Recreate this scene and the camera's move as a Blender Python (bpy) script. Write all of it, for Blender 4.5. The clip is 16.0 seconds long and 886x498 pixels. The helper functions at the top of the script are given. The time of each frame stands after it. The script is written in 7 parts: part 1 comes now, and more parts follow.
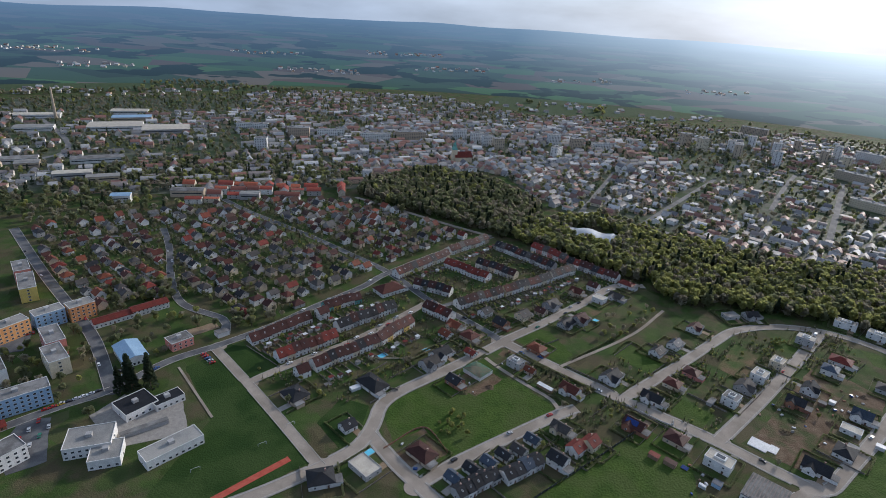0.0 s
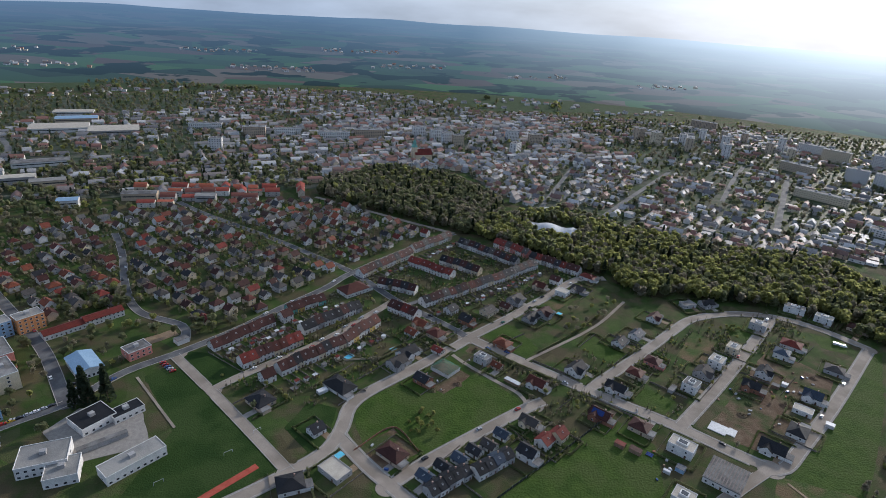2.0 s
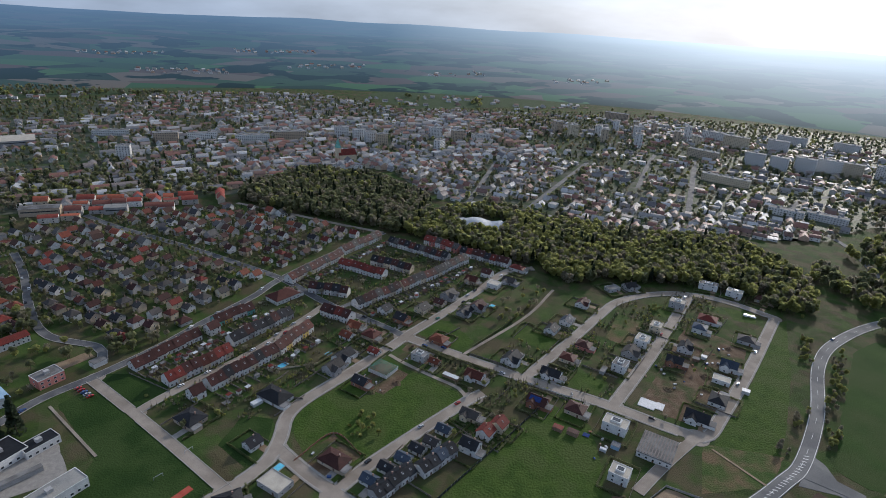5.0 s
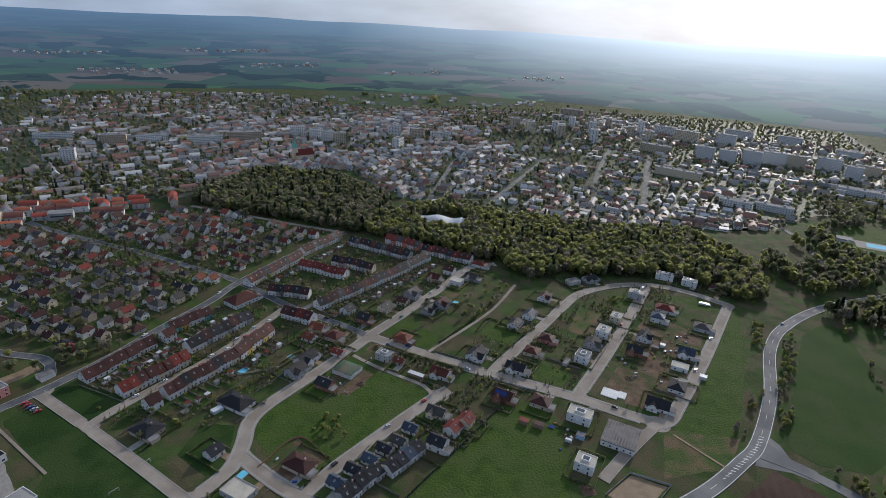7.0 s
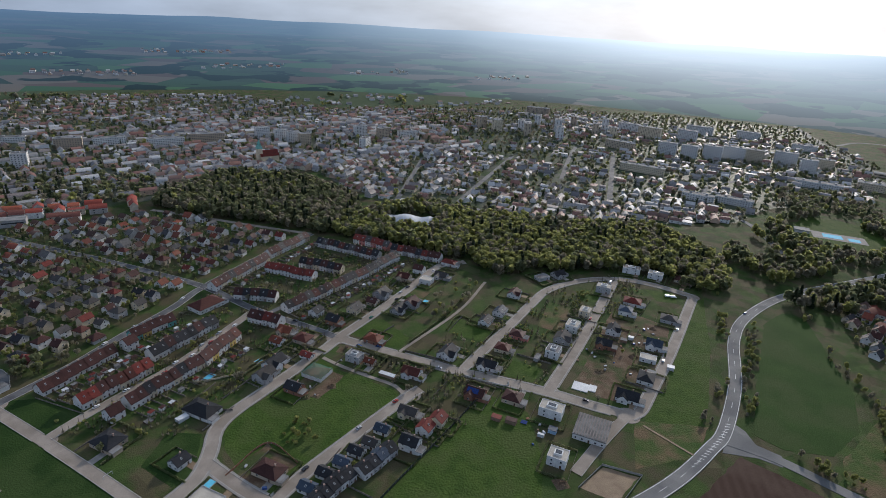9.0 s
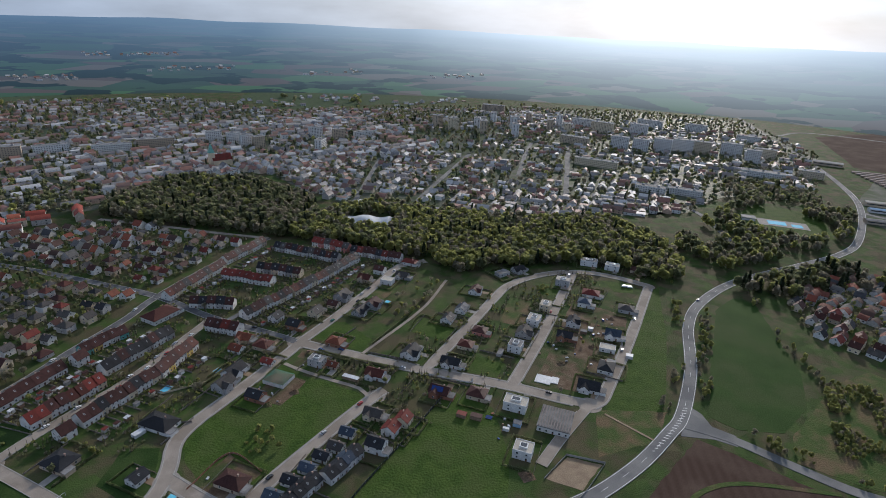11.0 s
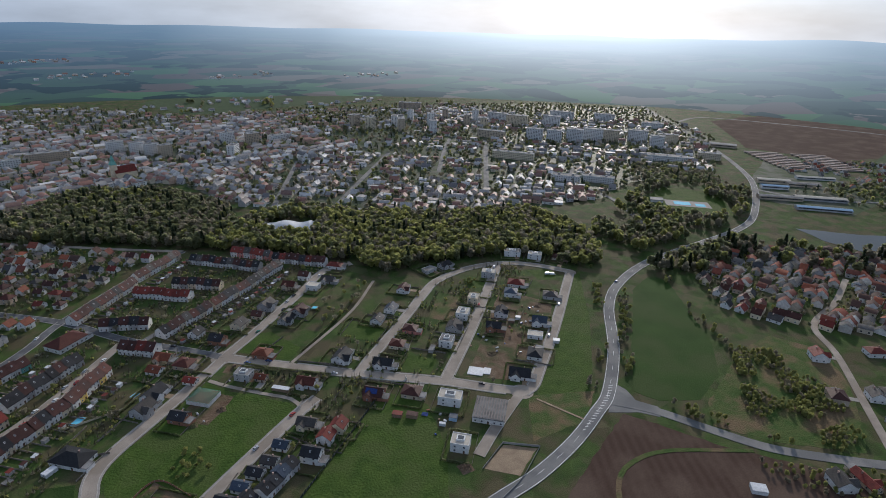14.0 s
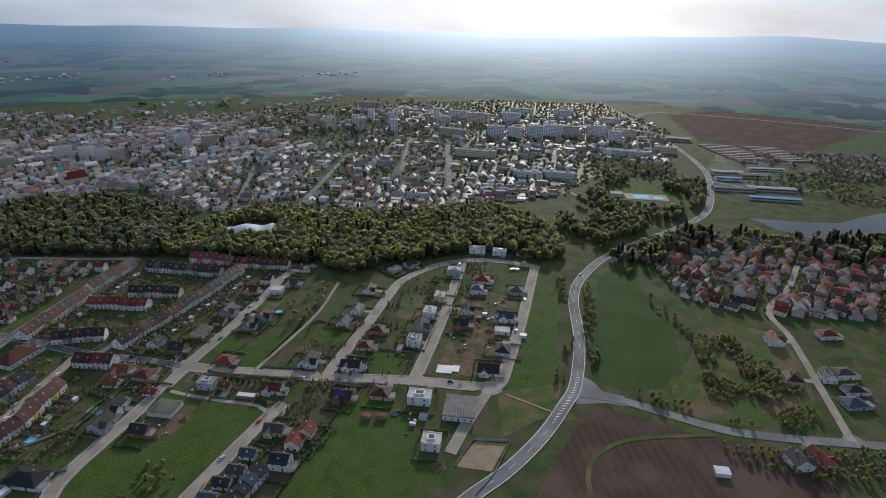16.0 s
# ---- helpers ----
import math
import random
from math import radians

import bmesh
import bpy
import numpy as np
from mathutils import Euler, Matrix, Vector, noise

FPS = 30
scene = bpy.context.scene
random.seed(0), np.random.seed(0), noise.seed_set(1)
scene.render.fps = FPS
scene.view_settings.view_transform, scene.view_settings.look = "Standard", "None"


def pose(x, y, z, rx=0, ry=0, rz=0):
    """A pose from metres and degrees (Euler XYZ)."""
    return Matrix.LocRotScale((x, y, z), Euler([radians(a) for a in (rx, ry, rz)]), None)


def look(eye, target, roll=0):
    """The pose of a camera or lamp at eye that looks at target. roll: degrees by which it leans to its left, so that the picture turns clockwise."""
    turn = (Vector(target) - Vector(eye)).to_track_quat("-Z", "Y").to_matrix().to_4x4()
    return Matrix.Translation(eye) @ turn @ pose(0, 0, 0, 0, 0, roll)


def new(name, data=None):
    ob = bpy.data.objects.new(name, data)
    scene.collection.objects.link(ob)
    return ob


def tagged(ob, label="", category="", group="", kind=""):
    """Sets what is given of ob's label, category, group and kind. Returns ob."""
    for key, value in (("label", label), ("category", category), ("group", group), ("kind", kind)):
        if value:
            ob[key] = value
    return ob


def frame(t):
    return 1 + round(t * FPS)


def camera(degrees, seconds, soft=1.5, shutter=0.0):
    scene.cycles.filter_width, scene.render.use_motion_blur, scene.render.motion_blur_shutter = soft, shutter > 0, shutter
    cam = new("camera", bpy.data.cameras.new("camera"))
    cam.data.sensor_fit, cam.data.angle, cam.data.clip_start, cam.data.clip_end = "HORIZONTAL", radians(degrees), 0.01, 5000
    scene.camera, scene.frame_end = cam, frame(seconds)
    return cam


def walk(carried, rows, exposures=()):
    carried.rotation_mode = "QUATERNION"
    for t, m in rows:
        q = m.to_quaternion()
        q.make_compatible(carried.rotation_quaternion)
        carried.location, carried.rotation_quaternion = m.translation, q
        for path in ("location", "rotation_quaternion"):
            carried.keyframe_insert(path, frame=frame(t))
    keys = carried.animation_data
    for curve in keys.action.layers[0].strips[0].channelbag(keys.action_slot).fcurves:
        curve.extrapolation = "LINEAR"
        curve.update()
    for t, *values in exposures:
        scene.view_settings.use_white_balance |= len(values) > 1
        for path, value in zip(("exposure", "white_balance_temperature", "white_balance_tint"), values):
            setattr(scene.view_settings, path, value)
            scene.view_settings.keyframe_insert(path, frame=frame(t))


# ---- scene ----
cam = camera(75.6, 16.0, soft=0.5)
PATH = [
    (0, (0.017, 0.002, 240.004), (-0.028, 1.845, 239.229), 3.6),
    (0.5, (-1.939, 0.672, 240.543), (-1.947, 2.514, 239.764), 3.9),
    (1, (-2.709, 0.699, 240.443), (-2.679, 2.541, 239.665), 3.9),
    (1.5, (-2.695, 0.674, 240.553), (-2.634, 2.515, 239.775), 3.8),
    (2, (-2.322, 0.795, 240.431), (-2.231, 2.636, 239.654), 3.7),
    (2.5, (-2.562, 0.874, 240.487), (-2.437, 2.713, 239.711), 3.6),
    (3, (-2.895, 0.979, 240.379), (-2.73, 2.815, 239.603), 3.5),
    (3.5, (-2.989, 1.167, 240.46), (-2.778, 2.999, 239.685), 3.5),
    (4, (-3.097, 1.191, 240.532), (-2.844, 3.018, 239.759), 3.4),
    (6.5, (-2.862, 2.856, 237.684), (-2.422, 4.651, 236.92), 3.3),
    (7, (-2.828, 2.949, 237.822), (-2.362, 4.737, 237.057), 3.3),
    (7.5, (-2.381, 3.57, 237.969), (-1.892, 5.351, 237.203), 3.3),
    (8, (-1.919, 3.836, 236.797), (-1.406, 5.612, 236.034), 3.3),
    (8.5, (-1.782, 4.21, 236.298), (-1.241, 5.978, 235.537), 3.3),
    (9, (-1.121, 4.288, 235.931), (-0.555, 6.049, 235.171), 3.2),
    (11.5, (0.955, 3.663, 235.975), (1.685, 5.364, 235.218), 2.4),
    (12, (1.642, 3.629, 235.864), (2.412, 5.312, 235.107), 2.1),
    (12.5, (1.679, 3.804, 235.904), (2.494, 5.466, 235.148), 2.0),
    (13, (1.914, 4.067, 235.934), (2.768, 5.711, 235.178), 1.9),
    (13.5, (2.143, 3.476, 235.948), (3.03, 5.101, 235.193), 1.7),
    (14, (2.325, 3.452, 235.967), (3.247, 5.059, 235.212), 1.6),
    (14.5, (2.858, 2.899, 235.68), (3.81, 4.489, 234.926), 1.3),
    (15, (3.281, 3.24, 234.971), (4.264, 4.811, 234.218), 1.2),
    (15.5, (3.2, 3.522, 234.799), (4.205, 5.079, 234.046), 1.1),
    (16, (2.997, 4.202, 235.207), (4.022, 5.744, 234.452), 1.3),
]
EXPOSURES = [(0.0, 0.45, 5250, 12), (6.5, 0.32, 5300, 12), (16.0, 0.30, 5350, 12)]
walk(cam, [(t, look(eye, target, roll)) for t, eye, target, roll in PATH], EXPOSURES)

# ---- world, sun, exposure ----
SUN_AZ, SUN_EL = radians(44), radians(21)
world = bpy.data.worlds.new("world")
scene.world = world
world.use_nodes = True
wn = world.node_tree.nodes
sky = wn.new("ShaderNodeTexSky")
sky.sky_type = "NISHITA"
sky.sun_disc = False
sky.sun_elevation, sky.sun_rotation = SUN_EL, SUN_AZ
sky.altitude, sky.air_density, sky.dust_density, sky.ozone_density = 300, 1.0, 1.6, 3.0
# overcast sky, brighter where the sun stands behind thin cloud
wl = world.node_tree.links
GLOW_AT = radians(41)
way_to = wn.new("ShaderNodeTexCoord")
toward = wn.new("ShaderNodeVectorMath")
toward.operation = "DOT_PRODUCT"
toward.inputs[1].default_value = (math.sin(GLOW_AT) * math.cos(SUN_EL), math.cos(GLOW_AT) * math.cos(SUN_EL), math.sin(SUN_EL))
wl.new(way_to.outputs["Generated"], toward.inputs[0])
veil = wn.new("ShaderNodeValToRGB")
veil.color_ramp.elements[0].position, veil.color_ramp.elements[0].color = 0.0, (2.5, 2.75, 3.1, 1)
veil.color_ramp.elements[1].position, veil.color_ramp.elements[1].color = 1.0, (7.6, 7.3, 6.7, 1)
for at, tint in ((0.55, (2.75, 2.95, 3.15)), (0.76, (3.3, 3.4, 3.4)), (0.87, (4.1, 4.1, 3.95)), (0.94, (5.2, 5.1, 4.85))):
    veil.color_ramp.elements.new(at).color = (*tint, 1)
wl.new(toward.outputs["Value"], veil.inputs[0])
puffs = wn.new("ShaderNodeTexNoise")
puffs.inputs["Scale"].default_value, puffs.inputs["Detail"].default_value = 5.0, 6
stretch = wn.new("ShaderNodeMapping")
stretch.inputs["Scale"].default_value = (1.0, 1.0, 4.0)
wl.new(way_to.outputs["Generated"], stretch.inputs[0])
wl.new(stretch.outputs[0], puffs.inputs["Vector"])
shade = wn.new("ShaderNodeMapRange")
shade.inputs[1].default_value, shade.inputs[2].default_value, shade.inputs[3].default_value, shade.inputs[4].default_value = 0.3, 0.7, 0.78, 1.18
wl.new(puffs.outputs[0], shade.inputs[0])
lumpy = wn.new("ShaderNodeVectorMath")
lumpy.operation = "SCALE"
wl.new(veil.outputs[0], lumpy.inputs[0])
wl.new(shade.outputs[0], lumpy.inputs["Scale"])
cloud = wn.new("ShaderNodeMix")
cloud.data_type = "RGBA"
cloud.inputs[0].default_value = 0.9
wl.new(sky.outputs[0], cloud.inputs[6])
wl.new(lumpy.outputs[0], cloud.inputs[7])
wl.new(cloud.outputs[2], wn["Background"].inputs[0])
wn["Background"].inputs[1].default_value = 0.13
sun_dir = Vector((math.sin(SUN_AZ) * math.cos(SUN_EL), math.cos(SUN_AZ) * math.cos(SUN_EL), math.sin(SUN_EL)))
sun = new("sun", bpy.data.lights.new("sun", "SUN"))
sun.data.energy, sun.data.angle, sun.data.color = 3.1, radians(5), (1.0, 0.82, 0.60)
sun.matrix_world = look(sun_dir * 500, (0, 0, 0))

RNG = np.random.default_rng(11)


# ---- materials ----
def shader(name):
    m = bpy.data.materials.new(name)
    m.use_nodes = True
    n, l = m.node_tree.nodes, m.node_tree.links
    return m, n, l, n["Principled BSDF"]


def mixed(n, l, fac, a, b, kind="MIX"):
    x = n.new("ShaderNodeMix")
    x.data_type, x.blend_type = "RGBA", kind
    for slot, v in ((0, fac), (6, a), (7, b)):
        if isinstance(v, (int, float)):
            x.inputs[slot].default_value = v
        elif isinstance(v, tuple):
            x.inputs[slot].default_value = (*v, 1)
        else:
            l.new(v, x.inputs[slot])
    return x.outputs[2]


def grain(n, l, scale, detail=4, coords="pos", low=0.35, high=0.65):
    """Noise at a world scale (cells per metre), spread to 0..1."""
    src = n.new("ShaderNodeNewGeometry").outputs["Position"]
    t = n.new("ShaderNodeTexNoise")
    t.inputs["Scale"].default_value, t.inputs["Detail"].default_value = scale, detail
    l.new(src, t.inputs["Vector"])
    r = n.new("ShaderNodeMapRange")
    r.inputs[1].default_value, r.inputs[2].default_value = low, high
    l.new(t.outputs[0], r.inputs[0])
    return r.outputs[0]


def mat(name, a, b, scale=0.3, fine=3.0, rough=0.85, bump=0.15, metal=0.0, vary=0.0, third=None, tscale=0.02, island=False, spec=0.12):
    m, n, l, p = shader(name)
    col = mixed(n, l, grain(n, l, scale), a, b)
    if third:
        col = mixed(n, l, grain(n, l, tscale, 5, low=0.45, high=0.6), col, third)
    fine_out = grain(n, l, fine, 3)
    col = mixed(n, l, 0.35, col, mixed(n, l, fine_out, (0.55, 0.55, 0.55), (1.25, 1.25, 1.25)), "MULTIPLY")
    if vary or island:
        src = n.new("ShaderNodeNewGeometry").outputs["Random Per Island"] if island else n.new("ShaderNodeObjectInfo").outputs["Random"]
        h = n.new("ShaderNodeHueSaturation")
        for slot, lo, hi in (("Value", 1 - vary, 1 + vary), ("Hue", 0.5 - vary * 0.05, 0.5 + vary * 0.05)):
            r = n.new("ShaderNodeMapRange")
            r.inputs[3].default_value, r.inputs[4].default_value = lo, hi
            l.new(src, r.inputs[0])
            l.new(r.outputs[0], h.inputs[slot])
        l.new(col, h.inputs["Color"])
        col = h.outputs[0]
    l.new(col, p.inputs["Base Color"])
    p.inputs["Roughness"].default_value, p.inputs["Metallic"].default_value = rough, metal
    p.inputs["Specular IOR Level"].default_value = spec
    if bump:
        bn = n.new("ShaderNodeBump")
        bn.inputs["Strength"].default_value, bn.inputs["Distance"].default_value = bump, 0.3 / fine
        l.new(fine_out, bn.inputs["Height"])
        l.new(bn.outputs[0], p.inputs["Normal"])
    return m


def palette(name, colours, rough=0.6, spec=0.3):
    """A colour for each island of a joined mesh, with streaks and stains."""
    m, n, l, p = shader(name)
    ramp = n.new("ShaderNodeValToRGB")
    ramp.color_ramp.interpolation = "CONSTANT"
    while len(ramp.color_ramp.elements) < len(colours):
        ramp.color_ramp.elements.new(1.0)
    for i, (e, c) in enumerate(zip(ramp.color_ramp.elements, colours)):
        e.position, e.color = i / len(colours), (*c, 1)
    l.new(n.new("ShaderNodeNewGeometry").outputs["Random Per Island"], ramp.inputs[0])
    col = mixed(n, l, 0.5, ramp.outputs[0], mixed(n, l, grain(n, l, 0.6), (0.6, 0.6, 0.6), (1.2, 1.2, 1.2)), "MULTIPLY")
    l.new(col, p.inputs["Base Color"])
    p.inputs["Roughness"].default_value, p.inputs["Specular IOR Level"].default_value = rough, spec
    return m


def leaves(name, a, b, c, scale=0.12):
    m, n, l, p = shader(name)
    col = mixed(n, l, grain(n, l, scale, 2), a, b)
    col = mixed(n, l, n.new("ShaderNodeNewGeometry").outputs["Random Per Island"], col, c)
    col = mixed(n, l, grain(n, l, scale * 0.25, 2), col, mixed(n, l, 0.5, col, c))
    l.new(col, p.inputs["Base Color"])
    p.inputs["Roughness"].default_value, p.inputs["Specular IOR Level"].default_value = 0.7, 0.2
    t = n.new("ShaderNodeBsdfTranslucent")
    l.new(col, t.inputs[0])
    x = n.new("ShaderNodeMixShader")
    x.inputs[0].default_value = 0.7
    l.new(p.outputs[0], x.inputs[1])
    l.new(t.outputs[0], x.inputs[2])
    l.new(x.outputs[0], n["Material Output"].inputs[0])
    return m


GRASS = mat("garden grass", (0.034, 0.056, 0.016), (0.052, 0.078, 0.021), 0.08, 1.2, rough=0.8, third=(0.075, 0.066, 0.036), tscale=0.05, bump=0.5, spec=0.03)
# garden plots differ in how green or bare they are
_n, _l = GRASS.node_tree.nodes, GRASS.node_tree.links
_p = _n["Principled BSDF"]
_was = _p.inputs["Base Color"].links[0].from_socket
_v = _n.new("ShaderNodeTexVoronoi")
_v.inputs["Scale"].default_value = 0.07
_l.new(_n.new("ShaderNodeNewGeometry").outputs["Position"], _v.inputs["Vector"])
_sep = _n.new("ShaderNodeSeparateColor")
_l.new(_v.outputs["Color"], _sep.inputs[0])
_rmp = _n.new("ShaderNodeMapRange")
_rmp.inputs[1].default_value, _rmp.inputs[2].default_value, _rmp.inputs[4].default_value = 0.6, 1.0, 0.4
_l.new(_sep.outputs[0], _rmp.inputs[0])
_val = _n.new("ShaderNodeHueSaturation")
_r2 = _n.new("ShaderNodeMapRange")
_r2.inputs[3].default_value, _r2.inputs[4].default_value = 0.85, 1.18
_l.new(_sep.outputs[1], _r2.inputs[0])
_l.new(_r2.outputs[0], _val.inputs["Value"])
_l.new(mixed(_n, _l, _rmp.outputs[0], _was, (0.080, 0.064, 0.042)), _val.inputs["Color"])
_l.new(_val.outputs[0], _p.inputs["Base Color"])
LAWN = mat("mown lawn", (0.022, 0.042, 0.011), (0.031, 0.054, 0.014), 0.06, 1.0, rough=0.8, third=(0.038, 0.060, 0.018), tscale=0.03, bump=0.4, spec=0.03)
MEADOW = mat("meadow", (0.038, 0.066, 0.013), (0.057, 0.088, 0.018), 0.12, 0.7, rough=0.8, third=(0.058, 0.080, 0.022), tscale=0.05, bump=0.5, spec=0.03)
CROP = mat("young crop", (0.028, 0.054, 0.012), (0.036, 0.066, 0.015), 0.03, 1.5, rough=0.8, third=(0.044, 0.064, 0.02), tscale=0.02, bump=0.4, spec=0.03)
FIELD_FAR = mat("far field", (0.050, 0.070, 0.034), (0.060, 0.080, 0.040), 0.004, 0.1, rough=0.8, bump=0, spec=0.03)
BRUSH = mat("rough pasture", (0.075, 0.092, 0.03), (0.045, 0.078, 0.02), 0.12, 0.9, rough=0.8, third=(0.13, 0.095, 0.055), tscale=0.045, bump=0.6, spec=0.03)
EARTH = mat("bare earth", (0.095, 0.062, 0.040), (0.155, 0.115, 0.078), 0.15, 1.0, rough=0.8, third=(0.055, 0.070, 0.026), tscale=0.05, bump=0.7, spec=0.03)
SAND = mat("sandy fill", (0.24, 0.18, 0.115), (0.18, 0.13, 0.085), 0.2, 1.5, rough=0.7, bump=0.4)
ASPHALT = mat("asphalt", (0.10, 0.10, 0.105), (0.14, 0.14, 0.14), 0.15, 4.0, third=(0.075, 0.075, 0.08), tscale=0.08, bump=0.1)
HIGHWAY = mat("worn asphalt", (0.16, 0.155, 0.15), (0.20, 0.195, 0.185), 0.1, 4.0, third=(0.12, 0.12, 0.12), tscale=0.05, bump=0.1)
CONCRETE_ROAD = mat("pale road surface", (0.25, 0.215, 0.178), (0.30, 0.26, 0.218), 0.12, 4.0, third=(0.21, 0.178, 0.145), tscale=0.05, bump=0.1)
PAVING = mat("concrete paving", (0.22, 0.205, 0.185), (0.28, 0.26, 0.235), 0.4, 4.0, bump=0.1)
KERB = mat("kerb stone", (0.28, 0.265, 0.24), (0.36, 0.34, 0.31), 0.6, 5.0, bump=0.1)
PAINT = mat("road paint", (0.75, 0.75, 0.72), (0.6, 0.6, 0.57), 0.8, 3.0, bump=0)
TRACK = mat("running track", (0.30, 0.06, 0.04), (0.36, 0.09, 0.06), 0.3, 3.0, bump=0.1)
WALL = {
    "white": mat("white render", (0.66, 0.65, 0.63), (0.54, 0.53, 0.51), 0.25, 2.0, bump=0.05, vary=0.06),
    "cream": mat("cream render", (0.62, 0.53, 0.38), (0.52, 0.45, 0.33), 0.25, 2.0, bump=0.05, vary=0.08),
    "grey": mat("grey render", (0.38, 0.37, 0.36), (0.30, 0.295, 0.29), 0.25, 2.0, bump=0.05, vary=0.15),
    "pink": mat("pink render", (0.55, 0.23, 0.19), (0.48, 0.20, 0.17), 0.25, 2.0, bump=0.05, vary=0.08),
    "orange": mat("orange render", (0.60, 0.30, 0.12), (0.52, 0.25, 0.10), 0.25, 2.0, bump=0.05, vary=0.1),
    "blue": mat("pale blue render", (0.30, 0.42, 0.56), (0.26, 0.37, 0.50), 0.25, 2.0, bump=0.05, vary=0.08),
    "yellow": mat("yellow render", (0.62, 0.46, 0.13), (0.55, 0.40, 0.12), 0.25, 2.0, bump=0.05, vary=0.08),
    "teal": mat("teal render", (0.16, 0.36, 0.33), (0.13, 0.30, 0.28), 0.25, 2.0, bump=0.05, vary=0.08),
    "brick": mat("bare brick", (0.28, 0.14, 0.09), (0.22, 0.11, 0.075), 0.5, 4.0, bump=0.3, vary=0.1),
    "beige": mat("beige render", (0.46, 0.38, 0.28), (0.40, 0.33, 0.25), 0.25, 2.0, bump=0.05, vary=0.12),
}


def tiles(name, a, b, vary=0.22, rough=0.58):
    """Roof tiles in courses, weathered in patches."""
    m, n, l, p = shader(name)
    col = mixed(n, l, grain(n, l, 0.25), a, b)
    fine = grain(n, l, 2.2, 3)
    col = mixed(n, l, 0.55, col, mixed(n, l, fine, (0.5, 0.5, 0.5), (1.3, 1.25, 1.2)), "MULTIPLY")
    h = n.new("ShaderNodeHueSaturation")
    r = n.new("ShaderNodeMapRange")
    r.inputs[3].default_value, r.inputs[4].default_value = 1 - vary, 1 + vary
    l.new(n.new("ShaderNodeObjectInfo").outputs["Random"], r.inputs[0])
    l.new(r.outputs[0], h.inputs["Value"])
    l.new(col, h.inputs["Color"])
    l.new(h.outputs[0], p.inputs["Base Color"])
    w = n.new("ShaderNodeTexWave")
    w.bands_direction = "Z"
    w.inputs["Scale"].default_value, w.inputs["Distortion"].default_value = 1.6, 0.6
    l.new(n.new("ShaderNodeNewGeometry").outputs["Position"], w.inputs["Vector"])
    bn = n.new("ShaderNodeBump")
    bn.inputs["Strength"].default_value, bn.inputs["Distance"].default_value = 0.5, 0.06
    l.new(w.outputs["Fac"], bn.inputs["Height"])
    l.new(bn.outputs[0], p.inputs["Normal"])
    p.inputs["Roughness"].default_value, p.inputs["Specular IOR Level"].default_value = rough, 0.12
    return m


ROOF = {
    "brown": tiles("brown roof tiles", (0.042, 0.018, 0.016), (0.06, 0.026, 0.022)),
    "dark": tiles("anthracite roof tiles", (0.017, 0.018, 0.021), (0.025, 0.026, 0.030), rough=0.5),
    "red": tiles("red roof tiles", (0.150, 0.030, 0.022), (0.105, 0.026, 0.020)),
    "orange": tiles("orange-red roof tiles", (0.150, 0.048, 0.026), (0.115, 0.038, 0.022)),
    "rust": tiles("rust-brown roof tiles", (0.066, 0.021, 0.016), (0.086, 0.030, 0.022)),
    "grey": tiles("grey roof slates", (0.053, 0.050, 0.046), (0.073, 0.066, 0.063)),
    "blue": tiles("slate-blue roof", (0.036, 0.050, 0.073), (0.050, 0.063, 0.089), rough=0.45),
}
FLAT = mat("flat roof felt", (0.22, 0.215, 0.21), (0.16, 0.155, 0.15), 0.2, 2.0, third=(0.12, 0.115, 0.11), tscale=0.12, bump=0.1, vary=0.12)
PALE_FLAT = mat("pale flat roof", (0.46, 0.42, 0.35), (0.36, 0.33, 0.28), 0.2, 2.0, bump=0.05, vary=0.06)
WEATHERED = mat("weathered grey roofing", (0.23, 0.225, 0.215), (0.17, 0.168, 0.16), 0.15, 1.5, third=(0.26, 0.25, 0.23), tscale=0.06, bump=0.1, vary=0.12)
METAL_BLUE = mat("blue sheet roof", (0.20, 0.30, 0.42), (0.24, 0.34, 0.46), 0.2, 2.0, rough=0.4, bump=0.05)
METAL_WHITE = mat("white membrane", (0.52, 0.53, 0.54), (0.42, 0.43, 0.45), 0.1, 1.0, rough=0.5, bump=0.05)
GLASS = mat("window glass", (0.03, 0.035, 0.04), (0.05, 0.055, 0.065), 0.4, 1.0, rough=0.12, bump=0, spec=0.6)
FRAME = mat("white window frame", (0.7, 0.7, 0.69), (0.62, 0.62, 0.6), 1.0, 4.0, rough=0.5, bump=0)
DOOR = mat("brown door", (0.12, 0.07, 0.045), (0.16, 0.09, 0.055), 1.0, 6.0, rough=0.6, bump=0)
CHIMNEY = mat("chimney brick", (0.30, 0.19, 0.15), (0.40, 0.30, 0.25), 1.0, 5.0, bump=0.2, vary=0.2)
TIMBER = mat("weathered timber", (0.18, 0.12, 0.08), (0.24, 0.17, 0.12), 0.6, 5.0, bump=0.2, vary=0.2)
FENCE = mat("fence wood", (0.14, 0.12, 0.10), (0.20, 0.18, 0.15), 0.6, 5.0, bump=0.2)
WATER = mat("still water", (0.02, 0.028, 0.03), (0.025, 0.032, 0.034), 0.02, 0.4, rough=0.04, bump=0, spec=0.08)
POOL = mat("pool water", (0.12, 0.42, 0.58), (0.16, 0.50, 0.66), 0.6, 2.0, rough=0.1, bump=0.05)
SOLAR = mat("solar panel", (0.02, 0.035, 0.13), (0.03, 0.05, 0.17), 1.0, 4.0, rough=0.2, bump=0)
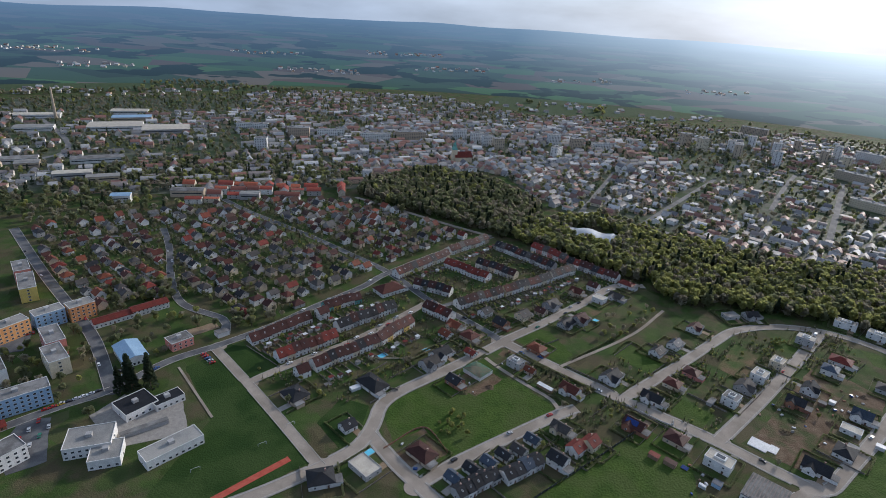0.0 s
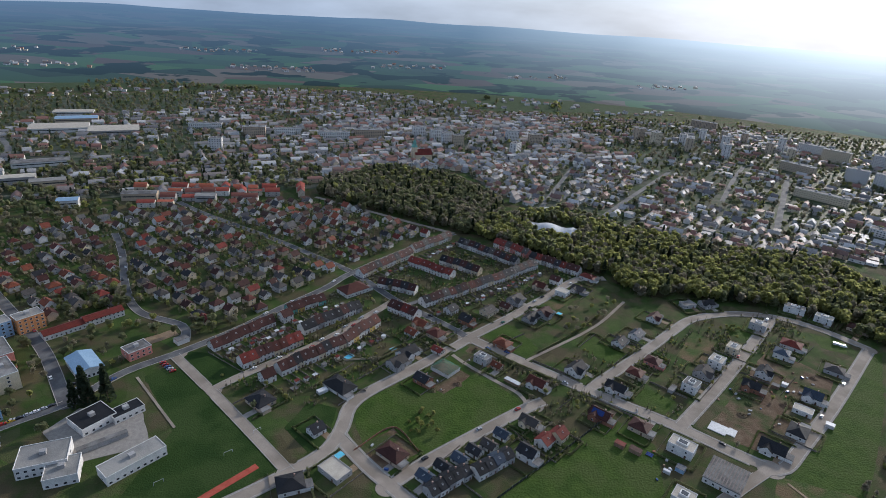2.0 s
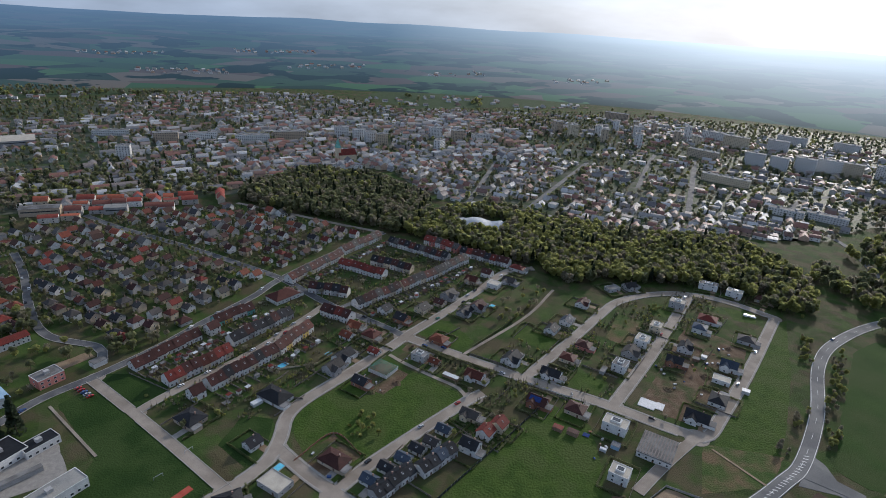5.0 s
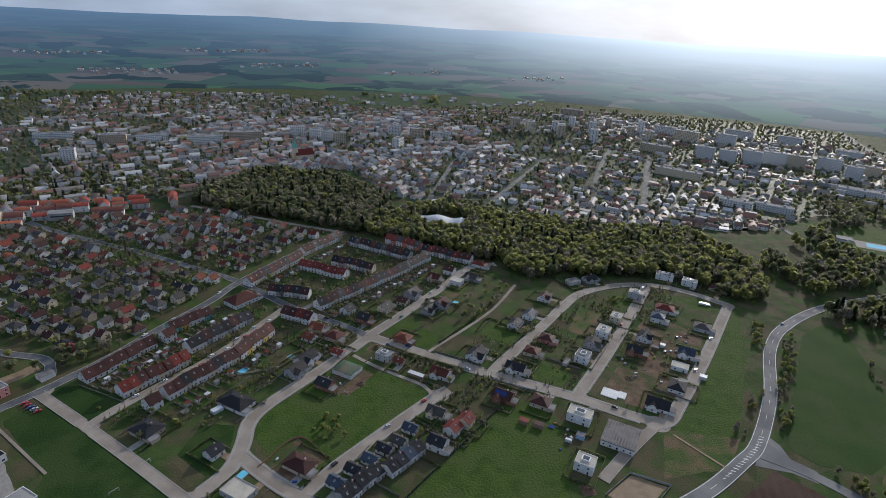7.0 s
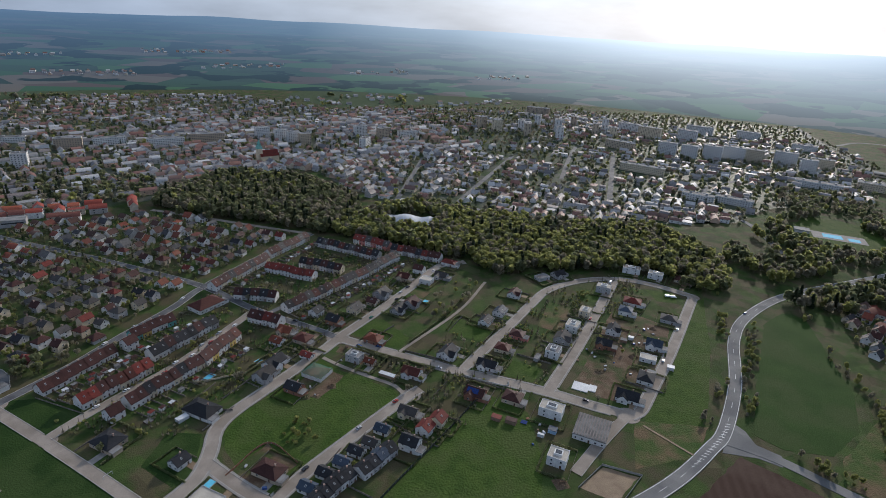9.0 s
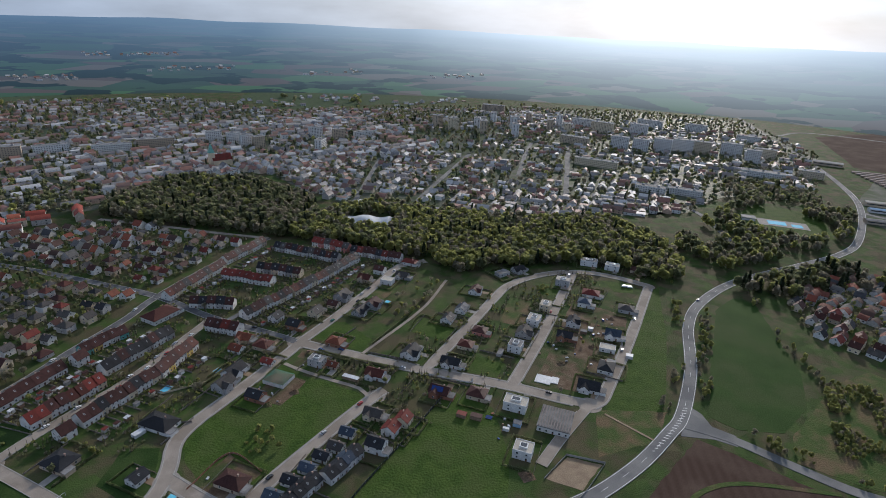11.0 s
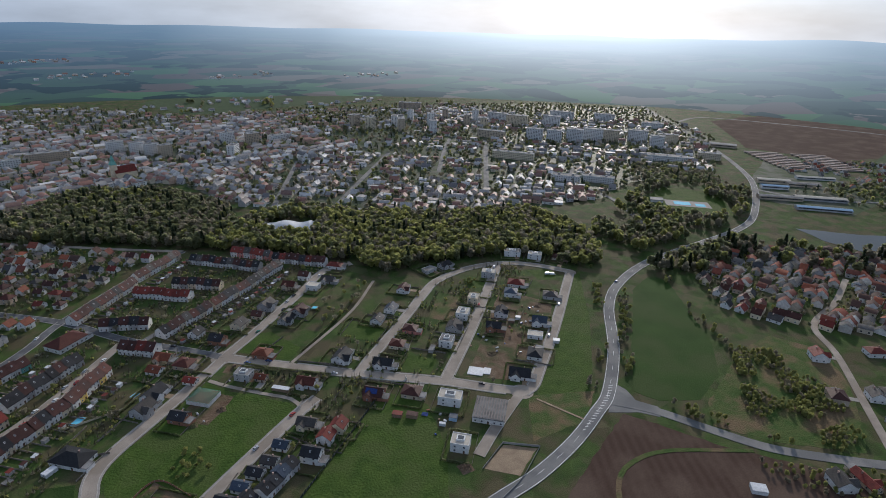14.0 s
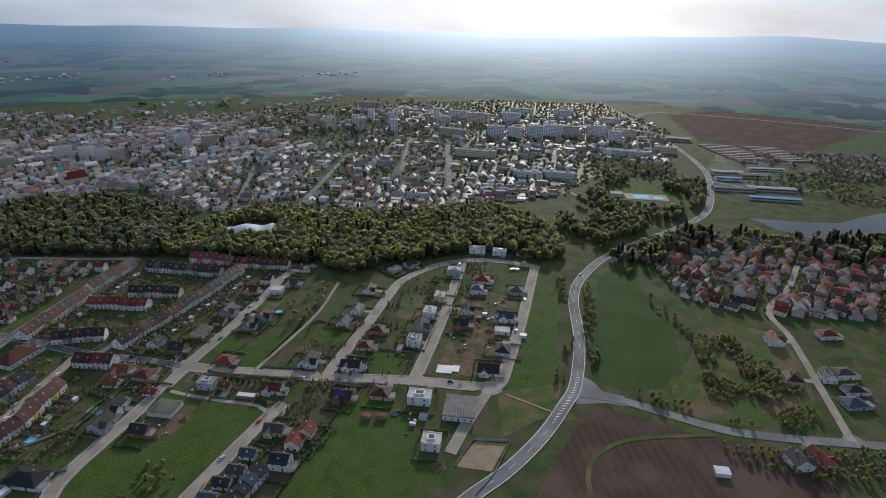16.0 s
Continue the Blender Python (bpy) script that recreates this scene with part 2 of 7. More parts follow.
RUBBER = mat("tyre rubber", (0.02, 0.02, 0.02), (0.03, 0.03, 0.03), 2.0, 9.0, bump=0)
BARK = mat("bark", (0.07, 0.055, 0.04), (0.11, 0.09, 0.07), 1.0, 5.0, bump=0.5)
LEAF_SPRING = leaves("spring leaves", (0.29, 0.31, 0.10), (0.24, 0.265, 0.09), (0.34, 0.34, 0.12), 0.05)
LEAF_DARK = leaves("dark leaves", (0.16, 0.185, 0.09), (0.185, 0.205, 0.10), (0.21, 0.22, 0.115), 0.05)
LEAF_BARE = leaves("budding twigs", (0.26, 0.235, 0.165), (0.23, 0.225, 0.145), (0.30, 0.275, 0.20), 0.05)
LEAF_BLOSSOM = leaves("blossom", (0.36, 0.34, 0.27), (0.20, 0.21, 0.11), (0.46, 0.44, 0.37))
HEDGE_LEAF = leaves("hedge leaves", (0.11, 0.15, 0.06), (0.13, 0.17, 0.065), (0.15, 0.175, 0.075))
NEEDLES = leaves("needles", (0.035, 0.054, 0.03), (0.045, 0.064, 0.035), (0.055, 0.072, 0.042))
CAR_PAINT = {k: mat(k + " car paint", c, tuple(v * 0.9 for v in c), 1.0, 4.0, rough=0.25, bump=0, spec=0.5) for k, c in
             (("white", (0.75, 0.75, 0.75)), ("silver", (0.42, 0.43, 0.45)), ("black", (0.02, 0.02, 0.023)), ("red", (0.35, 0.03, 0.025)),
              ("blue", (0.04, 0.08, 0.22)), ("yellow", (0.65, 0.42, 0.04)), ("green", (0.03, 0.14, 0.09)))}

# furrows of the ploughed field
PLOUGH, _n, _l, _p = shader("ploughed soil")
_w = _n.new("ShaderNodeTexWave")
_map = _n.new("ShaderNodeMapping")
_map.inputs["Rotation"].default_value[2] = radians(28)
_w.inputs["Scale"].default_value, _w.inputs["Distortion"].default_value, _w.inputs["Detail Scale"].default_value = 0.055, 1.5, 0.3
_l.new(_n.new("ShaderNodeNewGeometry").outputs["Position"], _map.inputs[0])
_l.new(_map.outputs[0], _w.inputs["Vector"])
_c = mixed(_n, _l, _w.outputs["Fac"], (0.058, 0.038, 0.029), (0.070, 0.047, 0.036))
_c = mixed(_n, _l, grain(_n, _l, 0.03, 5, low=0.45, high=0.65), _c, (0.095, 0.068, 0.052))
_l.new(mixed(_n, _l, 0.4, _c, mixed(_n, _l, grain(_n, _l, 1.2), (0.6, 0.6, 0.6), (1.25, 1.25, 1.25)), "MULTIPLY"), _p.inputs["Base Color"])
_p.inputs["Roughness"].default_value = 0.95
_p.inputs["Specular IOR Level"].default_value = 0.03

# the far hills: fields and woods, with haze and sun glow painted in as emission
BACKDROP, _n, _l, _p = shader("distant hills with painted haze")
_geo = _n.new("ShaderNodeNewGeometry")
_v = _n.new("ShaderNodeTexVoronoi")
_v.inputs["Scale"].default_value = 0.0085
_map = _n.new("ShaderNodeMapping")
_map.inputs["Scale"].default_value = (0.55, 1.0, 0.0)
_map.inputs["Rotation"].default_value[2] = radians(-16)
_l.new(_geo.outputs["Position"], _map.inputs[0])
_l.new(_map.outputs[0], _v.inputs["Vector"])
_ramp = _n.new("ShaderNodeValToRGB")
_ramp.color_ramp.interpolation = "CONSTANT"
for _ in range(5):
    _ramp.color_ramp.elements.new(1.0)
for _i, (_e, _k) in enumerate(zip(_ramp.color_ramp.elements, ((0.055, 0.105, 0.05), (0.105, 0.080, 0.065), (0.045, 0.070, 0.045), (0.07, 0.13, 0.055), (0.05, 0.085, 0.05), (0.14, 0.12, 0.095), (0.036, 0.055, 0.038)))):
    _e.position, _e.color = _i / 7, (*_k, 1)
_sep = _n.new("ShaderNodeSeparateColor")
_l.new(_v.outputs["Color"], _sep.inputs[0])
_l.new(_sep.outputs[0], _ramp.inputs[0])
_wood = grain(_n, _l, 0.0045, 9, low=0.54, high=0.552)
_land = mixed(_n, _l, _wood, _ramp.outputs[0], (0.018, 0.03, 0.022))
# haze colour for the emission: blue-grey, whiter toward the sun's side
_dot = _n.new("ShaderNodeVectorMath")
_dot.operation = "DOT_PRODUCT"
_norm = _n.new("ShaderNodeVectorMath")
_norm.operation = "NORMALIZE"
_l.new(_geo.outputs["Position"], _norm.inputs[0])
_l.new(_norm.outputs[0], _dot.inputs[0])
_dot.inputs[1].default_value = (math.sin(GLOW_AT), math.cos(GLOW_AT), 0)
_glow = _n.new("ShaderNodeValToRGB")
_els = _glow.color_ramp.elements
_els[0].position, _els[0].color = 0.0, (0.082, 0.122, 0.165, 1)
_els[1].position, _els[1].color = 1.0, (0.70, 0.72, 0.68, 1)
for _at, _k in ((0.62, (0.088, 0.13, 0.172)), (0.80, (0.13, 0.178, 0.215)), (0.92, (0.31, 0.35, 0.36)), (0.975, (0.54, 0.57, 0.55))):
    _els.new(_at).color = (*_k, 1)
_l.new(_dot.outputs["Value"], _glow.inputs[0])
# share of painted haze over the land colour, growing with distance
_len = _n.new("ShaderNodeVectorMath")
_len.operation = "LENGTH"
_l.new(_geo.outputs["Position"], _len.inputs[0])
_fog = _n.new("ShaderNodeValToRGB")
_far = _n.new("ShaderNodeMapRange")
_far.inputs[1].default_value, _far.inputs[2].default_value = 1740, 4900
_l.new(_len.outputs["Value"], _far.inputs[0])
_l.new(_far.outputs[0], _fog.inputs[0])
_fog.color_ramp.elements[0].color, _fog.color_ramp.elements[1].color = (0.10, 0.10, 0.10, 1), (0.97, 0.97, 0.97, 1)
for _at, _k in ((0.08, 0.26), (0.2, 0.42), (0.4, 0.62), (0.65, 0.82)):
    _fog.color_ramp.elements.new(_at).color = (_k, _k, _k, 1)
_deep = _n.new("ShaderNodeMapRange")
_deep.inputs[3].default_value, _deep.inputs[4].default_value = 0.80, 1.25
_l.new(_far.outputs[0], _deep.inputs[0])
_l.new(_land, _p.inputs["Base Color"])
_p.inputs["Roughness"].default_value = 1.0
_p.inputs["Specular IOR Level"].default_value = 0.0
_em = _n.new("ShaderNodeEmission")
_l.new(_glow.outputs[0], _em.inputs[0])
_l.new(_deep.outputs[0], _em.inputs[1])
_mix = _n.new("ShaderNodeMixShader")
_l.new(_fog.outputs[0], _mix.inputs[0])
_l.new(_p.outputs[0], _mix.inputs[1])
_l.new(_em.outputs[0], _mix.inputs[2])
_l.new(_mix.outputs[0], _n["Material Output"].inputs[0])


# ---- building blocks ----
class Geo:
    """Vertices and faces of one part, with a material slot for each face."""

    def __init__(self):
        self.v, self.f, self.m = [], [], []

    def face(self, pts, slot=0):
        k = len(self.v)
        self.v += [tuple(p) for p in pts]
        self.f.append(tuple(range(k, k + len(pts))))
        self.m.append(slot)

    def solid(self, pts, faces, slot=0):
        k = len(self.v)
        self.v += [tuple(p) for p in pts]
        self.f += [tuple(k + i for i in f) for f in faces]
        self.m += [slot] * len(faces)

    def box(self, x0, y0, z0, x1, y1, z1, slot=0, taper=0.0):
        t = taper
        self.solid([(x0, y0, z0), (x1, y0, z0), (x1, y1, z0), (x0, y1, z0), (x0 + t, y0 + t, z1), (x1 - t, y0 + t, z1), (x1 - t, y1 - t, z1), (x0 + t, y1 - t, z1)],
                   [(3, 2, 1, 0), (4, 5, 6, 7), (0, 1, 5, 4), (1, 2, 6, 5), (2, 3, 7, 6), (3, 0, 4, 7)], slot)

    def extrude(self, profile, x0, x1, slot=0):
        """A closed (y, z) outline, drawn along x."""
        n = len(profile)
        pts = [(x0, y, z) for y, z in profile] + [(x1, y, z) for y, z in profile]
        faces = [(i, (i + 1) % n, n + (i + 1) % n, n + i) for i in range(n)] + [tuple(range(n - 1, -1, -1)), tuple(range(n, 2 * n))]
        self.solid(pts, faces, slot)

    def mesh(self, name, *mats):
        me = bpy.data.meshes.new(name)
        me.from_pydata(self.v, [], self.f)
        for m in mats:
            me.materials.append(m)
        if len(mats) > 1:
            me.polygons.foreach_set("material_index", self.m)
        me.validate()
        return me


def part(name, data, parent, m=None, label=""):
    ob = new(name, data)
    ob.parent = parent
    if m is not None:
        ob.matrix_basis = m
    return tagged(ob, label) if label else ob


def base(name, x, y, z, ang, label, category, group="", kind=""):
    ob = new(name)
    ob.empty_display_size = 1.0
    ob.matrix_basis = pose(x, y, z, 0, 0, ang)
    return tagged(ob, label, category, group, kind)


def raw(name, V, F, *mats):
    """A mesh from arrays of vertices and of faces with four corners each."""
    me = bpy.data.meshes.new(name)
    V, F = np.asarray(V, np.float32), np.asarray(F, np.int32)
    me.vertices.add(len(V))
    me.vertices.foreach_set("co", V.ravel())
    me.loops.add(F.size)
    me.loops.foreach_set("vertex_index", F.ravel())
    me.polygons.add(len(F))
    me.polygons.foreach_set("loop_start", np.arange(0, F.size, F.shape[1], dtype=np.int32))
    me.update(calc_edges=True)
    for m in mats:
        me.materials.append(m)
    return me


def inside(p, poly):
    x, y = p
    hit = False
    for (x0, y0), (x1, y1) in zip(poly, poly[1:] + poly[:1]):
        if (y0 > y) != (y1 > y) and x < (x1 - x0) * (y - y0) / (y1 - y0) + x0:
            hit = not hit
    return hit


def smooth(pts, step=6.0):
    """A rounded line through the points, cut into even steps."""
    P = [Vector((*p, 0)) for p in pts]
    P = [2 * P[0] - P[1], *P, 2 * P[-1] - P[-2]]
    out = []
    for a, b, c, d in zip(P, P[1:], P[2:], P[3:]):
        n = max(1, int((c - b).length / step))
        for i in range(n):
            t = i / n
            out.append(0.5 * ((2 * b) + (c - a) * t + (2 * a - 5 * b + 4 * c - d) * t * t + (3 * b - a - 3 * c + d) * t ** 3))
    return out + [P[-2]]


def offset(line, by):
    """The line moved sideways, to its left where by is positive."""
    out = []
    for i, p in enumerate(line):
        way = (line[min(i + 1, len(line) - 1)] - line[max(i - 1, 0)]).normalized()
        out.append(p + Vector((-way.y, way.x, 0)) * by)
    return out


def ribbon(g, line, half, z, slot=0, shift=0.0):
    l, r = offset(line, shift + half), offset(line, shift - half)
    for i in range(len(line) - 1):
        g.face([(r[i].x, r[i].y, z), (r[i + 1].x, r[i + 1].y, z), (l[i + 1].x, l[i + 1].y, z), (l[i].x, l[i].y, z)], slot)


def curb(g, a, b, z0, z1, thick, slot=0):
    """An upright bar from a to b."""
    way = (b - a).normalized() * thick
    s = Vector((-way.y, way.x, 0))
    pts = [(q.x, q.y, z) for z in (z0, z1) for q in (a - s, b - s, b + s, a + s)]
    g.solid(pts, [(3, 2, 1, 0), (4, 5, 6, 7), (0, 1, 5, 4), (1, 2, 6, 5), (2, 3, 7, 6), (3, 0, 4, 7)], slot)


# ---- ground and distance ----
g = Geo()
rings = [0, 60, 120, 200, 300, 420, 560, 740, 960, 1250, 1600, 2000, 2600, 3400, 4200, 4950]
SEG = 96
ring_pts = [[(r * math.sin(a), r * math.cos(a), 0) for a in np.linspace(0, 2 * math.pi, SEG, endpoint=False)] for r in rings[1:]]
for i in range(SEG):
    g.face([(0, 0, 0), ring_pts[0][(i + 1) % SEG], ring_pts[0][i]])
for ra, rb in zip(ring_pts, ring_pts[1:]):
    for i in range(SEG):
        g.face([ra[i], ra[(i + 1) % SEG], rb[(i + 1) % SEG], rb[i]])
bm = bmesh.new()
_me = g.mesh("ground", GRASS)
bm.from_mesh(_me)
bmesh.ops.remove_doubles(bm, verts=bm.verts, dist=0.01)
bmesh.ops.recalc_face_normals(bm, faces=bm.faces)
bm.to_mesh(_me)
bm.free()
tagged(new("ground", _me), "green gardens and rough grass reaching to the horizon", "ground", kind="structure")

def hill(x, y):
    """The height of the far slopes."""
    r, a = math.hypot(x, y), math.atan2(x, y) % (2 * math.pi)
    k = max(0.0, (r - 1740) / 3160)
    up = 122 * (k ** 1.15) + 60 * k * (1 - k) * noise.noise(Vector((x, y, 0)) * 0.0011) + 16 * k * noise.noise(Vector((x, y, 5)) * 0.0016)
    return up + 44 * math.exp(-((math.degrees(a) - 62) / 7) ** 2) * max(0, k - 0.4) - 2.0 * (1 - k) * (r > 1700)


V, F = [], []
RAD, AZ = np.linspace(1740, 4900, 38), np.linspace(0, 2 * math.pi, 240, endpoint=False)
for r in RAD:
    for a in AZ:
        x, y = r * math.sin(a), r * math.cos(a)
        V.append((x, y, hill(x, y)))
for i in range(len(RAD) - 1):
    for j in range(len(AZ)):
        k = (j + 1) % len(AZ)
        F.append((i * 240 + j, i * 240 + k, (i + 1) * 240 + k, (i + 1) * 240 + j))
# the hill mesh gives off its haze as emission
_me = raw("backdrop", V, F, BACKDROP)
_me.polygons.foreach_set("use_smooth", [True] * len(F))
tagged(new("backdrop", _me), "rolling hills with fields, dark woods and glowing painted haze", "hills", kind="structure")


def patch(name, pts, z, m, label, category, wobble=1.2, step=5.0, layer=[0]):
    """A piece of ground with a slightly uneven edge and a low bank."""
    layer[0] += 1
    z = 0.02 + 0.003 * layer[0]
    edge = []
    P = [Vector((*p, 0)) for p in pts]
    for a, b in zip(P, P[1:] + P[:1]):
        n = max(1, int((b - a).length / step))
        edge += [a.lerp(b, i / n) for i in range(n)]
    edge = [p + Vector((noise.noise(p * 0.21), noise.noise(p * 0.21 + Vector((9, 4, 0))), 0)) * wobble for p in edge]
    b = bmesh.new()
    top = [b.verts.new((p.x, p.y, z)) for p in edge]
    low = [b.verts.new((p.x, p.y, -0.05)) for p in edge]
    f = b.faces.new(top)
    if f.normal.z < 0 or f.calc_area() and sum(p.x * q.y - q.x * p.y for p, q in zip(edge, edge[1:] + edge[:1])) < 0:
        f.normal_flip()
    for i in range(len(edge)):
        j = (i + 1) % len(edge)
        b.faces.new((low[i], low[j], top[j], top[i]))
    bmesh.ops.triangulate(b, faces=[f])
    me = bpy.data.meshes.new(name)
    b.to_mesh(me)
    b.free()
    me.materials.append(m)
    return tagged(new(name, me), label, category, kind="structure")


patch("meadow", [(-37, 296), (-30, 311), (2, 341), (26, 364), (36, 350), (58, 329), (70, 318), (72, 310), (40, 284), (5, 257), (-12, 243), (-25, 258), (-34, 280)], 0.05, MEADOW, "lush green meadow inside a loop of roads", "meadow")
patch("sports_field", [(-182, 326), (-172, 339), (-156, 335), (-70, 250), (-98, 224), (-114, 214), (-150, 214), (-142, 275)], 0.05, LAWN, "dark green mown sports field", "sports field")
patch("lawn", [(-164, 358), (-172, 352), (-134, 317), (-118, 331), (-122, 343), (-145, 356)], 0.05, LAWN, "square green lawn beside the terraced houses", "lawn")
patch("lawn", [(50, 396), (66, 382), (84, 367), (96, 380), (82, 412), (70, 416)], 0.05, MEADOW, "lawn with young trees at the junction", "lawn")
patch("lawn", [(126, 384), (150, 361), (165, 376), (145, 402)], 0.06, MEADOW, "bright mown garden lawn", "lawn")
patch("lawn", [(167, 304), (180, 318), (163, 334), (148, 318)], 0.06, MEADOW, "bright mown corner lawn", "lawn")
patch("lawn", [(265, 410), (285, 402), (292, 428), (270, 430)], 0.06, MEADOW, "garden lawn beside white houses", "lawn")
patch("lawn", [(336, 396), (352, 388), (362, 408), (340, 420)], 0.06, MEADOW, "bright lawn behind a red-roofed house", "lawn")
patch("lawn", [(-78, 280), (-60, 260), (-50, 268), (-49, 300), (-68, 306)], 0.06, LAWN, "open building plot grown with grass", "lawn")
patch("pasture", [(130, 300), (150, 275), (140, 232), (118, 190), (60, 190), (40, 225), (54, 238)], 0.04, MEADOW, "wide green pasture beside a hedge", "pasture")
patch("pasture", [(372, 388), (384, 392), (330, 318), (278, 258), (246, 228), (214, 240), (228, 258), (262, 282)], 0.05, MEADOW, "strip of meadow between a lane and the main road", "pasture")
patch("pasture", [(214, 252), (258, 235), (232, 214), (190, 214)], 0.07, BRUSH, "rough brown grass near the road bend", "pasture")
patch("building_plot", [(186, 291), (206, 307), (236, 338), (262, 366), (284, 388), (303, 372), (316, 352), (306, 340), (280, 312), (252, 282), (236, 270), (224, 266), (208, 276)], 0.06, EARTH, "wide dug-up building plot with mud and weeds", "plot")
patch("building_plot", [(2, 332), (24, 356), (40, 340), (20, 318)], 0.08, EARTH, "bare earth round a house being built", "plot")
patch("building_plot", [(38, 372), (44, 382), (64, 366), (54, 350)], 0.08, EARTH, "bare earth round a raw block house", "plot")
patch("building_plot", [(218, 362), (205, 376), (234, 414), (250, 400)], 0.06, BRUSH, "fallow plot with dry grass", "plot")
patch("building_plot", [(120, 440), (150, 468), (140, 480), (112, 462)], 0.06, BRUSH, "fallow brown plot beside a street", "plot")
patch("building_plot", [(-34, 262), (-12, 283), (4, 262), (-18, 245)], 0.08, EARTH, "sandy yard round a large house", "plot")
patch("crop_field", [(406, 340), (322, 262), (282, 222), (290, 206), (316, 194), (354, 208), (388, 240), (420, 290), (450, 338), (438, 352)], 0.05, CROP, "smooth green field of young crop", "field")
patch("ploughed_field", [(258, 208), (180, 171), (150, 150), (170, 60), (312, 78), (336, 104), (290, 156), (272, 186)], 0.05, PLOUGH, "brown ploughed field with furrows", "field")
patch("pasture", [(395, 222), (440, 225), (460, 190), (420, 150), (362, 112), (322, 144), (300, 172), (318, 190), (358, 205)], 0.04, BRUSH, "overgrown pasture with shrubs", "pasture")
patch("sand_yard", [(172, 220), (188, 208), (166, 195), (151, 209)], 0.1, SAND, "sandy pit inside a low wall", "yard")
patch("ploughed_field", [(1675, 992), (2080, 760), (1480, 500), (1191, 560), (1128, 716), (1357, 973)], 0.3, PLOUGH, "large brown ploughed field beyond the town", "field", 12, 60)
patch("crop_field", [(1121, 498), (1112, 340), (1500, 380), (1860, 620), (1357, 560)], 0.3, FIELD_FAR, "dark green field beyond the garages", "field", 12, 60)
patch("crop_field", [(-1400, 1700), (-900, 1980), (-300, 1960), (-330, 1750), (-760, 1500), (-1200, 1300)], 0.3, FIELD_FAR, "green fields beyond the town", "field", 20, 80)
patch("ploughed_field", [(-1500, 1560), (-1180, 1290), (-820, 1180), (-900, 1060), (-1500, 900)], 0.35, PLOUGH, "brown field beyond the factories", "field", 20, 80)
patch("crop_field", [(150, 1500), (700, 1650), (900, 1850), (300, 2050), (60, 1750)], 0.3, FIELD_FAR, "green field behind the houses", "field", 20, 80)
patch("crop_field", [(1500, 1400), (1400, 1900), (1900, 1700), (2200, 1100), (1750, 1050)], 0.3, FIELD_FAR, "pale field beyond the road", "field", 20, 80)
YARDS = mat("town yards and lanes", (0.060, 0.070, 0.042), (0.11, 0.11, 0.09), 0.05, 0.5, rough=0.6, third=(0.045, 0.065, 0.026), tscale=0.03, bump=0.1, spec=0.02)
TOWN_EDGE = [(-1050, 900), (-620, 640), (-300, 700), (-150, 760), (-60, 900), (60, 900), (130, 740), (240, 660), (360, 610), (470, 590), (590, 570), (700, 620), (900, 620), (1130, 790), (1350, 1180), (1100, 1380), (700, 1500), (350, 1520), (150, 1480), (-100, 1720), (-420, 1660), (-700, 1450), (-1000, 1250)]
patch("town_ground", TOWN_EDGE, 0.03, YARDS, "paved yards, lanes and gardens of the town", "ground", 14, 40)
patch("works_yard", [(800, 470), (880, 540), (1110, 660), (1190, 560), (1010, 470), (960, 380), (850, 370)], 0.03, YARDS, "paved yard between workshops and garages", "yard", 6, 20)
patch("park_lawn", [(600, 470), (640, 540), (720, 585), (775, 520), (700, 440)], 0.03, MEADOW, "green lawns round the open-air pool", "lawn", 3, 12)
patch("lake", [(725, 372), (748, 352), (770, 330), (806, 303), (919, 291), (960, 250), (803, 232), (721, 276), (712, 330)], 0.2, WATER, "calm grey lake below the gardens", "lake", 4, 15)
patch("school_yard", [(-205, 292), (-168, 292), (-150, 262), (-185, 246), (-215, 270)], 0.05, PAVING, "paved yard of the school", "yard")
patch("car_park", [(-250, 262), (-236, 266), (-214, 232), (-228, 220), (-246, 236)], 0.05, ASPHALT, "asphalt car park between buildings", "car park")
patch("car_park", [(-345, 352), (-318, 372), (-300, 330), (-325, 318)], 0.05, ASPHALT, "asphalt car park between flats", "car park")
patch("running_track", [(-122, 212), (-87, 250), (-84, 247), (-119, 209)], 0.11, TRACK, "straight red running track", "track", 0)
patch("playground", [(-203, 372), (-186, 388), (-180, 380), (-194, 366)], 0.06, SAND, "sandy playground with paths", "playground")

# ---- roads ----
ROADS = {}
TAKEN = []  # centres and radii of what already stands


def road(key, name, pts, width, m, label, kerb=True):
    ROADS[key] = (smooth(pts), width / 2, name, m, label, kerb)


road("east_main", "street", [(42, 391), (71, 367), (117, 331), (169, 294), (197, 270), (211, 259)], 8.0, CONCRETE_ROAD, "wide pale main street of the new estate")
road("north_main", "street", [(42, 391), (20, 413), (-20, 450), (-62, 500), (-109, 539), (-169, 585), (-254, 644), (-300, 682)], 6.5, ASPHALT, "grey asphalt street through the garden houses")
road("collector", "street", [(-128, 200), (-98, 219), (-67, 244), (-49, 263), (-43, 283), (-41, 301), (-31, 317), (-1, 346), (33, 380), (42, 391)], 7.0, CONCRETE_ROAD, "curved pale street round the meadow")
road("school_road", "street", [(-172, 352), (-133, 313), (-99, 278), (-67, 244)], 6.5, CONCRETE_ROAD, "straight street beside the sports field")
road("spur", "street", [(-44, 274), (-25, 251), (-10, 236), (2, 224)], 7.0, CONCRETE_ROAD, "short pale street past a large house")
road("row_lane", "street", [(-13, 235), (7, 254), (40, 280), (76, 307), (88, 314)], 6.5, CONCRETE_ROAD, "pale street in front of small new houses")
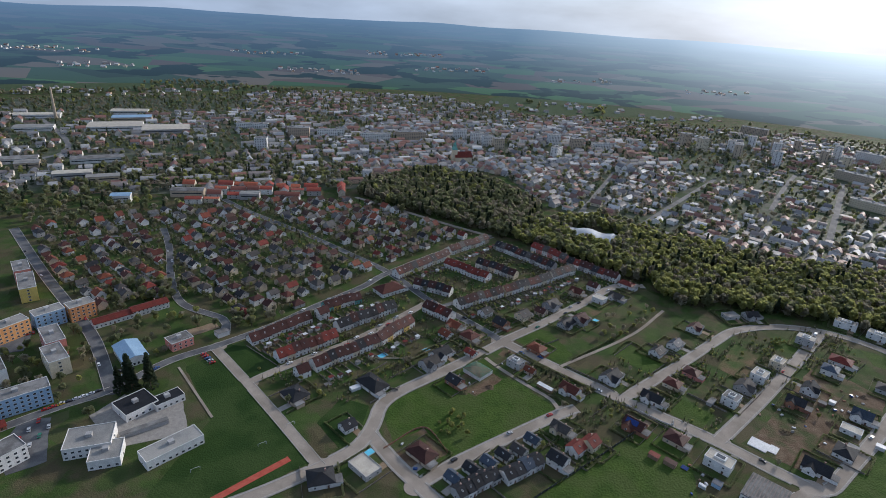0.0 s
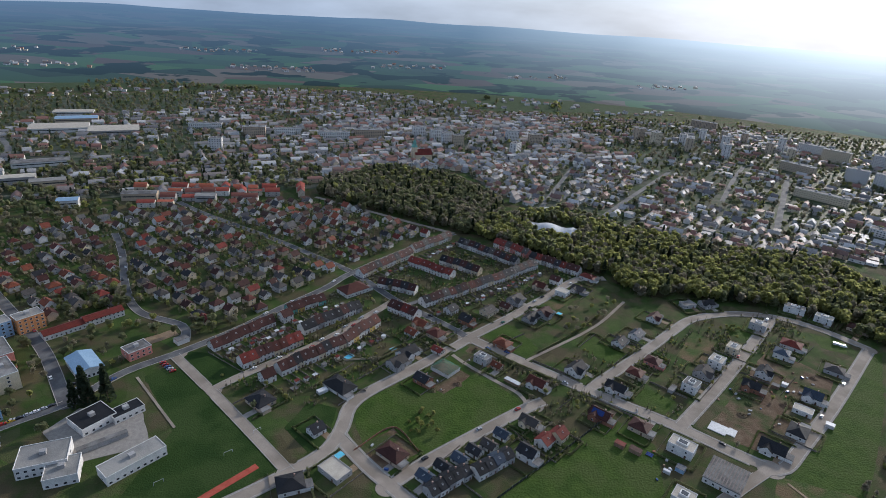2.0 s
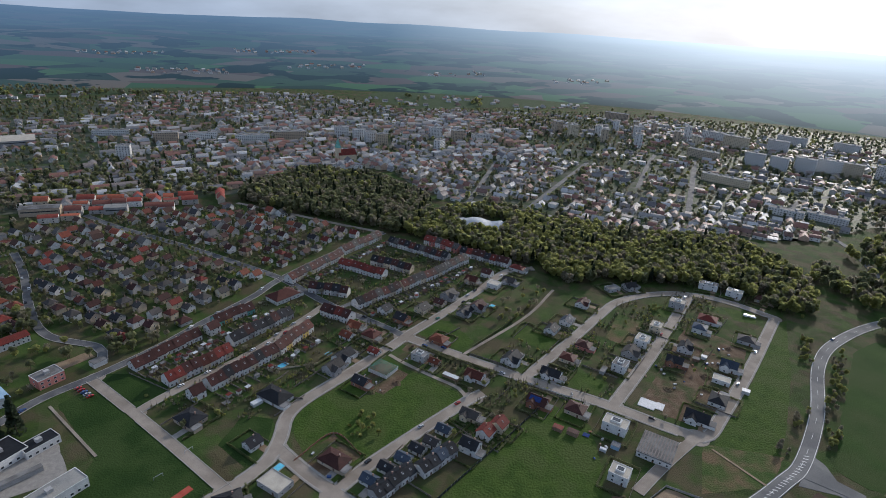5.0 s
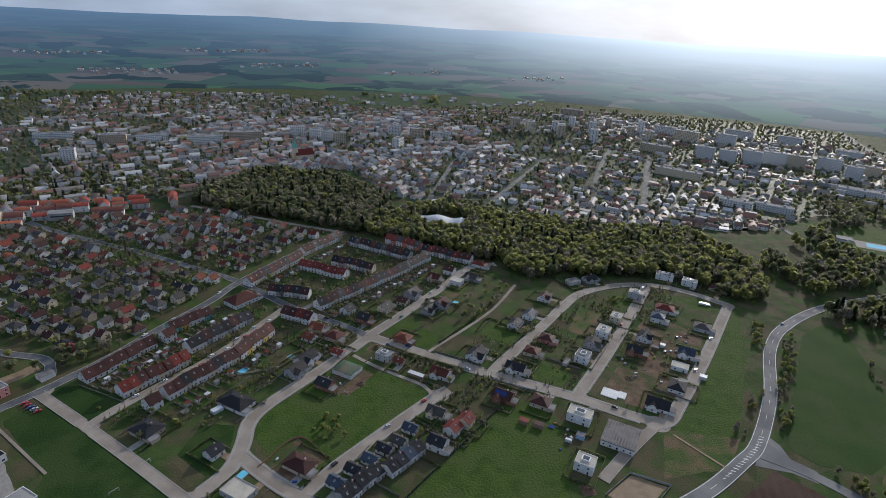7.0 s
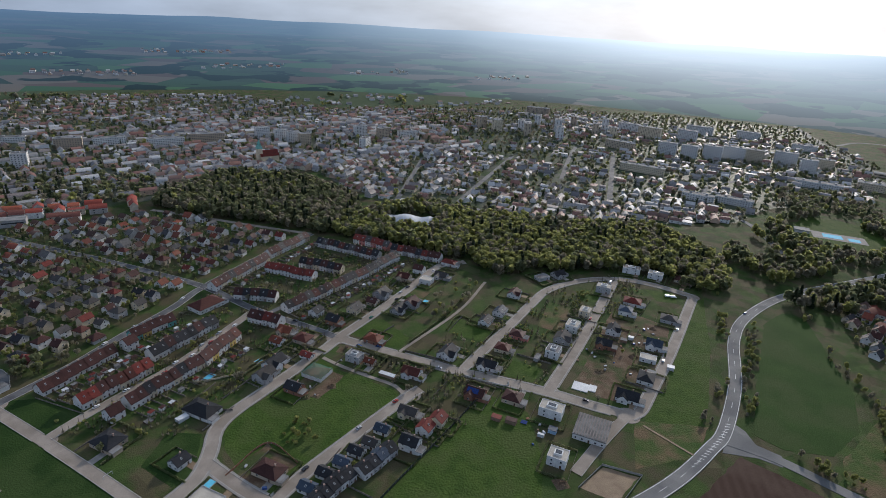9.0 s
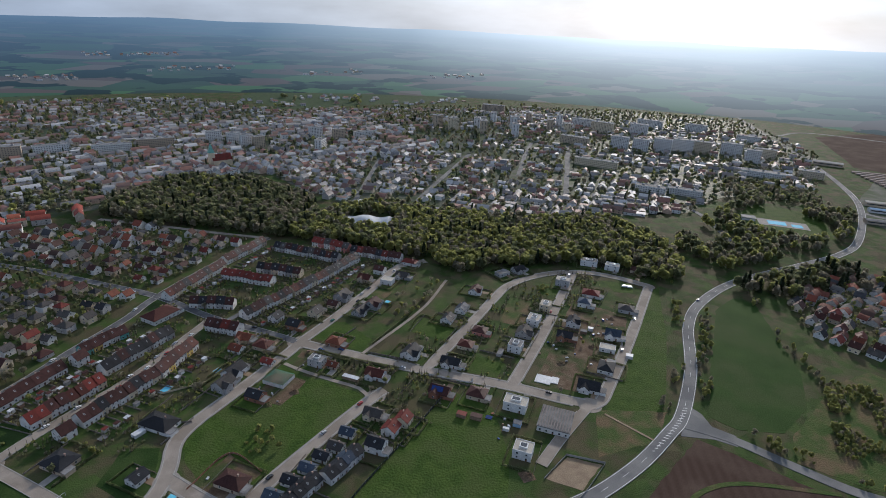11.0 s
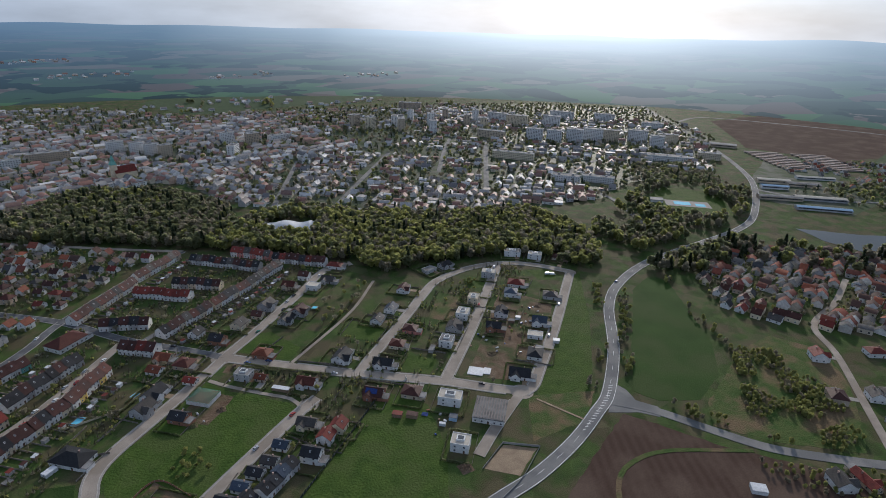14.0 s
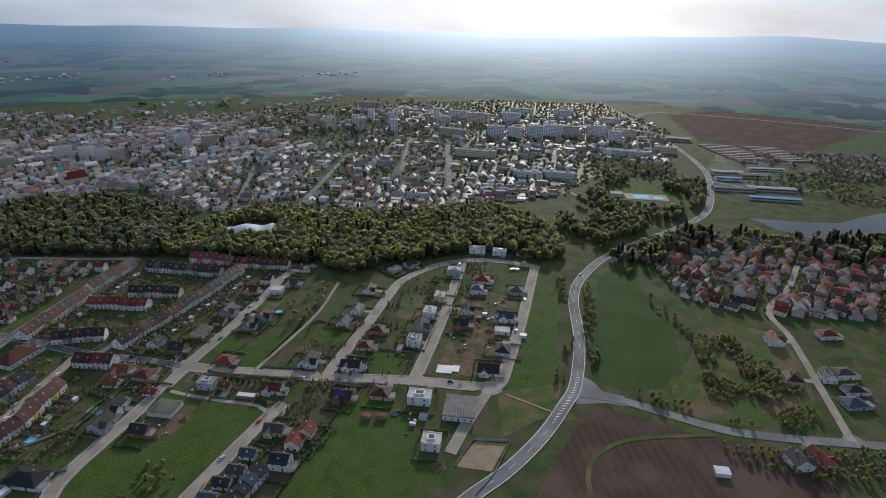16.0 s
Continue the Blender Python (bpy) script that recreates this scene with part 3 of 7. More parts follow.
road("foot_lane", "footpath", [(76, 308), (72, 321), (56, 336), (38, 354), (28, 366)], 3.0, CONCRETE_ROAD, "narrow pale lane along the meadow", False)
road("station", "street", [(-260, 250), (-238, 275), (-216, 296), (-196, 331), (-169, 357), (-139, 391), (-116, 424), (-84, 466), (-63, 502), (-4, 574), (40, 618)], 6.5, ASPHALT, "grey asphalt street beside the terraces")
road("west_street", "street", [(-216, 296), (-263, 352), (-312, 397), (-373, 452), (-467, 542)], 8.0, ASPHALT, "broad asphalt street beside the flats")
road("garden_street", "street", [(-172, 372), (-183, 393), (-223, 411), (-252, 449), (-290, 521), (-322, 572)], 6.0, ASPHALT, "asphalt lane through the garden colony")
road("garden_cross", "street", [(-322, 572), (-350, 545), (-400, 520)], 5.0, ASPHALT, "short asphalt cross lane", False)
road("terrace_lane", "street", [(-135, 311), (-122, 327), (-103, 346), (-73, 376), (-57, 397), (-28, 437), (-22, 446)], 6.0, CONCRETE_ROAD, "narrow street between terraced houses")
road("upper_lane", "street", [(42, 391), (78, 425), (119, 467), (157, 507), (187, 513)], 6.5, CONCRETE_ROAD, "pale street climbing to the wood")
road("inner_lane", "street", [(-10, 440), (40, 480), (100, 525), (122, 540)], 5.0, ASPHALT, "asphalt lane behind a terrace", False)
road("loop", "street", [(123, 329), (177, 377), (218, 415), (245, 437), (285, 449), (324, 446), (353, 428), (377, 397)], 6.5, CONCRETE_ROAD, "curved pale loop street under the wood")
road("middle_lane", "street", [(174, 293), (225, 343), (275, 395), (317, 440)], 7.0, CONCRETE_ROAD, "straight pale street between new houses")
road("east_lane", "street", [(206, 255), (222, 258), (244, 276), (298, 323), (374, 394)], 6.5, CONCRETE_ROAD, "pale lane along the meadow edge")
road("south_stub", "street", [(214, 258), (180, 237), (154, 219)], 6.5, CONCRETE_ROAD, "dead-end street to a sandy pit")
road("wood_path", "footpath", [(84, 362), (149, 415), (191, 464)], 2.6, CONCRETE_ROAD, "straight footpath to the wood", False)
road("highway", "main_road", [(100, 176), (144, 186), (175, 191), (211, 202), (244, 217), (267, 230), (312, 271), (358, 323), (401, 354), (471, 380), (572, 392), (654, 403), (725, 430), (848, 511), (936, 592), (1061, 751), (1243, 1028), (1399, 1251)], 9.5, HIGHWAY, "curving two-lane main road with white lines", False)
road("branch", "main_road", [(259, 222), (279, 200), (296, 170), (314, 142), (344, 115), (381, 85), (430, 40)], 7.5, HIGHWAY, "asphalt side road past the ploughed field", False)
road("village_street", "street", [(368, 98), (403, 130), (460, 182), (492, 218), (555, 234), (619, 258)], 5.5, CONCRETE_ROAD, "narrow village street", False)
road("wood_road", "street", [(-139, 727), (-81, 692), (-7, 645), (40, 618)], 5.5, CONCRETE_ROAD, "lane along the edge of the wood", False)
road("field_path", "footpath", [(217, 246), (231, 215)], 1.6, SAND, "trodden path across the grass", False)
road("field_track", "footpath", [(186, 140), (199, 152), (212, 166), (229, 173), (256, 170), (302, 146)], 3.0, BRUSH, "grassy track through the ploughed field", False)
road("yard_path", "footpath", [(-186, 325), (-142, 277)], 1.6, CONCRETE_ROAD, "pale path across the sports field", False)
road("town_street", "street", [(215, 670), (290, 773), (364, 872), (430, 960)], 7.0, HIGHWAY, "straight street climbing into the town", False)
road("town_street_b", "street", [(447, 800), (540, 945), (600, 1030)], 7.0, HIGHWAY, "pale town street between houses", False)
road("town_street_c", "street", [(468, 690), (626, 934), (660, 990)], 8.0, HIGHWAY, "broad sunlit street in the town", False)
road("town_street_d", "street", [(150, 700), (205, 830), (260, 960)], 7.0, HIGHWAY, "town street between gardens", False)
road("school_street", "street", [(560, 470), (600, 560), (610, 640), (660, 720), (760, 760)], 7.0, HIGHWAY, "street past the town school", False)
road("works_road", "street", [(848, 511), (860, 470), (900, 420), (960, 380)], 7.0, HIGHWAY, "road to the workshops", False)
road("far_road", "main_road", [(1250, 1000), (1400, 1010), (1560, 760), (1640, 560)], 9.0, HIGHWAY, "far straight country road", False)
road("west_far_road", "main_road", [(-640, 770), (-620, 850), (-700, 960), (-900, 1130), (-1200, 1230)], 9.0, HIGHWAY, "road to the factories", False)


def road_z(i):
    """Each road lies a little above the one before it."""
    return 0.2 + 0.005 * i


def near_road(x, y, gap, skip=None):
    p = Vector((x, y, 0))
    for key, (line, half, *_r) in ROADS.items():
        if key != skip:
            for a in line:
                if abs(a.x - x) < gap + half + 4 and (a - p).length < half + gap:
                    return True
    return False


def free(x, y, r):
    return not near_road(x, y, r) and all((x - a) ** 2 + (y - b) ** 2 > (r + c) ** 2 for a, b, c in TAKEN)


for i, (key, (line, half, name, m, label, kerb)) in enumerate(ROADS.items()):
    z = road_z(i)
    g = Geo()
    ribbon(g, line, half, z)
    for a, b in zip(offset(line, half), offset(line, half)[1:]):
        g.face([(a.x, a.y, z), (b.x, b.y, z), (b.x, b.y, -0.05), (a.x, a.y, -0.05)])
    for a, b in zip(offset(line, -half), offset(line, -half)[1:]):
        g.face([(a.x, a.y, -0.05), (b.x, b.y, -0.05), (b.x, b.y, z), (a.x, a.y, z)])
    street = tagged(new(name, g.mesh(name, m)), label, "road", kind="structure")
    if kerb:
        k = Geo()
        for side in (1, -1):
            edge = offset(line, side * (half + 0.2))
            for a, b in zip(edge, edge[1:]):
                mid = (a + b) / 2
                if not near_road(mid.x, mid.y, 0.6, key):
                    curb(k, a, b, 0, z + 0.14, 0.2)
        if k.f:
            part("kerb", k.mesh("kerb", KERB), street)
        if key in ("east_main", "collector", "middle_lane", "row_lane", "loop", "upper_lane", "east_lane", "spur"):
            for side in (1, -1):
                k = Geo()
                edge, out = offset(line, side * (half + 0.42)), offset(line, side * (half + 1.4))
                for (p0, p1), (q0, q1) in zip(zip(edge, edge[1:]), zip(out, out[1:])):
                    mid = (p0 + q1) / 2
                    if not near_road(mid.x, mid.y, 1.6, key):
                        k.face([(w.x, w.y, z + 0.1) for w in ((q0, q1, p1, p0) if side < 0 else (p0, p1, q1, q0))[::-1]])
                        k.face([(q0.x, q0.y, z + 0.1), (q1.x, q1.y, z + 0.1), (q1.x, q1.y, -0.05), (q0.x, q0.y, -0.05)])
                if k.f:
                    part("pavement", k.mesh("pavement", PAVING), street)



def apron(x, y, r, m, z, squash=1.0, ang=0.0):
    """A rounded widening where streets meet."""
    g = Geo()
    pts = [pose(x, y, 0, 0, 0, ang) @ Vector((r * math.cos(t), r * squash * math.sin(t), 0)) for t in np.linspace(0, 2 * math.pi, 20, endpoint=False)]
    g.face([(p.x, p.y, z) for p in pts])
    for p, q in zip(pts, pts[1:] + pts[:1]):
        g.face([(p.x, p.y, -0.05), (q.x, q.y, -0.05), (q.x, q.y, z), (p.x, p.y, z)])
    tagged(new("junction", g.mesh("junction", m)), "rounded road junction surface", "road", kind="structure")


for k, (x, y, r) in enumerate(((42, 391, 9), (121, 328, 6), (174, 292, 7), (213, 257, 8), (-67, 244, 7), (-44, 272, 7), (-13, 235, 6), (318, 441, 6), (376, 396, 6), (-170, 354, 6), (-131, 313, 5), (80, 309, 7))):
    apron(x, y, r, CONCRETE_ROAD, 0.18 + 0.0015 * k)
apron(-62, 501, 6, ASPHALT, 0.18)
apron(-216, 297, 7, ASPHALT, 0.183)
patch("junction", [(250, 213), (262, 224), (276, 240), (279, 226), (276, 214), (284, 202), (277, 194), (268, 204), (258, 209)], 0.1, HIGHWAY, "widened asphalt junction of two roads", "road", 0.2, 3.0)
apron(370, 98, 6, HIGHWAY, 0.19)

# white lines of the main road
line = ROADS["highway"][0]
Z = road_z(list(ROADS).index("highway"))
near_line = [p for p in line if p.y < 620]
for shift in (4.2, -4.2):
    g = Geo()
    ribbon(g, near_line, 0.14, Z + 0.02, 0, shift)
    tagged(new("edge_line", g.mesh("edge_line", PAINT)), "long white painted edge line", "road marking", kind="structure")
g = Geo()
for i in range(0, len(near_line) - 1, 3):
    ribbon(g, near_line[i:i + 2], 0.1, Z + 0.02)
tagged(new("centre_line", g.mesh("centre_line", PAINT)), "broken white centre line", "road marking", kind="structure")
hatch = tagged(new("hatched_island", None), "white hatched traffic island painted on the road", "road marking", kind="structure")
hatch_line = [p for p in smooth([(211, 202), (244, 217), (267, 230), (290, 251)], 1.6)]
for k, p in enumerate(hatch_line[4:-14]):
    way = (hatch_line[k + 5] - p).normalized()
    side = Vector((-way.y, way.x, 0))
    q = p - side * 0.4
    w = 1.3 * min(1, k / 10)
    g = Geo()
    if k % 2 == 0 and w > 0.3:
        a, b = q + side * w, q - side * w + way * 1.2
        g.face([(a.x, a.y, Z + 0.022), (b.x, b.y, Z + 0.022), (b.x + way.x * 0.6, b.y + way.y * 0.6, Z + 0.022), (a.x + way.x * 0.6, a.y + way.y * 0.6, Z + 0.022)])
        part("bar", g.mesh("bar", PAINT), hatch)

# ---- buildings ----
MESHES = {}


def once(key, make):
    if key not in MESHES:
        MESHES[key] = make()
    return MESHES[key]


def window_mesh(w, h):
    def make():
        g = Geo()
        t = 0.1
        g.box(-w / 2, -0.06, -h / 2, w / 2, 0.05, -h / 2 + t, 1)
        g.box(-w / 2, -0.06, h / 2 - t, w / 2, 0.05, h / 2, 1)
        g.box(-w / 2, -0.06, -h / 2 + t, -w / 2 + t, 0.05, h / 2 - t, 1)
        g.box(w / 2 - t, -0.06, -h / 2 + t, w / 2, 0.05, h / 2 - t, 1)
        g.box(-w / 2 + t, -0.02, -h / 2 + t, w / 2 - t, 0.02, h / 2 - t, 0)
        return g.mesh("window", GLASS, FRAME)
    return once(("window", w, h), make)


def door_mesh(w=1.1, h=2.1):
    def make():
        g = Geo()
        g.box(-w / 2, -0.08, 0, w / 2, 0.05, h)
        g.box(-w / 2 + 0.15, -0.1, 1.2, w / 2 - 0.15, -0.06, h - 0.2, 1)
        return g.mesh("door", DOOR, GLASS)
    return once(("door", w, h), make)


def chimney_mesh(h):
    def make():
        g = Geo()
        g.box(-0.35, -0.35, 0, 0.35, 0.35, h)
        g.box(-0.45, -0.45, h, 0.45, 0.45, h + 0.15)
        return g.mesh("chimney", CHIMNEY)
    return once(("chimney", h), make)


def skylight_mesh():
    def make():
        g = Geo()
        g.box(-0.45, -0.65, 0, 0.45, 0.65, 0.12, 1)
        g.box(-0.35, -0.55, 0.12, 0.35, 0.55, 0.16, 0)
        return g.mesh("skylight", GLASS, FRAME)
    return once("skylight", make)


def gable_wall(w, d, h, rh):
    g = Geo()
    g.extrude([(-d / 2, -0.3), (d / 2, -0.3), (d / 2, h), (0, h + rh), (-d / 2, h)], -w / 2, w / 2)
    return g


def gable_roof(w, d, h, rh, over=0.5, thick=0.22):
    s = rh / (d / 2)
    y, z = d / 2 + over, h - s * over
    up = thick * math.hypot(1, s)
    g = Geo()
    g.extrude([(-y, z + 0.02), (0, h + rh + 0.02), (y, z + 0.02), (y, z + up), (0, h + rh + up), (-y, z + up)], -w / 2 - over * 0.7, w / 2 + over * 0.7)
    return g


def hip_roof(w, d, h, rh, over=0.5):
    g = Geo()
    a, b = w / 2 + over, d / 2 + over
    r = max(0.05, a - b)
    z0, z1, z2 = h - 0.1, h + 0.12, h + rh
    pts = [(-a, -b, z0), (a, -b, z0), (a, b, z0), (-a, b, z0), (-a, -b, z1), (a, -b, z1), (a, b, z1), (-a, b, z1), (-r, 0, z2), (r, 0, z2)]
    g.solid(pts, [(3, 2, 1, 0), (0, 1, 5, 4), (1, 2, 6, 5), (2, 3, 7, 6), (3, 0, 4, 7), (4, 5, 9, 8), (5, 6, 9), (6, 7, 8, 9), (7, 4, 8)])
    return g


def flat_roof(w, d, h):
    g = Geo()
    a, b, t = w / 2 + 0.08, d / 2 + 0.08, 0.3
    g.box(-a, -b, h, a, -b + t, h + 0.45, 1)
    g.box(-a, b - t, h, a, b, h + 0.45, 1)
    g.box(-a, -b + t, h, -a + t, b - t, h + 0.45, 1)
    g.box(a - t, -b + t, h, a, b - t, h + 0.45, 1)
    g.box(-a + t, -b + t, h, a - t, b - t, h + 0.12, 0)
    return g


def windows_on(house, w, d, h, floors, per, ends=1, size=(1.3, 1.4), sides=(1, -1), bays=None, floor_h=2.8, lift=0.0):
    me = window_mesh(*size)
    for f in range(floors):
        z = lift + 1.6 + f * floor_h
        if z + 0.7 > h:
            break
        for s in sides:
            for i in range(per):
                x = (i + 0.5) * w / per - w / 2
                if f == 0 and s == -1 and i == per // 2 and per > 1 and bays is None and lift == 0:
                    part("door", door_mesh(), house, pose(x, -d / 2 - 0.02, 0))
                    continue
                part("window", me, house, pose(x, s * (d / 2 + 0.02), z, 0, 0, 0 if s < 0 else 180))
        for s in (1, -1):
            for i in range(ends):
                y = (i + 0.5) * d / ends - d / 2
                part("window", me, house, pose(s * (w / 2 + 0.02), y, z, 0, 0, 90 * s))


WALL_WORD = {"white": "white", "cream": "cream", "grey": "grey", "pink": "pink", "orange": "orange", "blue": "pale blue", "yellow": "yellow", "teal": "teal", "brick": "bare brick", "beige": "beige"}
ROOF_WORD = {"brown": "brown tiled", "dark": "dark grey tiled", "red": "red tiled", "orange": "orange-red tiled", "rust": "rust-brown tiled", "grey": "weathered grey", "blue": "slate-blue"}


def house(x, y, ang, w, d, h, kind, roofc, wallc, rh=None, group="", per=2, ends=2, chimney=True, lights=0, label="", name="house"):
    """A house with its long side along the angle: gable, hip or flat roof."""
    rh = rh or d * 0.42
    shape = {"gable": "gabled", "hip": "hipped", "flat": "flat"}[kind]
    label = label or (f"{WALL_WORD[wallc]} {'block' if kind == 'flat' else 'family'} house with {'a flat roof and parapet' if kind == 'flat' else 'a ' + ROOF_WORD[roofc] + ' ' + shape + ' roof'}")
    ob = base(name, x, y, 0, ang, label, "house", group)
    TAKEN.append((x, y, max(w, d) * 0.5))
    key = (kind, round(w, 1), round(d, 1), round(h, 1), round(rh, 1))
    if kind == "gable":
        wall = once((*key, "wall", wallc), lambda: gable_wall(w, d, h, rh).mesh("wall", WALL[wallc]))
        roof = once((*key, "roof", roofc), lambda: gable_roof(w, d, h, rh).mesh("roof", ROOF[roofc]))
    elif kind == "hip":
        def make():
            g = Geo()
            g.box(-w / 2, -d / 2, -0.3, w / 2, d / 2, h)
            return g.mesh("wall", WALL[wallc])
        wall = once((*key, "wall", wallc), make)
        roof = once((*key, "roof", roofc), lambda: hip_roof(w, d, h, rh).mesh("roof", ROOF[roofc]))
    else:
        def make():
            g = Geo()
            g.box(-w / 2, -d / 2, -0.3, w / 2, d / 2, h)
            return g.mesh("wall", WALL[wallc])
        wall = once((*key, "wall", wallc), make)
        roof = once((*key, "roof", roofc, wallc), lambda: flat_roof(w, d, h).mesh("roof", PALE_FLAT if roofc == "pale" else FLAT, WALL[wallc]))
    part("wall", wall, ob)
    part("roof", roof, ob)
    windows_on(ob, w, d, h, 2 if h > 4.5 else 1, per, ends)
    if kind == "gable" and h <= 4.5:
        for s in (1, -1):
            part("window", window_mesh(1.3, 1.4), ob, pose(s * (w / 2 + 0.02), 0, h + rh * 0.35, 0, 0, 90 * s))
    if kind != "flat" and chimney:
        part("chimney", chimney_mesh(1.8), ob, pose(w * 0.18, d * 0.12, h + rh * 0.62))
    if kind == "gable" and w >= 12 and name == "house":
        ww, wd = d * 0.62, d * 0.5 + 2.2
        wr = rh * 0.72
        side = once((*key, "wing_wall", wallc), lambda: gable_wall(wd, ww, h, wr).mesh("wing_wall", WALL[wallc]))
        cap = once((*key, "wing_roof", roofc), lambda: gable_roof(wd, ww, h, wr, 0.35).mesh("wing_roof", ROOF[roofc]))
        part("wing_wall", side, ob, pose(-w * 0.18, -wd / 2, 0, 0, 0, 90))
        part("wing_roof", cap, ob, pose(-w * 0.18, -wd / 2, 0, 0, 0, 90))
        part("window", window_mesh(1.3, 1.4), ob, pose(-w * 0.18, -wd - 0.03, 1.6))
    if name == "house" and not group and kind != "flat" and w > 10:
        def annex_wall():
            q = Geo()
            q.box(-2.1, -3, -0.2, 2.1, 3, 2.6)
            return q.mesh("garage", WALL[wallc])

        def annex_roof():
            q = Geo()
            q.box(-2.3, -3.2, 2.6, 2.3, 3.2, 2.85)
            return q.mesh("garage_roof", FLAT)
        part("garage", once(("annex", wallc), annex_wall), ob, pose(w / 2 + 2.2, -d / 2 + 3.2, 0))
        part("garage_roof", once("annex_roof", annex_roof), ob, pose(w / 2 + 2.2, -d / 2 + 3.2, 0))
    slope = math.degrees(math.atan2(rh, d / 2))
    for i in range(lights):
        for s in (-1,):
            xx, yy = (i + 0.5) * w / lights - w / 2, s * d * 0.24
            part("skylight", skylight_mesh(), ob, pose(xx, yy, h + rh * (1 - abs(yy) / (d / 2)) + 0.24 * math.hypot(1, rh / (d / 2)), -s * slope, 0, 0))
    return ob


def terrace(p, q, depth, h, rh, roofs, walls, group, unit=7.0, lights=1, steps=0.5):
    """A row of houses behind the line from p to q."""
    P, Q = Vector((*p, 0)), Vector((*q, 0))
    n = max(1, round((Q - P).length / unit))
    way = (Q - P).normalized()
    side = Vector((-way.y, way.x, 0))
    ang = math.degrees(math.atan2(way.y, way.x))
    step = (Q - P).length / n
    for i in range(n):
        c = P + way * step * (i + 0.5) + side * (depth / 2 + (i // 2 % 2) * 0.5)
        rc, wc = roofs[i % len(roofs)], walls[i % len(walls)]
        lift = round((i // 2) % 2 * steps, 1)
        house(c.x, c.y, ang, round(step, 1) - 0.02, depth, h + lift, "gable", rc, wc, rh, group, per=2, ends=1 if i in (0, n - 1) else 0, lights=lights,
              label=f"{WALL_WORD[wc]} terraced house with a {ROOF_WORD[rc]} roof", name="terraced_house")


R1, R2 = ["brown", "brown", "rust", "dark"], ["red", "red", "brown", "brown", "rust", "rust"]
terrace((-146, 358), (-130, 375), 10, 3.6, 4.4, ["brown"], ["white"], "terraces by the lawn")
terrace((-131, 377), (-111, 398), 10, 3.6, 4.4, ["brown"], ["white"], "terraces by the lawn", lights=1)
house(-106, 408, 48, 9, 9, 5.8, "gable", "brown", "white", group="terraces by the lawn", label="tall white end house with a brown gabled roof")
terrace((-104, 415), (-78, 437), 10, 4.4, 4.2, ["brown"], ["teal", "yellow", "white", "white"], "terraces by the lawn")
terrace((-119, 338), (-84, 372), 10.5, 5.0, 4.4, R2, ["white", "cream", "white"], "terraces on the lane", unit=6.2, lights=1)
terrace((-86, 385), (-46, 426), 10.5, 5.0, 4.4, ["dark", "dark", "brown", "dark"], ["white", "white", "grey"], "terraces on the lane", unit=6.2, lights=1)
terrace((-91, 331), (-52, 370), 10.5, 5.0, 4.4, ["brown", "brown", "dark", "brown"], ["white", "white", "cream"], "garden terraces", unit=6.2, lights=1)
terrace((-51, 371), (-29, 404), 10.5, 5.2, 4.4, ["brown", "rust"], ["white", "yellow", "white"], "garden terraces", unit=6.4, lights=1)
terrace((-52, 489), (-5, 546), 10, 5.2, 4.0, ["rust", "brown", "brown", "dark"], ["white", "cream", "white"], "upper terraces")
terrace((-4, 555), (37, 597), 10, 5.2, 4.0, ["brown", "rust", "grey", "brown"], ["white", "beige", "white"], "upper terraces")
terrace((-11, 524), (30, 494), 11, 5.2, 3.6, ["red"], ["white"], "upper terraces", lights=1)
terrace((-37, 472), (-3, 459), 10, 5.0, 4.0, ["brown", "dark"], ["white", "grey"], "upper terraces")
terrace((21, 530), (58, 505), 10, 5.2, 4.0, ["dark", "brown"], ["white", "grey", "cream"], "upper terraces", lights=1)
terrace((42, 580), (98, 531), 10, 5.2, 4.0, ["dark", "grey", "brown", "dark", "rust"], ["white", "grey", "white"], "upper terraces")
terrace((7, 437), (47, 467), 10, 5.2, 4.0, ["dark", "brown", "brown", "grey", "rust"], ["white", "white", "cream"], "upper terraces")
terrace((49, 469), (96, 505), 10, 5.2, 4.0, ["rust", "brown", "dark", "dark"], ["cream", "white", "white"], "upper terraces")
terrace((97, 509), (122, 529), 10, 5.2, 4.0, ["dark", "brown"], ["white"], "upper terraces")
terrace((82, 583), (114, 554), 10, 5.6, 4.0, ["red", "red", "grey"], ["white", "pink"], "terraces under the wood")
terrace((116, 549), (159, 514), 10, 5.2, 4.0, ["dark", "red", "brown", "brown"], ["grey", "white"], "terraces under the wood")
terrace((-25, 430), (-3, 413), 11, 5.2, 4.2, ["brown", "brown", "red"], ["white"], "garden terraces", lights=1)
house(-58, 462, 42, 24, 16, 4.0, "hip", "rust", "white", rh=5.0, per=6, label="wide white shop building with a rust-brown hipped roof")
house(-100, 327, 45, 9, 9, 5.4, "gable", "brown", "white", label="white gabled house standing alone by a lane")

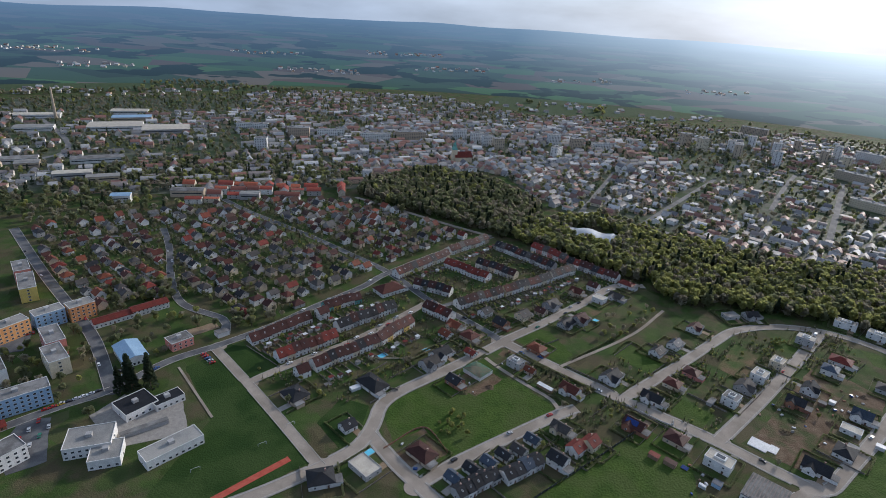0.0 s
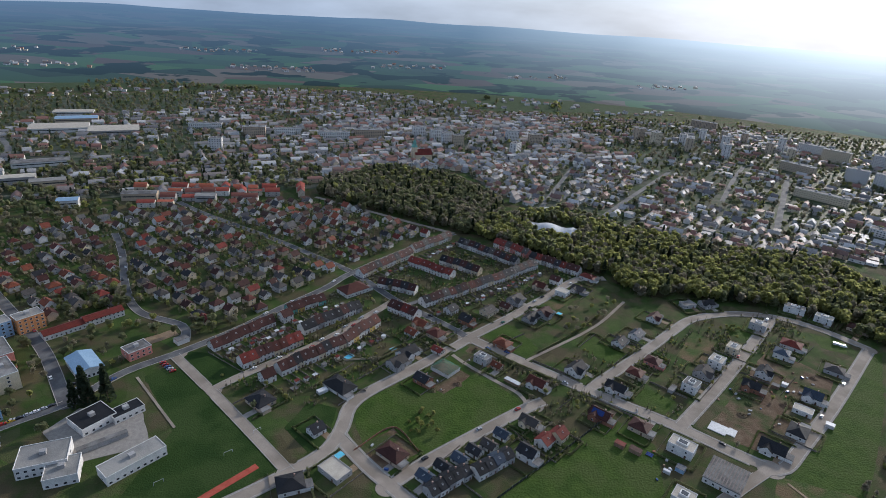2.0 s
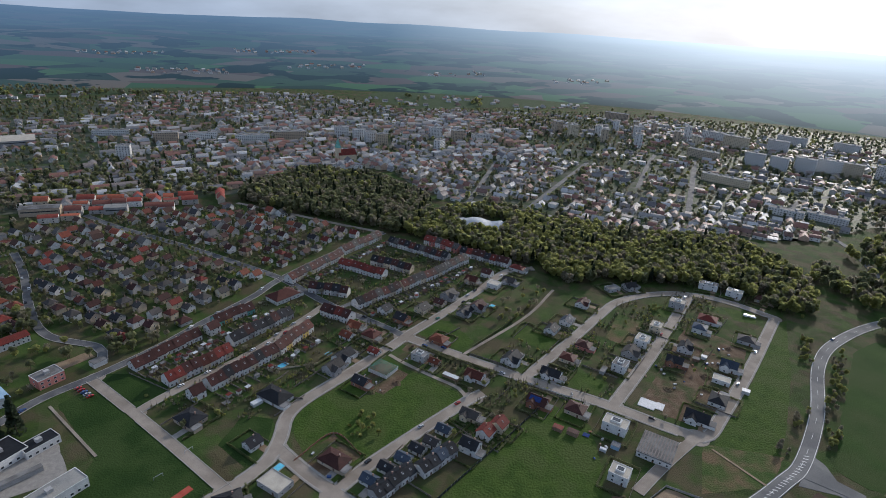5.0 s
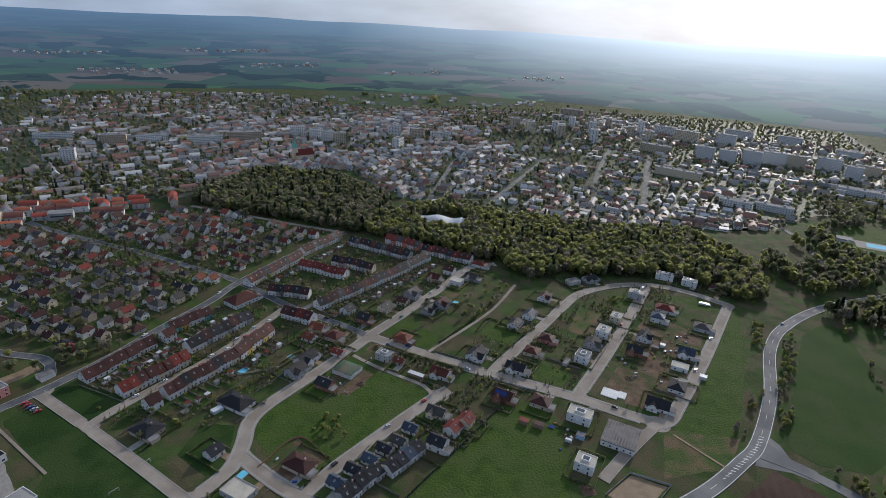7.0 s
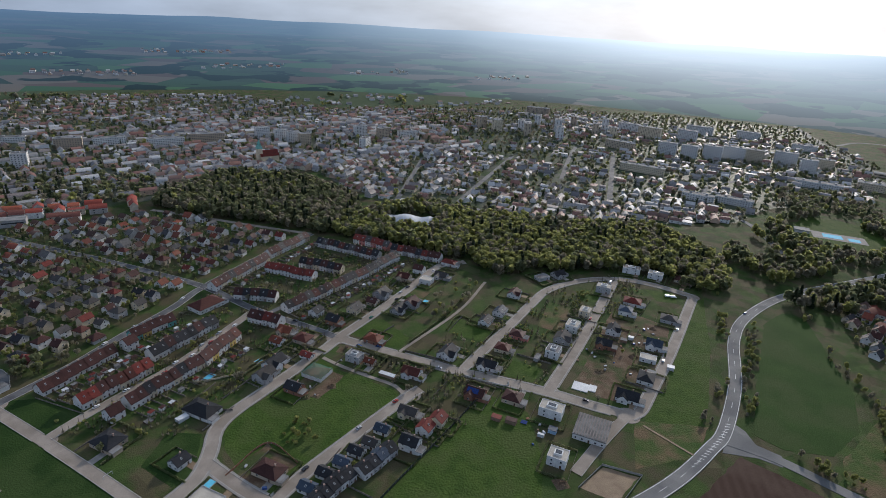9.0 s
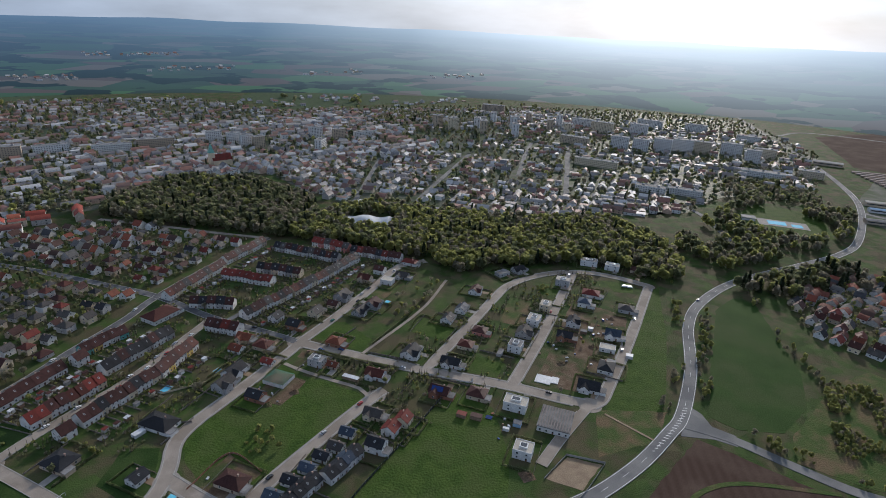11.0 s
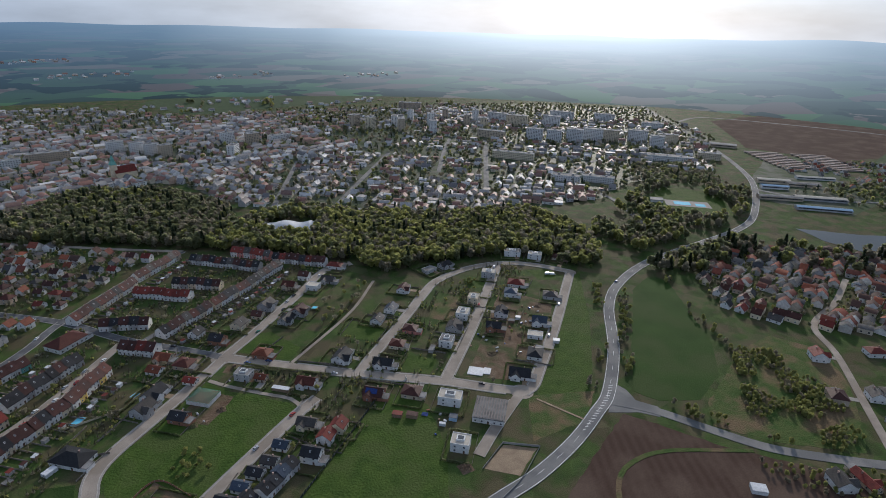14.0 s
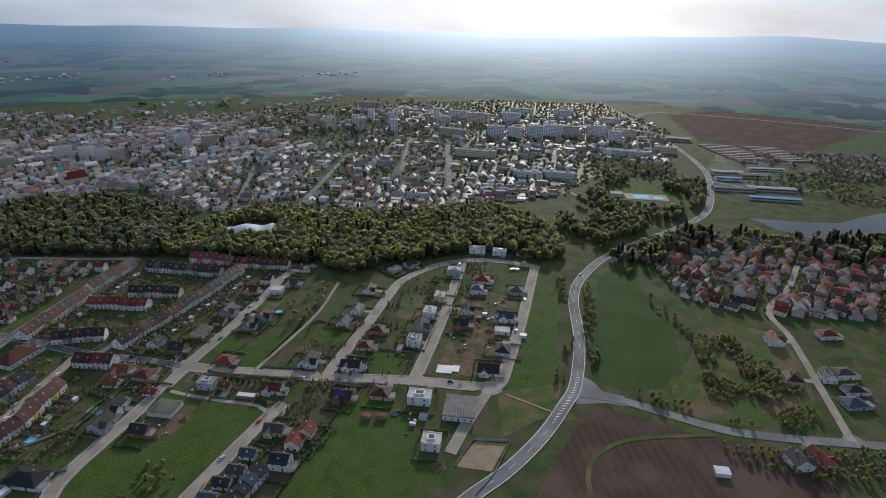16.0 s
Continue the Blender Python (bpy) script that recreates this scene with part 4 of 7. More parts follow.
N45, S40 = 46, -41
HOMES = []
for row in (
    # x, y, angle, width, depth, eaves, shape, roof, wall
    [(207, 432, N45, 12, 9, 3.4, "gable", "brown", "white"), (181, 402, N45, 11, 9, 3.6, "gable", "blue", "white"), (163, 389, N45, 11, 9, 3.6, "gable", "dark", "white"),
     (181, 364, S40, 11, 10, 3.4, "hip", "brown", "pink"), (162, 348, S40, 11, 10, 3.2, "hip", "rust", "cream"), (142, 329, S40, 14, 9, 3.4, "gable", "dark", "white")],
    [(197, 333, N45, 11, 10, 6.2, "flat", "dark", "white"), (214, 351, N45, 12, 11, 3.6, "gable", "grey", "grey"), (231, 365, N45, 12, 10, 6.2, "flat", "pale", "white"),
     (254, 385, N45, 11, 9, 6.0, "flat", "pale", "cream"), (296, 424, S40, 13, 10, 6.2, "flat", "pale", "grey")],
    [(309, 396, S40, 15, 12, 3.4, "hip", "red", "white"), (292, 381, S40, 11, 11, 4.6, "hip", "blue", "white"), (262, 354, N45, 12, 9, 4.2, "gable", "dark", "white"),
     (243, 336, S40, 12, 9, 4.0, "gable", "dark", "brick"), (282, 326, S40, 12, 10, 4.4, "gable", "blue", "white"), (266, 311, S40, 12, 8, 3.2, "flat", "pale", "white"),
     (249, 289, N45, 14, 11, 3.2, "hip", "dark", "white"), (223, 273, S40, 15, 11, 3.2, "gable", "dark", "white"), (322, 361, S40, 13, 11, 3.4, "hip", "grey", "grey")],
    [(249, 460, 15, 13, 8, 3.4, "flat", "dark", "grey"), (268, 463, 10, 12, 9, 3.4, "gable", "dark", "grey"), (349, 458, -35, 17, 9, 5.8, "flat", "dark", "white"),
     (366, 441, -45, 14, 9, 5.8, "flat", "pale", "white"), (388, 428, -50, 13, 11, 3.2, "hip", "brown", "beige")],
    [(164, 270, S40, 15, 10, 6.2, "flat", "pale", "white"), (148, 230, S40, 11, 10, 6.0, "flat", "pale", "white"), (145, 289, S40, 12, 11, 3.4, "hip", "brown", "beige"), (122, 299, S40, 13, 10, 3.4, "gable", "brown", "brick")],
    [(50, 358, S40, 11, 8, 5.6, "flat", "dark", "grey"), (6, 331, S40, 11, 9, 3.6, "gable", "dark", "brick"), (60, 351, S40, 8, 6, 2.8, "gable", "orange", "beige"),
     (86, 331, S40, 13, 9, 3.6, "gable", "rust", "white"), (118, 350, N45, 14, 11, 3.6, "gable", "dark", "white"), (-6, 362, N45, 15, 10, 4.6, "gable", "dark", "white"), (-13, 349, N45, 13, 10, 4.6, "gable", "grey", "grey")],
    [(74, 290, S40, 12, 8, 3.4, "gable", "grey", "cream"), (80, 272, N45, 9, 9, 4.6, "gable", "red", "white"), (90, 278, N45, 9, 9, 4.6, "gable", "red", "cream"), (68, 261, S40, 11, 9, 5.4, "gable", "dark", "white"),
     (55, 278, S40, 9, 7, 3.0, "gable", "blue", "white"), (46, 268, S40, 9, 7, 3.0, "gable", "grey", "white"), (37, 263, S40, 9, 7, 3.0, "gable", "dark", "white"), (28, 256, S40, 9, 7, 3.0, "gable", "blue", "white"), (18, 250, S40, 9, 7, 3.0, "gable", "dark", "white"), (8, 242, S40, 9, 7, 3.0, "gable", "blue", "white")],
    [(16, 392, S40, 12, 11, 3.4, "hip", "rust", "beige"), (4, 407, S40, 12, 9, 3.0, "gable", "orange", "beige"), (-3, 393, S40, 10, 8, 2.8, "gable", "orange", "white"), (17, 369, S40, 9, 6, 2.6, "gable", "red", "white")],
    [(29, 431, N45, 10, 9, 4.4, "gable", "dark", "white"), (42, 415, S40, 11, 10, 4.2, "gable", "dark", "brick"), (61, 431, N45, 11, 10, 4.2, "gable", "grey", "cream"),
     (88, 454, N45, 13, 11, 4.2, "gable", "grey", "grey"), (78, 441, S40, 9, 8, 3.4, "gable", "brown", "beige"), (116, 484, S40, 12, 9, 4.0, "gable", "rust", "beige"), (97, 424, N45, 14, 9, 3.0, "gable", "dark", "grey"), (110, 432, N45, 12, 11, 3.8, "gable", "brown", "grey")],
    [(68, 381, S40, 12, 10, 3.4, "hip", "orange", "brick"), (135, 473, S40, 11, 9, 4.6, "flat", "pale", "white"), (152, 481, S40, 12, 9, 3.2, "gable", "grey", "grey"), (169, 510, S40, 14, 10, 3.4, "hip", "red", "white"), (134, 497, S40, 10, 9, 5.0, "gable", "brown", "white")],
    [(-11, 259, S40, 16, 11, 3.0, "hip", "brown", "beige"), (-42, 245, S40, 16, 11, 3.4, "flat", "pale", "grey"), (-64, 234, 20, 14, 12, 3.4, "hip", "dark", "white"), (-58, 277, N45, 9, 8, 3.4, "gable", "dark", "white"),
     (-98, 303, S40, 15, 13, 3.2, "hip", "dark", "beige"), (-50, 321, S40, 20, 13, 3.0, "hip", "dark", "white")],
    [(441, 187, 50, 12, 10, 5.0, "gable", "red", "white"), (488, 169, -30, 14, 10, 4.0, "hip", "red", "white"), (400, 151, 45, 13, 11, 4.6, "hip", "brown", "beige"), (425, 139, 50, 11, 9, 4.6, "gable", "grey", "white"),
     (438, 135, -30, 13, 9, 4.6, "hip", "grey", "white"), (424, 122, -30, 12, 9, 3.4, "hip", "dark", "white"), (408, 115, -30, 14, 11, 3.0, "hip", "blue", "grey"), (319, 106, 60, 12, 10, 4.6, "gable", "grey", "white"), (334, 100, 70, 16, 7, 3.0, "gable", "red", "beige")],
):
    for x, y, a, w, d, h, kind, rc, wc in row:
        home = house(x, y, a, w, d, h, kind, rc, wc, d * (0.25 if kind == "hip" else 0.34), lights=1 if kind == "gable" and w < 12 else 0, chimney=h < 5.5)
        HOMES.append((x, y, a, w, d))
        if kind == "flat" and h > 5.5:
            g = Geo()
            g.box(-w * 0.22, -d * 0.22, h + 0.12, w * 0.22, d * 0.22, h + 1.3)
            g.box(-w * 0.16, -d * 0.16, h + 1.3, w * 0.16, d * 0.16, h + 1.36, 1)
            part("roof_box", g.mesh("roof_box", WALL["white"], GLASS), home)

# narrow attached houses with dark roofs
terrace((12, 226), (34, 243), 9, 4.6, 2.4, ["dark"], ["grey", "white"], "dark terraces", unit=6.0, lights=1)
terrace((38, 241), (60, 256), 9, 4.8, 2.4, ["dark", "dark", "blue"], ["white", "grey"], "dark terraces", unit=6.0, lights=1)

# house whose roof timbers are still open
site = base("unfinished_house", 22, 346, 0, S40, "house under construction with bare green roof timbers", "house")
TAKEN.append((22, 346, 10))
g = Geo()
g.box(-8, -7, -0.2, 8, 7, 2.9)
part("wall", g.mesh("wall", WALL["white"]), site)
GREEN_TIMBER = mat("treated green timber", (0.08, 0.22, 0.14), (0.12, 0.28, 0.19), 0.6, 4.0, bump=0.1)


def rafter(a, b):
    """A beam from the eaves to the ridge."""
    g = Geo()
    s = Vector((-(b - a).y, (b - a).x, 0)).normalized() * 0.1
    t = Vector((0, 0, 0.2))
    g.solid([a - s, a + s, b + s, b - s, a - s + t, a + s + t, b + s + t, b - s + t], [(0, 1, 2, 3), (4, 5, 6, 7), (0, 1, 5, 4), (1, 2, 6, 5), (2, 3, 7, 6), (3, 0, 4, 7)])
    part("rafter", g.mesh("rafter", GREEN_TIMBER), site)


for k in range(-8, 9):
    r = max(0, abs(k) - 1) / 7
    for s in (1, -1):
        if r < 1:
            rafter(Vector((k, s * 7.6, 2.9)), Vector((k, s * 7.6 * r, 6.0 - 3.1 * r)))
for k in range(-7, 8):
    r = abs(k) / 7.6
    for s in (1, -1):
        rafter(Vector((s * 8.4, k, 2.9)), Vector((s * (1 + 7.4 * r), k, 6.0 - 3.1 * r)))
g = Geo()
g.box(-7.8, -6.8, 2.9, 7.8, 6.8, 3.0)
part("ceiling_slab", g.mesh("ceiling_slab", TIMBER), site)

# concrete slab for a house
g = Geo()
g.box(-7, -5, -0.2, 4, 5, 0.5)
g.box(4, -2, -0.2, 9, 6, 0.5)
slab = new("foundation_slab", g.mesh("foundation_slab", METAL_WHITE))
slab.matrix_basis = pose(199, 291, 0, 0, 0, S40)
tagged(slab, "pale concrete foundation slab on a building plot", "foundation")

# large house with a ribbed flat roof
big = base("ribbed_roof_house", 181, 248, 0, S40, "large white house with a ribbed grey flat roof", "house")
TAKEN.append((181, 248, 13))
g = Geo()
g.box(-10, -11, -0.2, 10, 11, 3.6)
part("wall", g.mesh("wall", WALL["white"]), big)
g = Geo()
g.box(-10.3, -11.3, 3.6, 10.3, 11.3, 4.1)
part("roof", g.mesh("roof", FLAT), big)
rib = Geo()
rib.box(-0.35, -10.6, 4.1, 0.35, 10.6, 4.55, 0, 0.05)
rib_me = rib.mesh("rib", mat("grey-brown roof rib", (0.17, 0.15, 0.14), (0.21, 0.19, 0.175), 0.3, 2.0, bump=0.1))
for k in range(11):
    part("rib", rib_me, big, pose(-9 + 1.8 * k, 0, 0))
windows_on(big, 20, 22, 3.6, 1, 5, 5)


def box_thing(name, x, y, ang, w, d, h, m, label, category, roof=None, taper=0.0):
    g = Geo()
    g.box(-w / 2, -d / 2, -0.1, w / 2, d / 2, h, 0, taper)
    if roof:
        g.box(-w / 2 - 0.15, -d / 2 - 0.15, h, w / 2 + 0.15, d / 2 + 0.15, h + 0.15, 1)
    ob = new(name, g.mesh(name, *([m, roof] if roof else [m])))
    ob.matrix_basis = pose(x, y, 0, 0, 0, ang)
    TAKEN.append((x, y, max(w, d) / 2))
    return tagged(ob, label, category)


for x, y, a, w, d, h, m, r, lab in ((183, 331, N45, 8, 3.5, 2.4, WALL["grey"], FLAT, "low grey garden shed with a flat roof"), (263, 339, S40, 5, 4, 2.4, TIMBER, FLAT, "small timber garden shed on bare earth"),
                                    (271, 341, S40, 4, 3.5, 2.4, WALL["white"], METAL_WHITE, "small white site cabin"), (127, 273, S40, 6, 4, 2.5, TIMBER, ROOF["red"], "garden shed with a red roof"),
                                    (135, 268, S40, 7, 4, 2.6, TIMBER, ROOF["brown"], "brown timber shed in a garden"), (157, 254, S40, 5, 4.5, 2.6, WALL["blue"], ROOF["blue"], "blue-grey shed on a lawn"),
                                    (69, 333, S40, 12, 3.5, 2.2, TIMBER, METAL_WHITE, "long low shelter with a white roof"), (148, 252, S40, 4, 2, 2.0, METAL_WHITE, None, "white storage box on the grass"),
                                    (275, 125, S40, 8, 6, 2.6, WALL["white"], METAL_WHITE, "white cabin at the edge of the ploughed field"), (276, 297, S40, 5, 4, 2.4, WALL["white"], METAL_WHITE, "white flat shed beside the lane"),
                                    (-80, 318, 45, 4, 4, 0.9, TIMBER, FLAT, "low square shelter in a garden"), (-61, 316, 40, 7, 4, 2.2, METAL_WHITE, None, "white greenhouse in a garden")):
    box_thing("shed", x, y, a, w, d, h, m, lab, "shed", r)
for x, y, a, w, d, lab in ((-42, 258, 50, 6.5, 4, "bright blue swimming pool beside a flat-roofed house"), (-49, 358, 50, 8, 4.5, "pale blue pool in a terrace garden"), (124, 436, 46, 6, 4, "blue pool in a lawn"), (-17, 371, 40, 5, 3, "small blue pool in a garden")):
    g = Geo()
    g.box(-w / 2 - 0.5, -d / 2 - 0.5, -0.1, w / 2 + 0.5, d / 2 + 0.5, 0.18, 1)
    g.box(-w / 2, -d / 2, 0.18, w / 2, d / 2, 0.24, 0)
    ob = new("swimming_pool", g.mesh("swimming_pool", POOL, PAVING))
    ob.matrix_basis = pose(x, y, 0, 0, 0, a)
    tagged(ob, lab, "pool")
g = Geo()
for k in range(3):
    g.box(-2, -1.5 + k * 1.2, 0.4, 2, -0.5 + k * 1.2, 0.5)
for k in (-1.8, 1.8):
    g.box(k - 0.1, -1.4, 0, k + 0.1, 1.8, 0.4)
ob = new("solar_array", g.mesh("solar_array", SOLAR))
ob.matrix_basis = pose(143, 266, 0, 0, 0, S40)
tagged(ob, "blue solar panels on a low garden rack", "solar panels")
roof_solar = Geo()
roof_solar.box(-4, -1.8, 0, 4, 1.8, 0.12)
ob = new("solar_array", roof_solar.mesh("solar_array", SOLAR))
ob.matrix_basis = pose(122, 299, 0, 0, 0, S40) @ pose(-1, -2.6, 5.62, 40, 0, 0)
tagged(ob, "dark blue solar panels on a brown roof", "solar panels")

# ---- flats, school and halls ----


def block(x, y, ang, w, d, floors, wallc, roof=None, label="", fine=True, name="apartment_block", group="flats", floor_h=2.9):
    """A block of flats; fine ones have single windows."""
    h = floors * floor_h + 0.8
    ob = base(name, x, y, 0, ang, label or f"{WALL_WORD[wallc]} {floors}-storey block of flats with a flat roof", "apartment block", group)
    TAKEN.append((x, y, max(w, d) * 0.5))
    g = Geo()
    g.box(-w / 2, -d / 2, -0.3, w / 2, d / 2, h)
    part("wall", g.mesh("wall", WALL[wallc]), ob)
    part("roof", flat_roof(w, d, h).mesh("roof", roof or FLAT, WALL["white"]), ob)
    for k in range(max(1, int(w / 18))):
        def lift():
            q = Geo()
            q.box(-1.6, -1.4, -0.1, 1.6, 1.4, 2.1)
            return q.mesh("lift_house", WALL["grey"])
        part("lift_house", once("lift", lift), ob, pose((k + 0.5) * w / max(1, int(w / 18)) - w / 2, 0, h + 0.12))
    n = int(w / 3.4)
    if fine:
        windows_on(ob, w, d, h, floors, n, 1, (1.7, 1.5), (-1,), True, floor_h)
    else:
        g = Geo()
        for f in range(floors):
            z = 1.0 + f * floor_h
            for s in (1, -1):
                for i in range(n):
                    xx = (i + 0.5) * w / n - w / 2
                    g.box(xx - 0.75, s * d / 2 - 0.05, z, xx + 0.75, s * d / 2 + 0.05, z + 1.3)
            for s in (1, -1):
                for i in range(2):
                    yy = (i + 0.5) * d / 2 - d / 2
                    g.box(s * w / 2 - 0.05, yy - 0.8, z, s * w / 2 + 0.05, yy + 0.8, z + 1.5)
        tagged(part("glazing", g.mesh("glazing", GLASS), ob), kind="stuff")
    return ob


block(-378, 436, -48, 24, 12, 4, "pink", label="red-brown block of flats with a flat roof")
block(-354, 410, -50, 34, 12, 4, "yellow", label="yellow-ended grey block of flats")
block(-320, 346, 62, 22, 12, 4, "orange", WEATHERED, "orange block of flats with a pale roof")
block(-306, 367, 52, 20, 12, 4, "blue", WEATHERED, "pale blue block of flats with a pale roof")
block(-290, 381, 52, 18, 12, 4, "orange", WEATHERED, "orange-brown block of flats with a pale roof")
block(-281, 336, -44, 26, 12, 4, "pink", label="pink block of flats with a grey roof")
block(-264, 314, -42, 24, 12, 4, "cream", label="cream block of flats with a grey roof")
block(-293, 296, -42, 24, 12, 4, "white", label="white block of flats with grey roof")
block(-259, 272, 44, 34, 12, 4, "blue", label="long blue and grey block of flats")
block(-238, 224, 60, 30, 14, 3, "white", label="white block beside a car park")
# school
block(-198, 246, 22, 24, 18, 2, "white", WEATHERED, "white school wing with a pale flat roof", name="school_wing", group="school", floor_h=3.2)
block(-184, 238, 22, 16, 16, 1, "white", WEATHERED, "low white school hall", name="school_wing", group="school", floor_h=5.0)
block(-152, 247, 50, 32, 12, 1, "white", WEATHERED, "white gymnasium with large dark windows", name="gymnasium", group="school", floor_h=5.0)
block(-191, 280, 55, 20, 18, 1, "white", ROOF["dark"], "school building with a dark flat roof", name="school_wing", group="school", floor_h=4.2)
block(-175, 288, 50, 18, 10, 1, "white", ROOF["dark"], "small white school annexe with a dark roof", name="school_wing", group="school", floor_h=3.6)
box_thing("covered_walk", -176, 262, 40, 26, 3.5, 2.8, WALL["grey"], "covered walkway between school buildings", "walkway", FLAT)
house(-258, 252, 52, 9, 6, 2.8, "gable", "red", "brick", label="small red hut beside a car park")
block(-198, 352, 50, 16, 12, 2, "pink", label="pink two-storey house with a grey flat roof", name="nursery")
box_thing("white_kiosk", -174, 370, 48, 9, 7, 3.6, WALL["white"], "white transformer house beside the lane", "hut", FLAT)
hall = base("sports_hall", -224, 333, 0, -45, "white sports hall with a low blue sheet roof", "hall")
TAKEN.append((-224, 333, 14))
part("wall", gable_wall(26, 16, 5.5, 2.2).mesh("wall", WALL["white"]), hall)
part("roof", gable_roof(26, 16, 5.5, 2.2, 0.6, 0.25).mesh("roof", METAL_BLUE), hall)
windows_on(hall, 26, 16, 5.5, 1, 8, 6, (1.6, 2.0), (-1, 1), True)
for k, (p, q) in enumerate((((-269, 363), (-250, 384)), ((-250, 384), (-232, 404)))):
    c = ((p[0] + q[0]) / 2 - 4, (p[1] + q[1]) / 2 + 4)
    house(c[0], c[1], 48, 28, 10, 4.2 + k, "gable", "red", "white", 2.0, per=9, label="long white kindergarten with a shallow red roof", name="kindergarten")
# white tent hall in the trees
tent = base("exhibition_hall", 162, 640, 0, -22, "white arched membrane hall among trees", "hall")
TAKEN.append((162, 640, 27))
# the roof hangs in waves between its masts
V, F = [], []
NX, NY = 40, 13
for i in range(NX):
    for j in range(NY):
        px, py = -34 + 80 * i / (NX - 1), -15 + 30 * j / (NY - 1)
        crest = 4.5 + 4.0 * abs(math.cos(math.pi * (px + 8) / 34)) ** 1.5 * (1.0 if px < 22 else 0.45)
        V.append((px, py, crest * (1 - 0.55 * abs(py / 15) ** 2)))
for i in range(NX - 1):
    for j in range(NY - 1):
        F.append((i * NY + j, (i + 1) * NY + j, (i + 1) * NY + j + 1, i * NY + j + 1))
_me = raw("membrane_roof", V, F, METAL_WHITE)
_me.polygons.foreach_set("use_smooth", [True] * len(F))
part("membrane_roof", _me, tent)
g = Geo()
for px, py, w, d in ((6, -14.6, 78, 0.3), (6, 14.6, 78, 0.3), (-33.4, 0, 0.3, 29), (45.4, 0, 0.3, 29)):
    g.box(px - w / 2, py - d / 2, -0.2, px + w / 2, py + d / 2, 2.0)
part("wall", g.mesh("wall", WALL["grey"]), tent)

# ---- garden colony ----
COLONY = [(-445, 545), (-385, 470), (-325, 413), (-280, 372), (-262, 410), (-215, 425), (-178, 400), (-146, 400), (-120, 440), (-72, 510), (-16, 580), (26, 618), (-20, 640), (-84, 682), (-140, 712), (-250, 690), (-330, 640)]
u, v = Vector((-0.8, 0.6, 0)), Vector((0.6, 0.8, 0))
made = 0
REST = []
for i in range(-28, 26):
    for j in range(-24, 18):
        p = Vector((-200, 540, 0)) + u * (16.0 * i + RNG.uniform(-3.5, 3.5)) + v * (18 * j + RNG.uniform(-4, 4))
        if inside((p.x, p.y), COLONY) and free(p.x, p.y, 6.0) and RNG.random() < 0.93:
            made += 1
            if p.y - 0.25 * p.x > 640:
                REST.append((p.x, p.y, 143))
                continue
            w, d = RNG.choice([7.5, 8.5, 10.0]), RNG.choice([7.5, 8.5])
            h = float(RNG.choice([3.0, 3.8, 5.2]))
            kind = str(RNG.choice(["gable", "gable", "gable", "hip", "hip", "gable"]))
            rc = str(RNG.choice(["brown", "grey", "brown", "rust", "dark", "dark", "red", "grey", "brown", "grey", "orange", "brown"]))
            wc = str(RNG.choice(["white", "beige", "grey", "cream", "white", "beige", "grey"]))
            a = (143 if RNG.random() < 0.6 else 53) + RNG.uniform(-4, 4)
            house(p.x, p.y, a, w, d, h, kind, rc, wc, d * 0.38, "garden colony houses", per=1, ends=1 if RNG.random() < 0.5 else 0)

# ---- village beyond the green field ----
VILLAGE = [(470, 322), (520, 345), (590, 355), (660, 325), (720, 270), (700, 200), (640, 150), (570, 150), (505, 195), (462, 240), (445, 270)]
made = 0
for i in range(-17, 18):
    for j in range(-16, 17):
        p = Vector((580, 255, 0)) + Vector((0.93, 0.36, 0)) * (12.5 * i + RNG.uniform(-4, 4)) + Vector((-0.36, 0.93, 0)) * (13 * j + RNG.uniform(-4, 4))
        if inside((p.x, p.y), VILLAGE) and free(p.x, p.y, 4.8) and RNG.random() < 0.9:
            made += 1
            if p.x > 500:
                REST.append((p.x, p.y, 21 + RNG.uniform(-12, 12)))
                TAKEN.append((p.x, p.y, 3.0))
                continue
            rc = str(RNG.choice(["brown", "rust", "grey", "dark", "red", "orange", "brown"]))
            wc = str(RNG.choice(["white", "beige", "grey", "cream", "white"]))
            house(p.x, p.y, 21 + RNG.choice([0, 90]) + RNG.uniform(-8, 8), float(RNG.choice([8.0, 9.5, 11.0])), 8.0, float(RNG.choice([3.2, 4.8])), "gable", rc, wc, 3.6, "village houses", per=2, ends=1 if RNG.random() < 0.4 else 0)

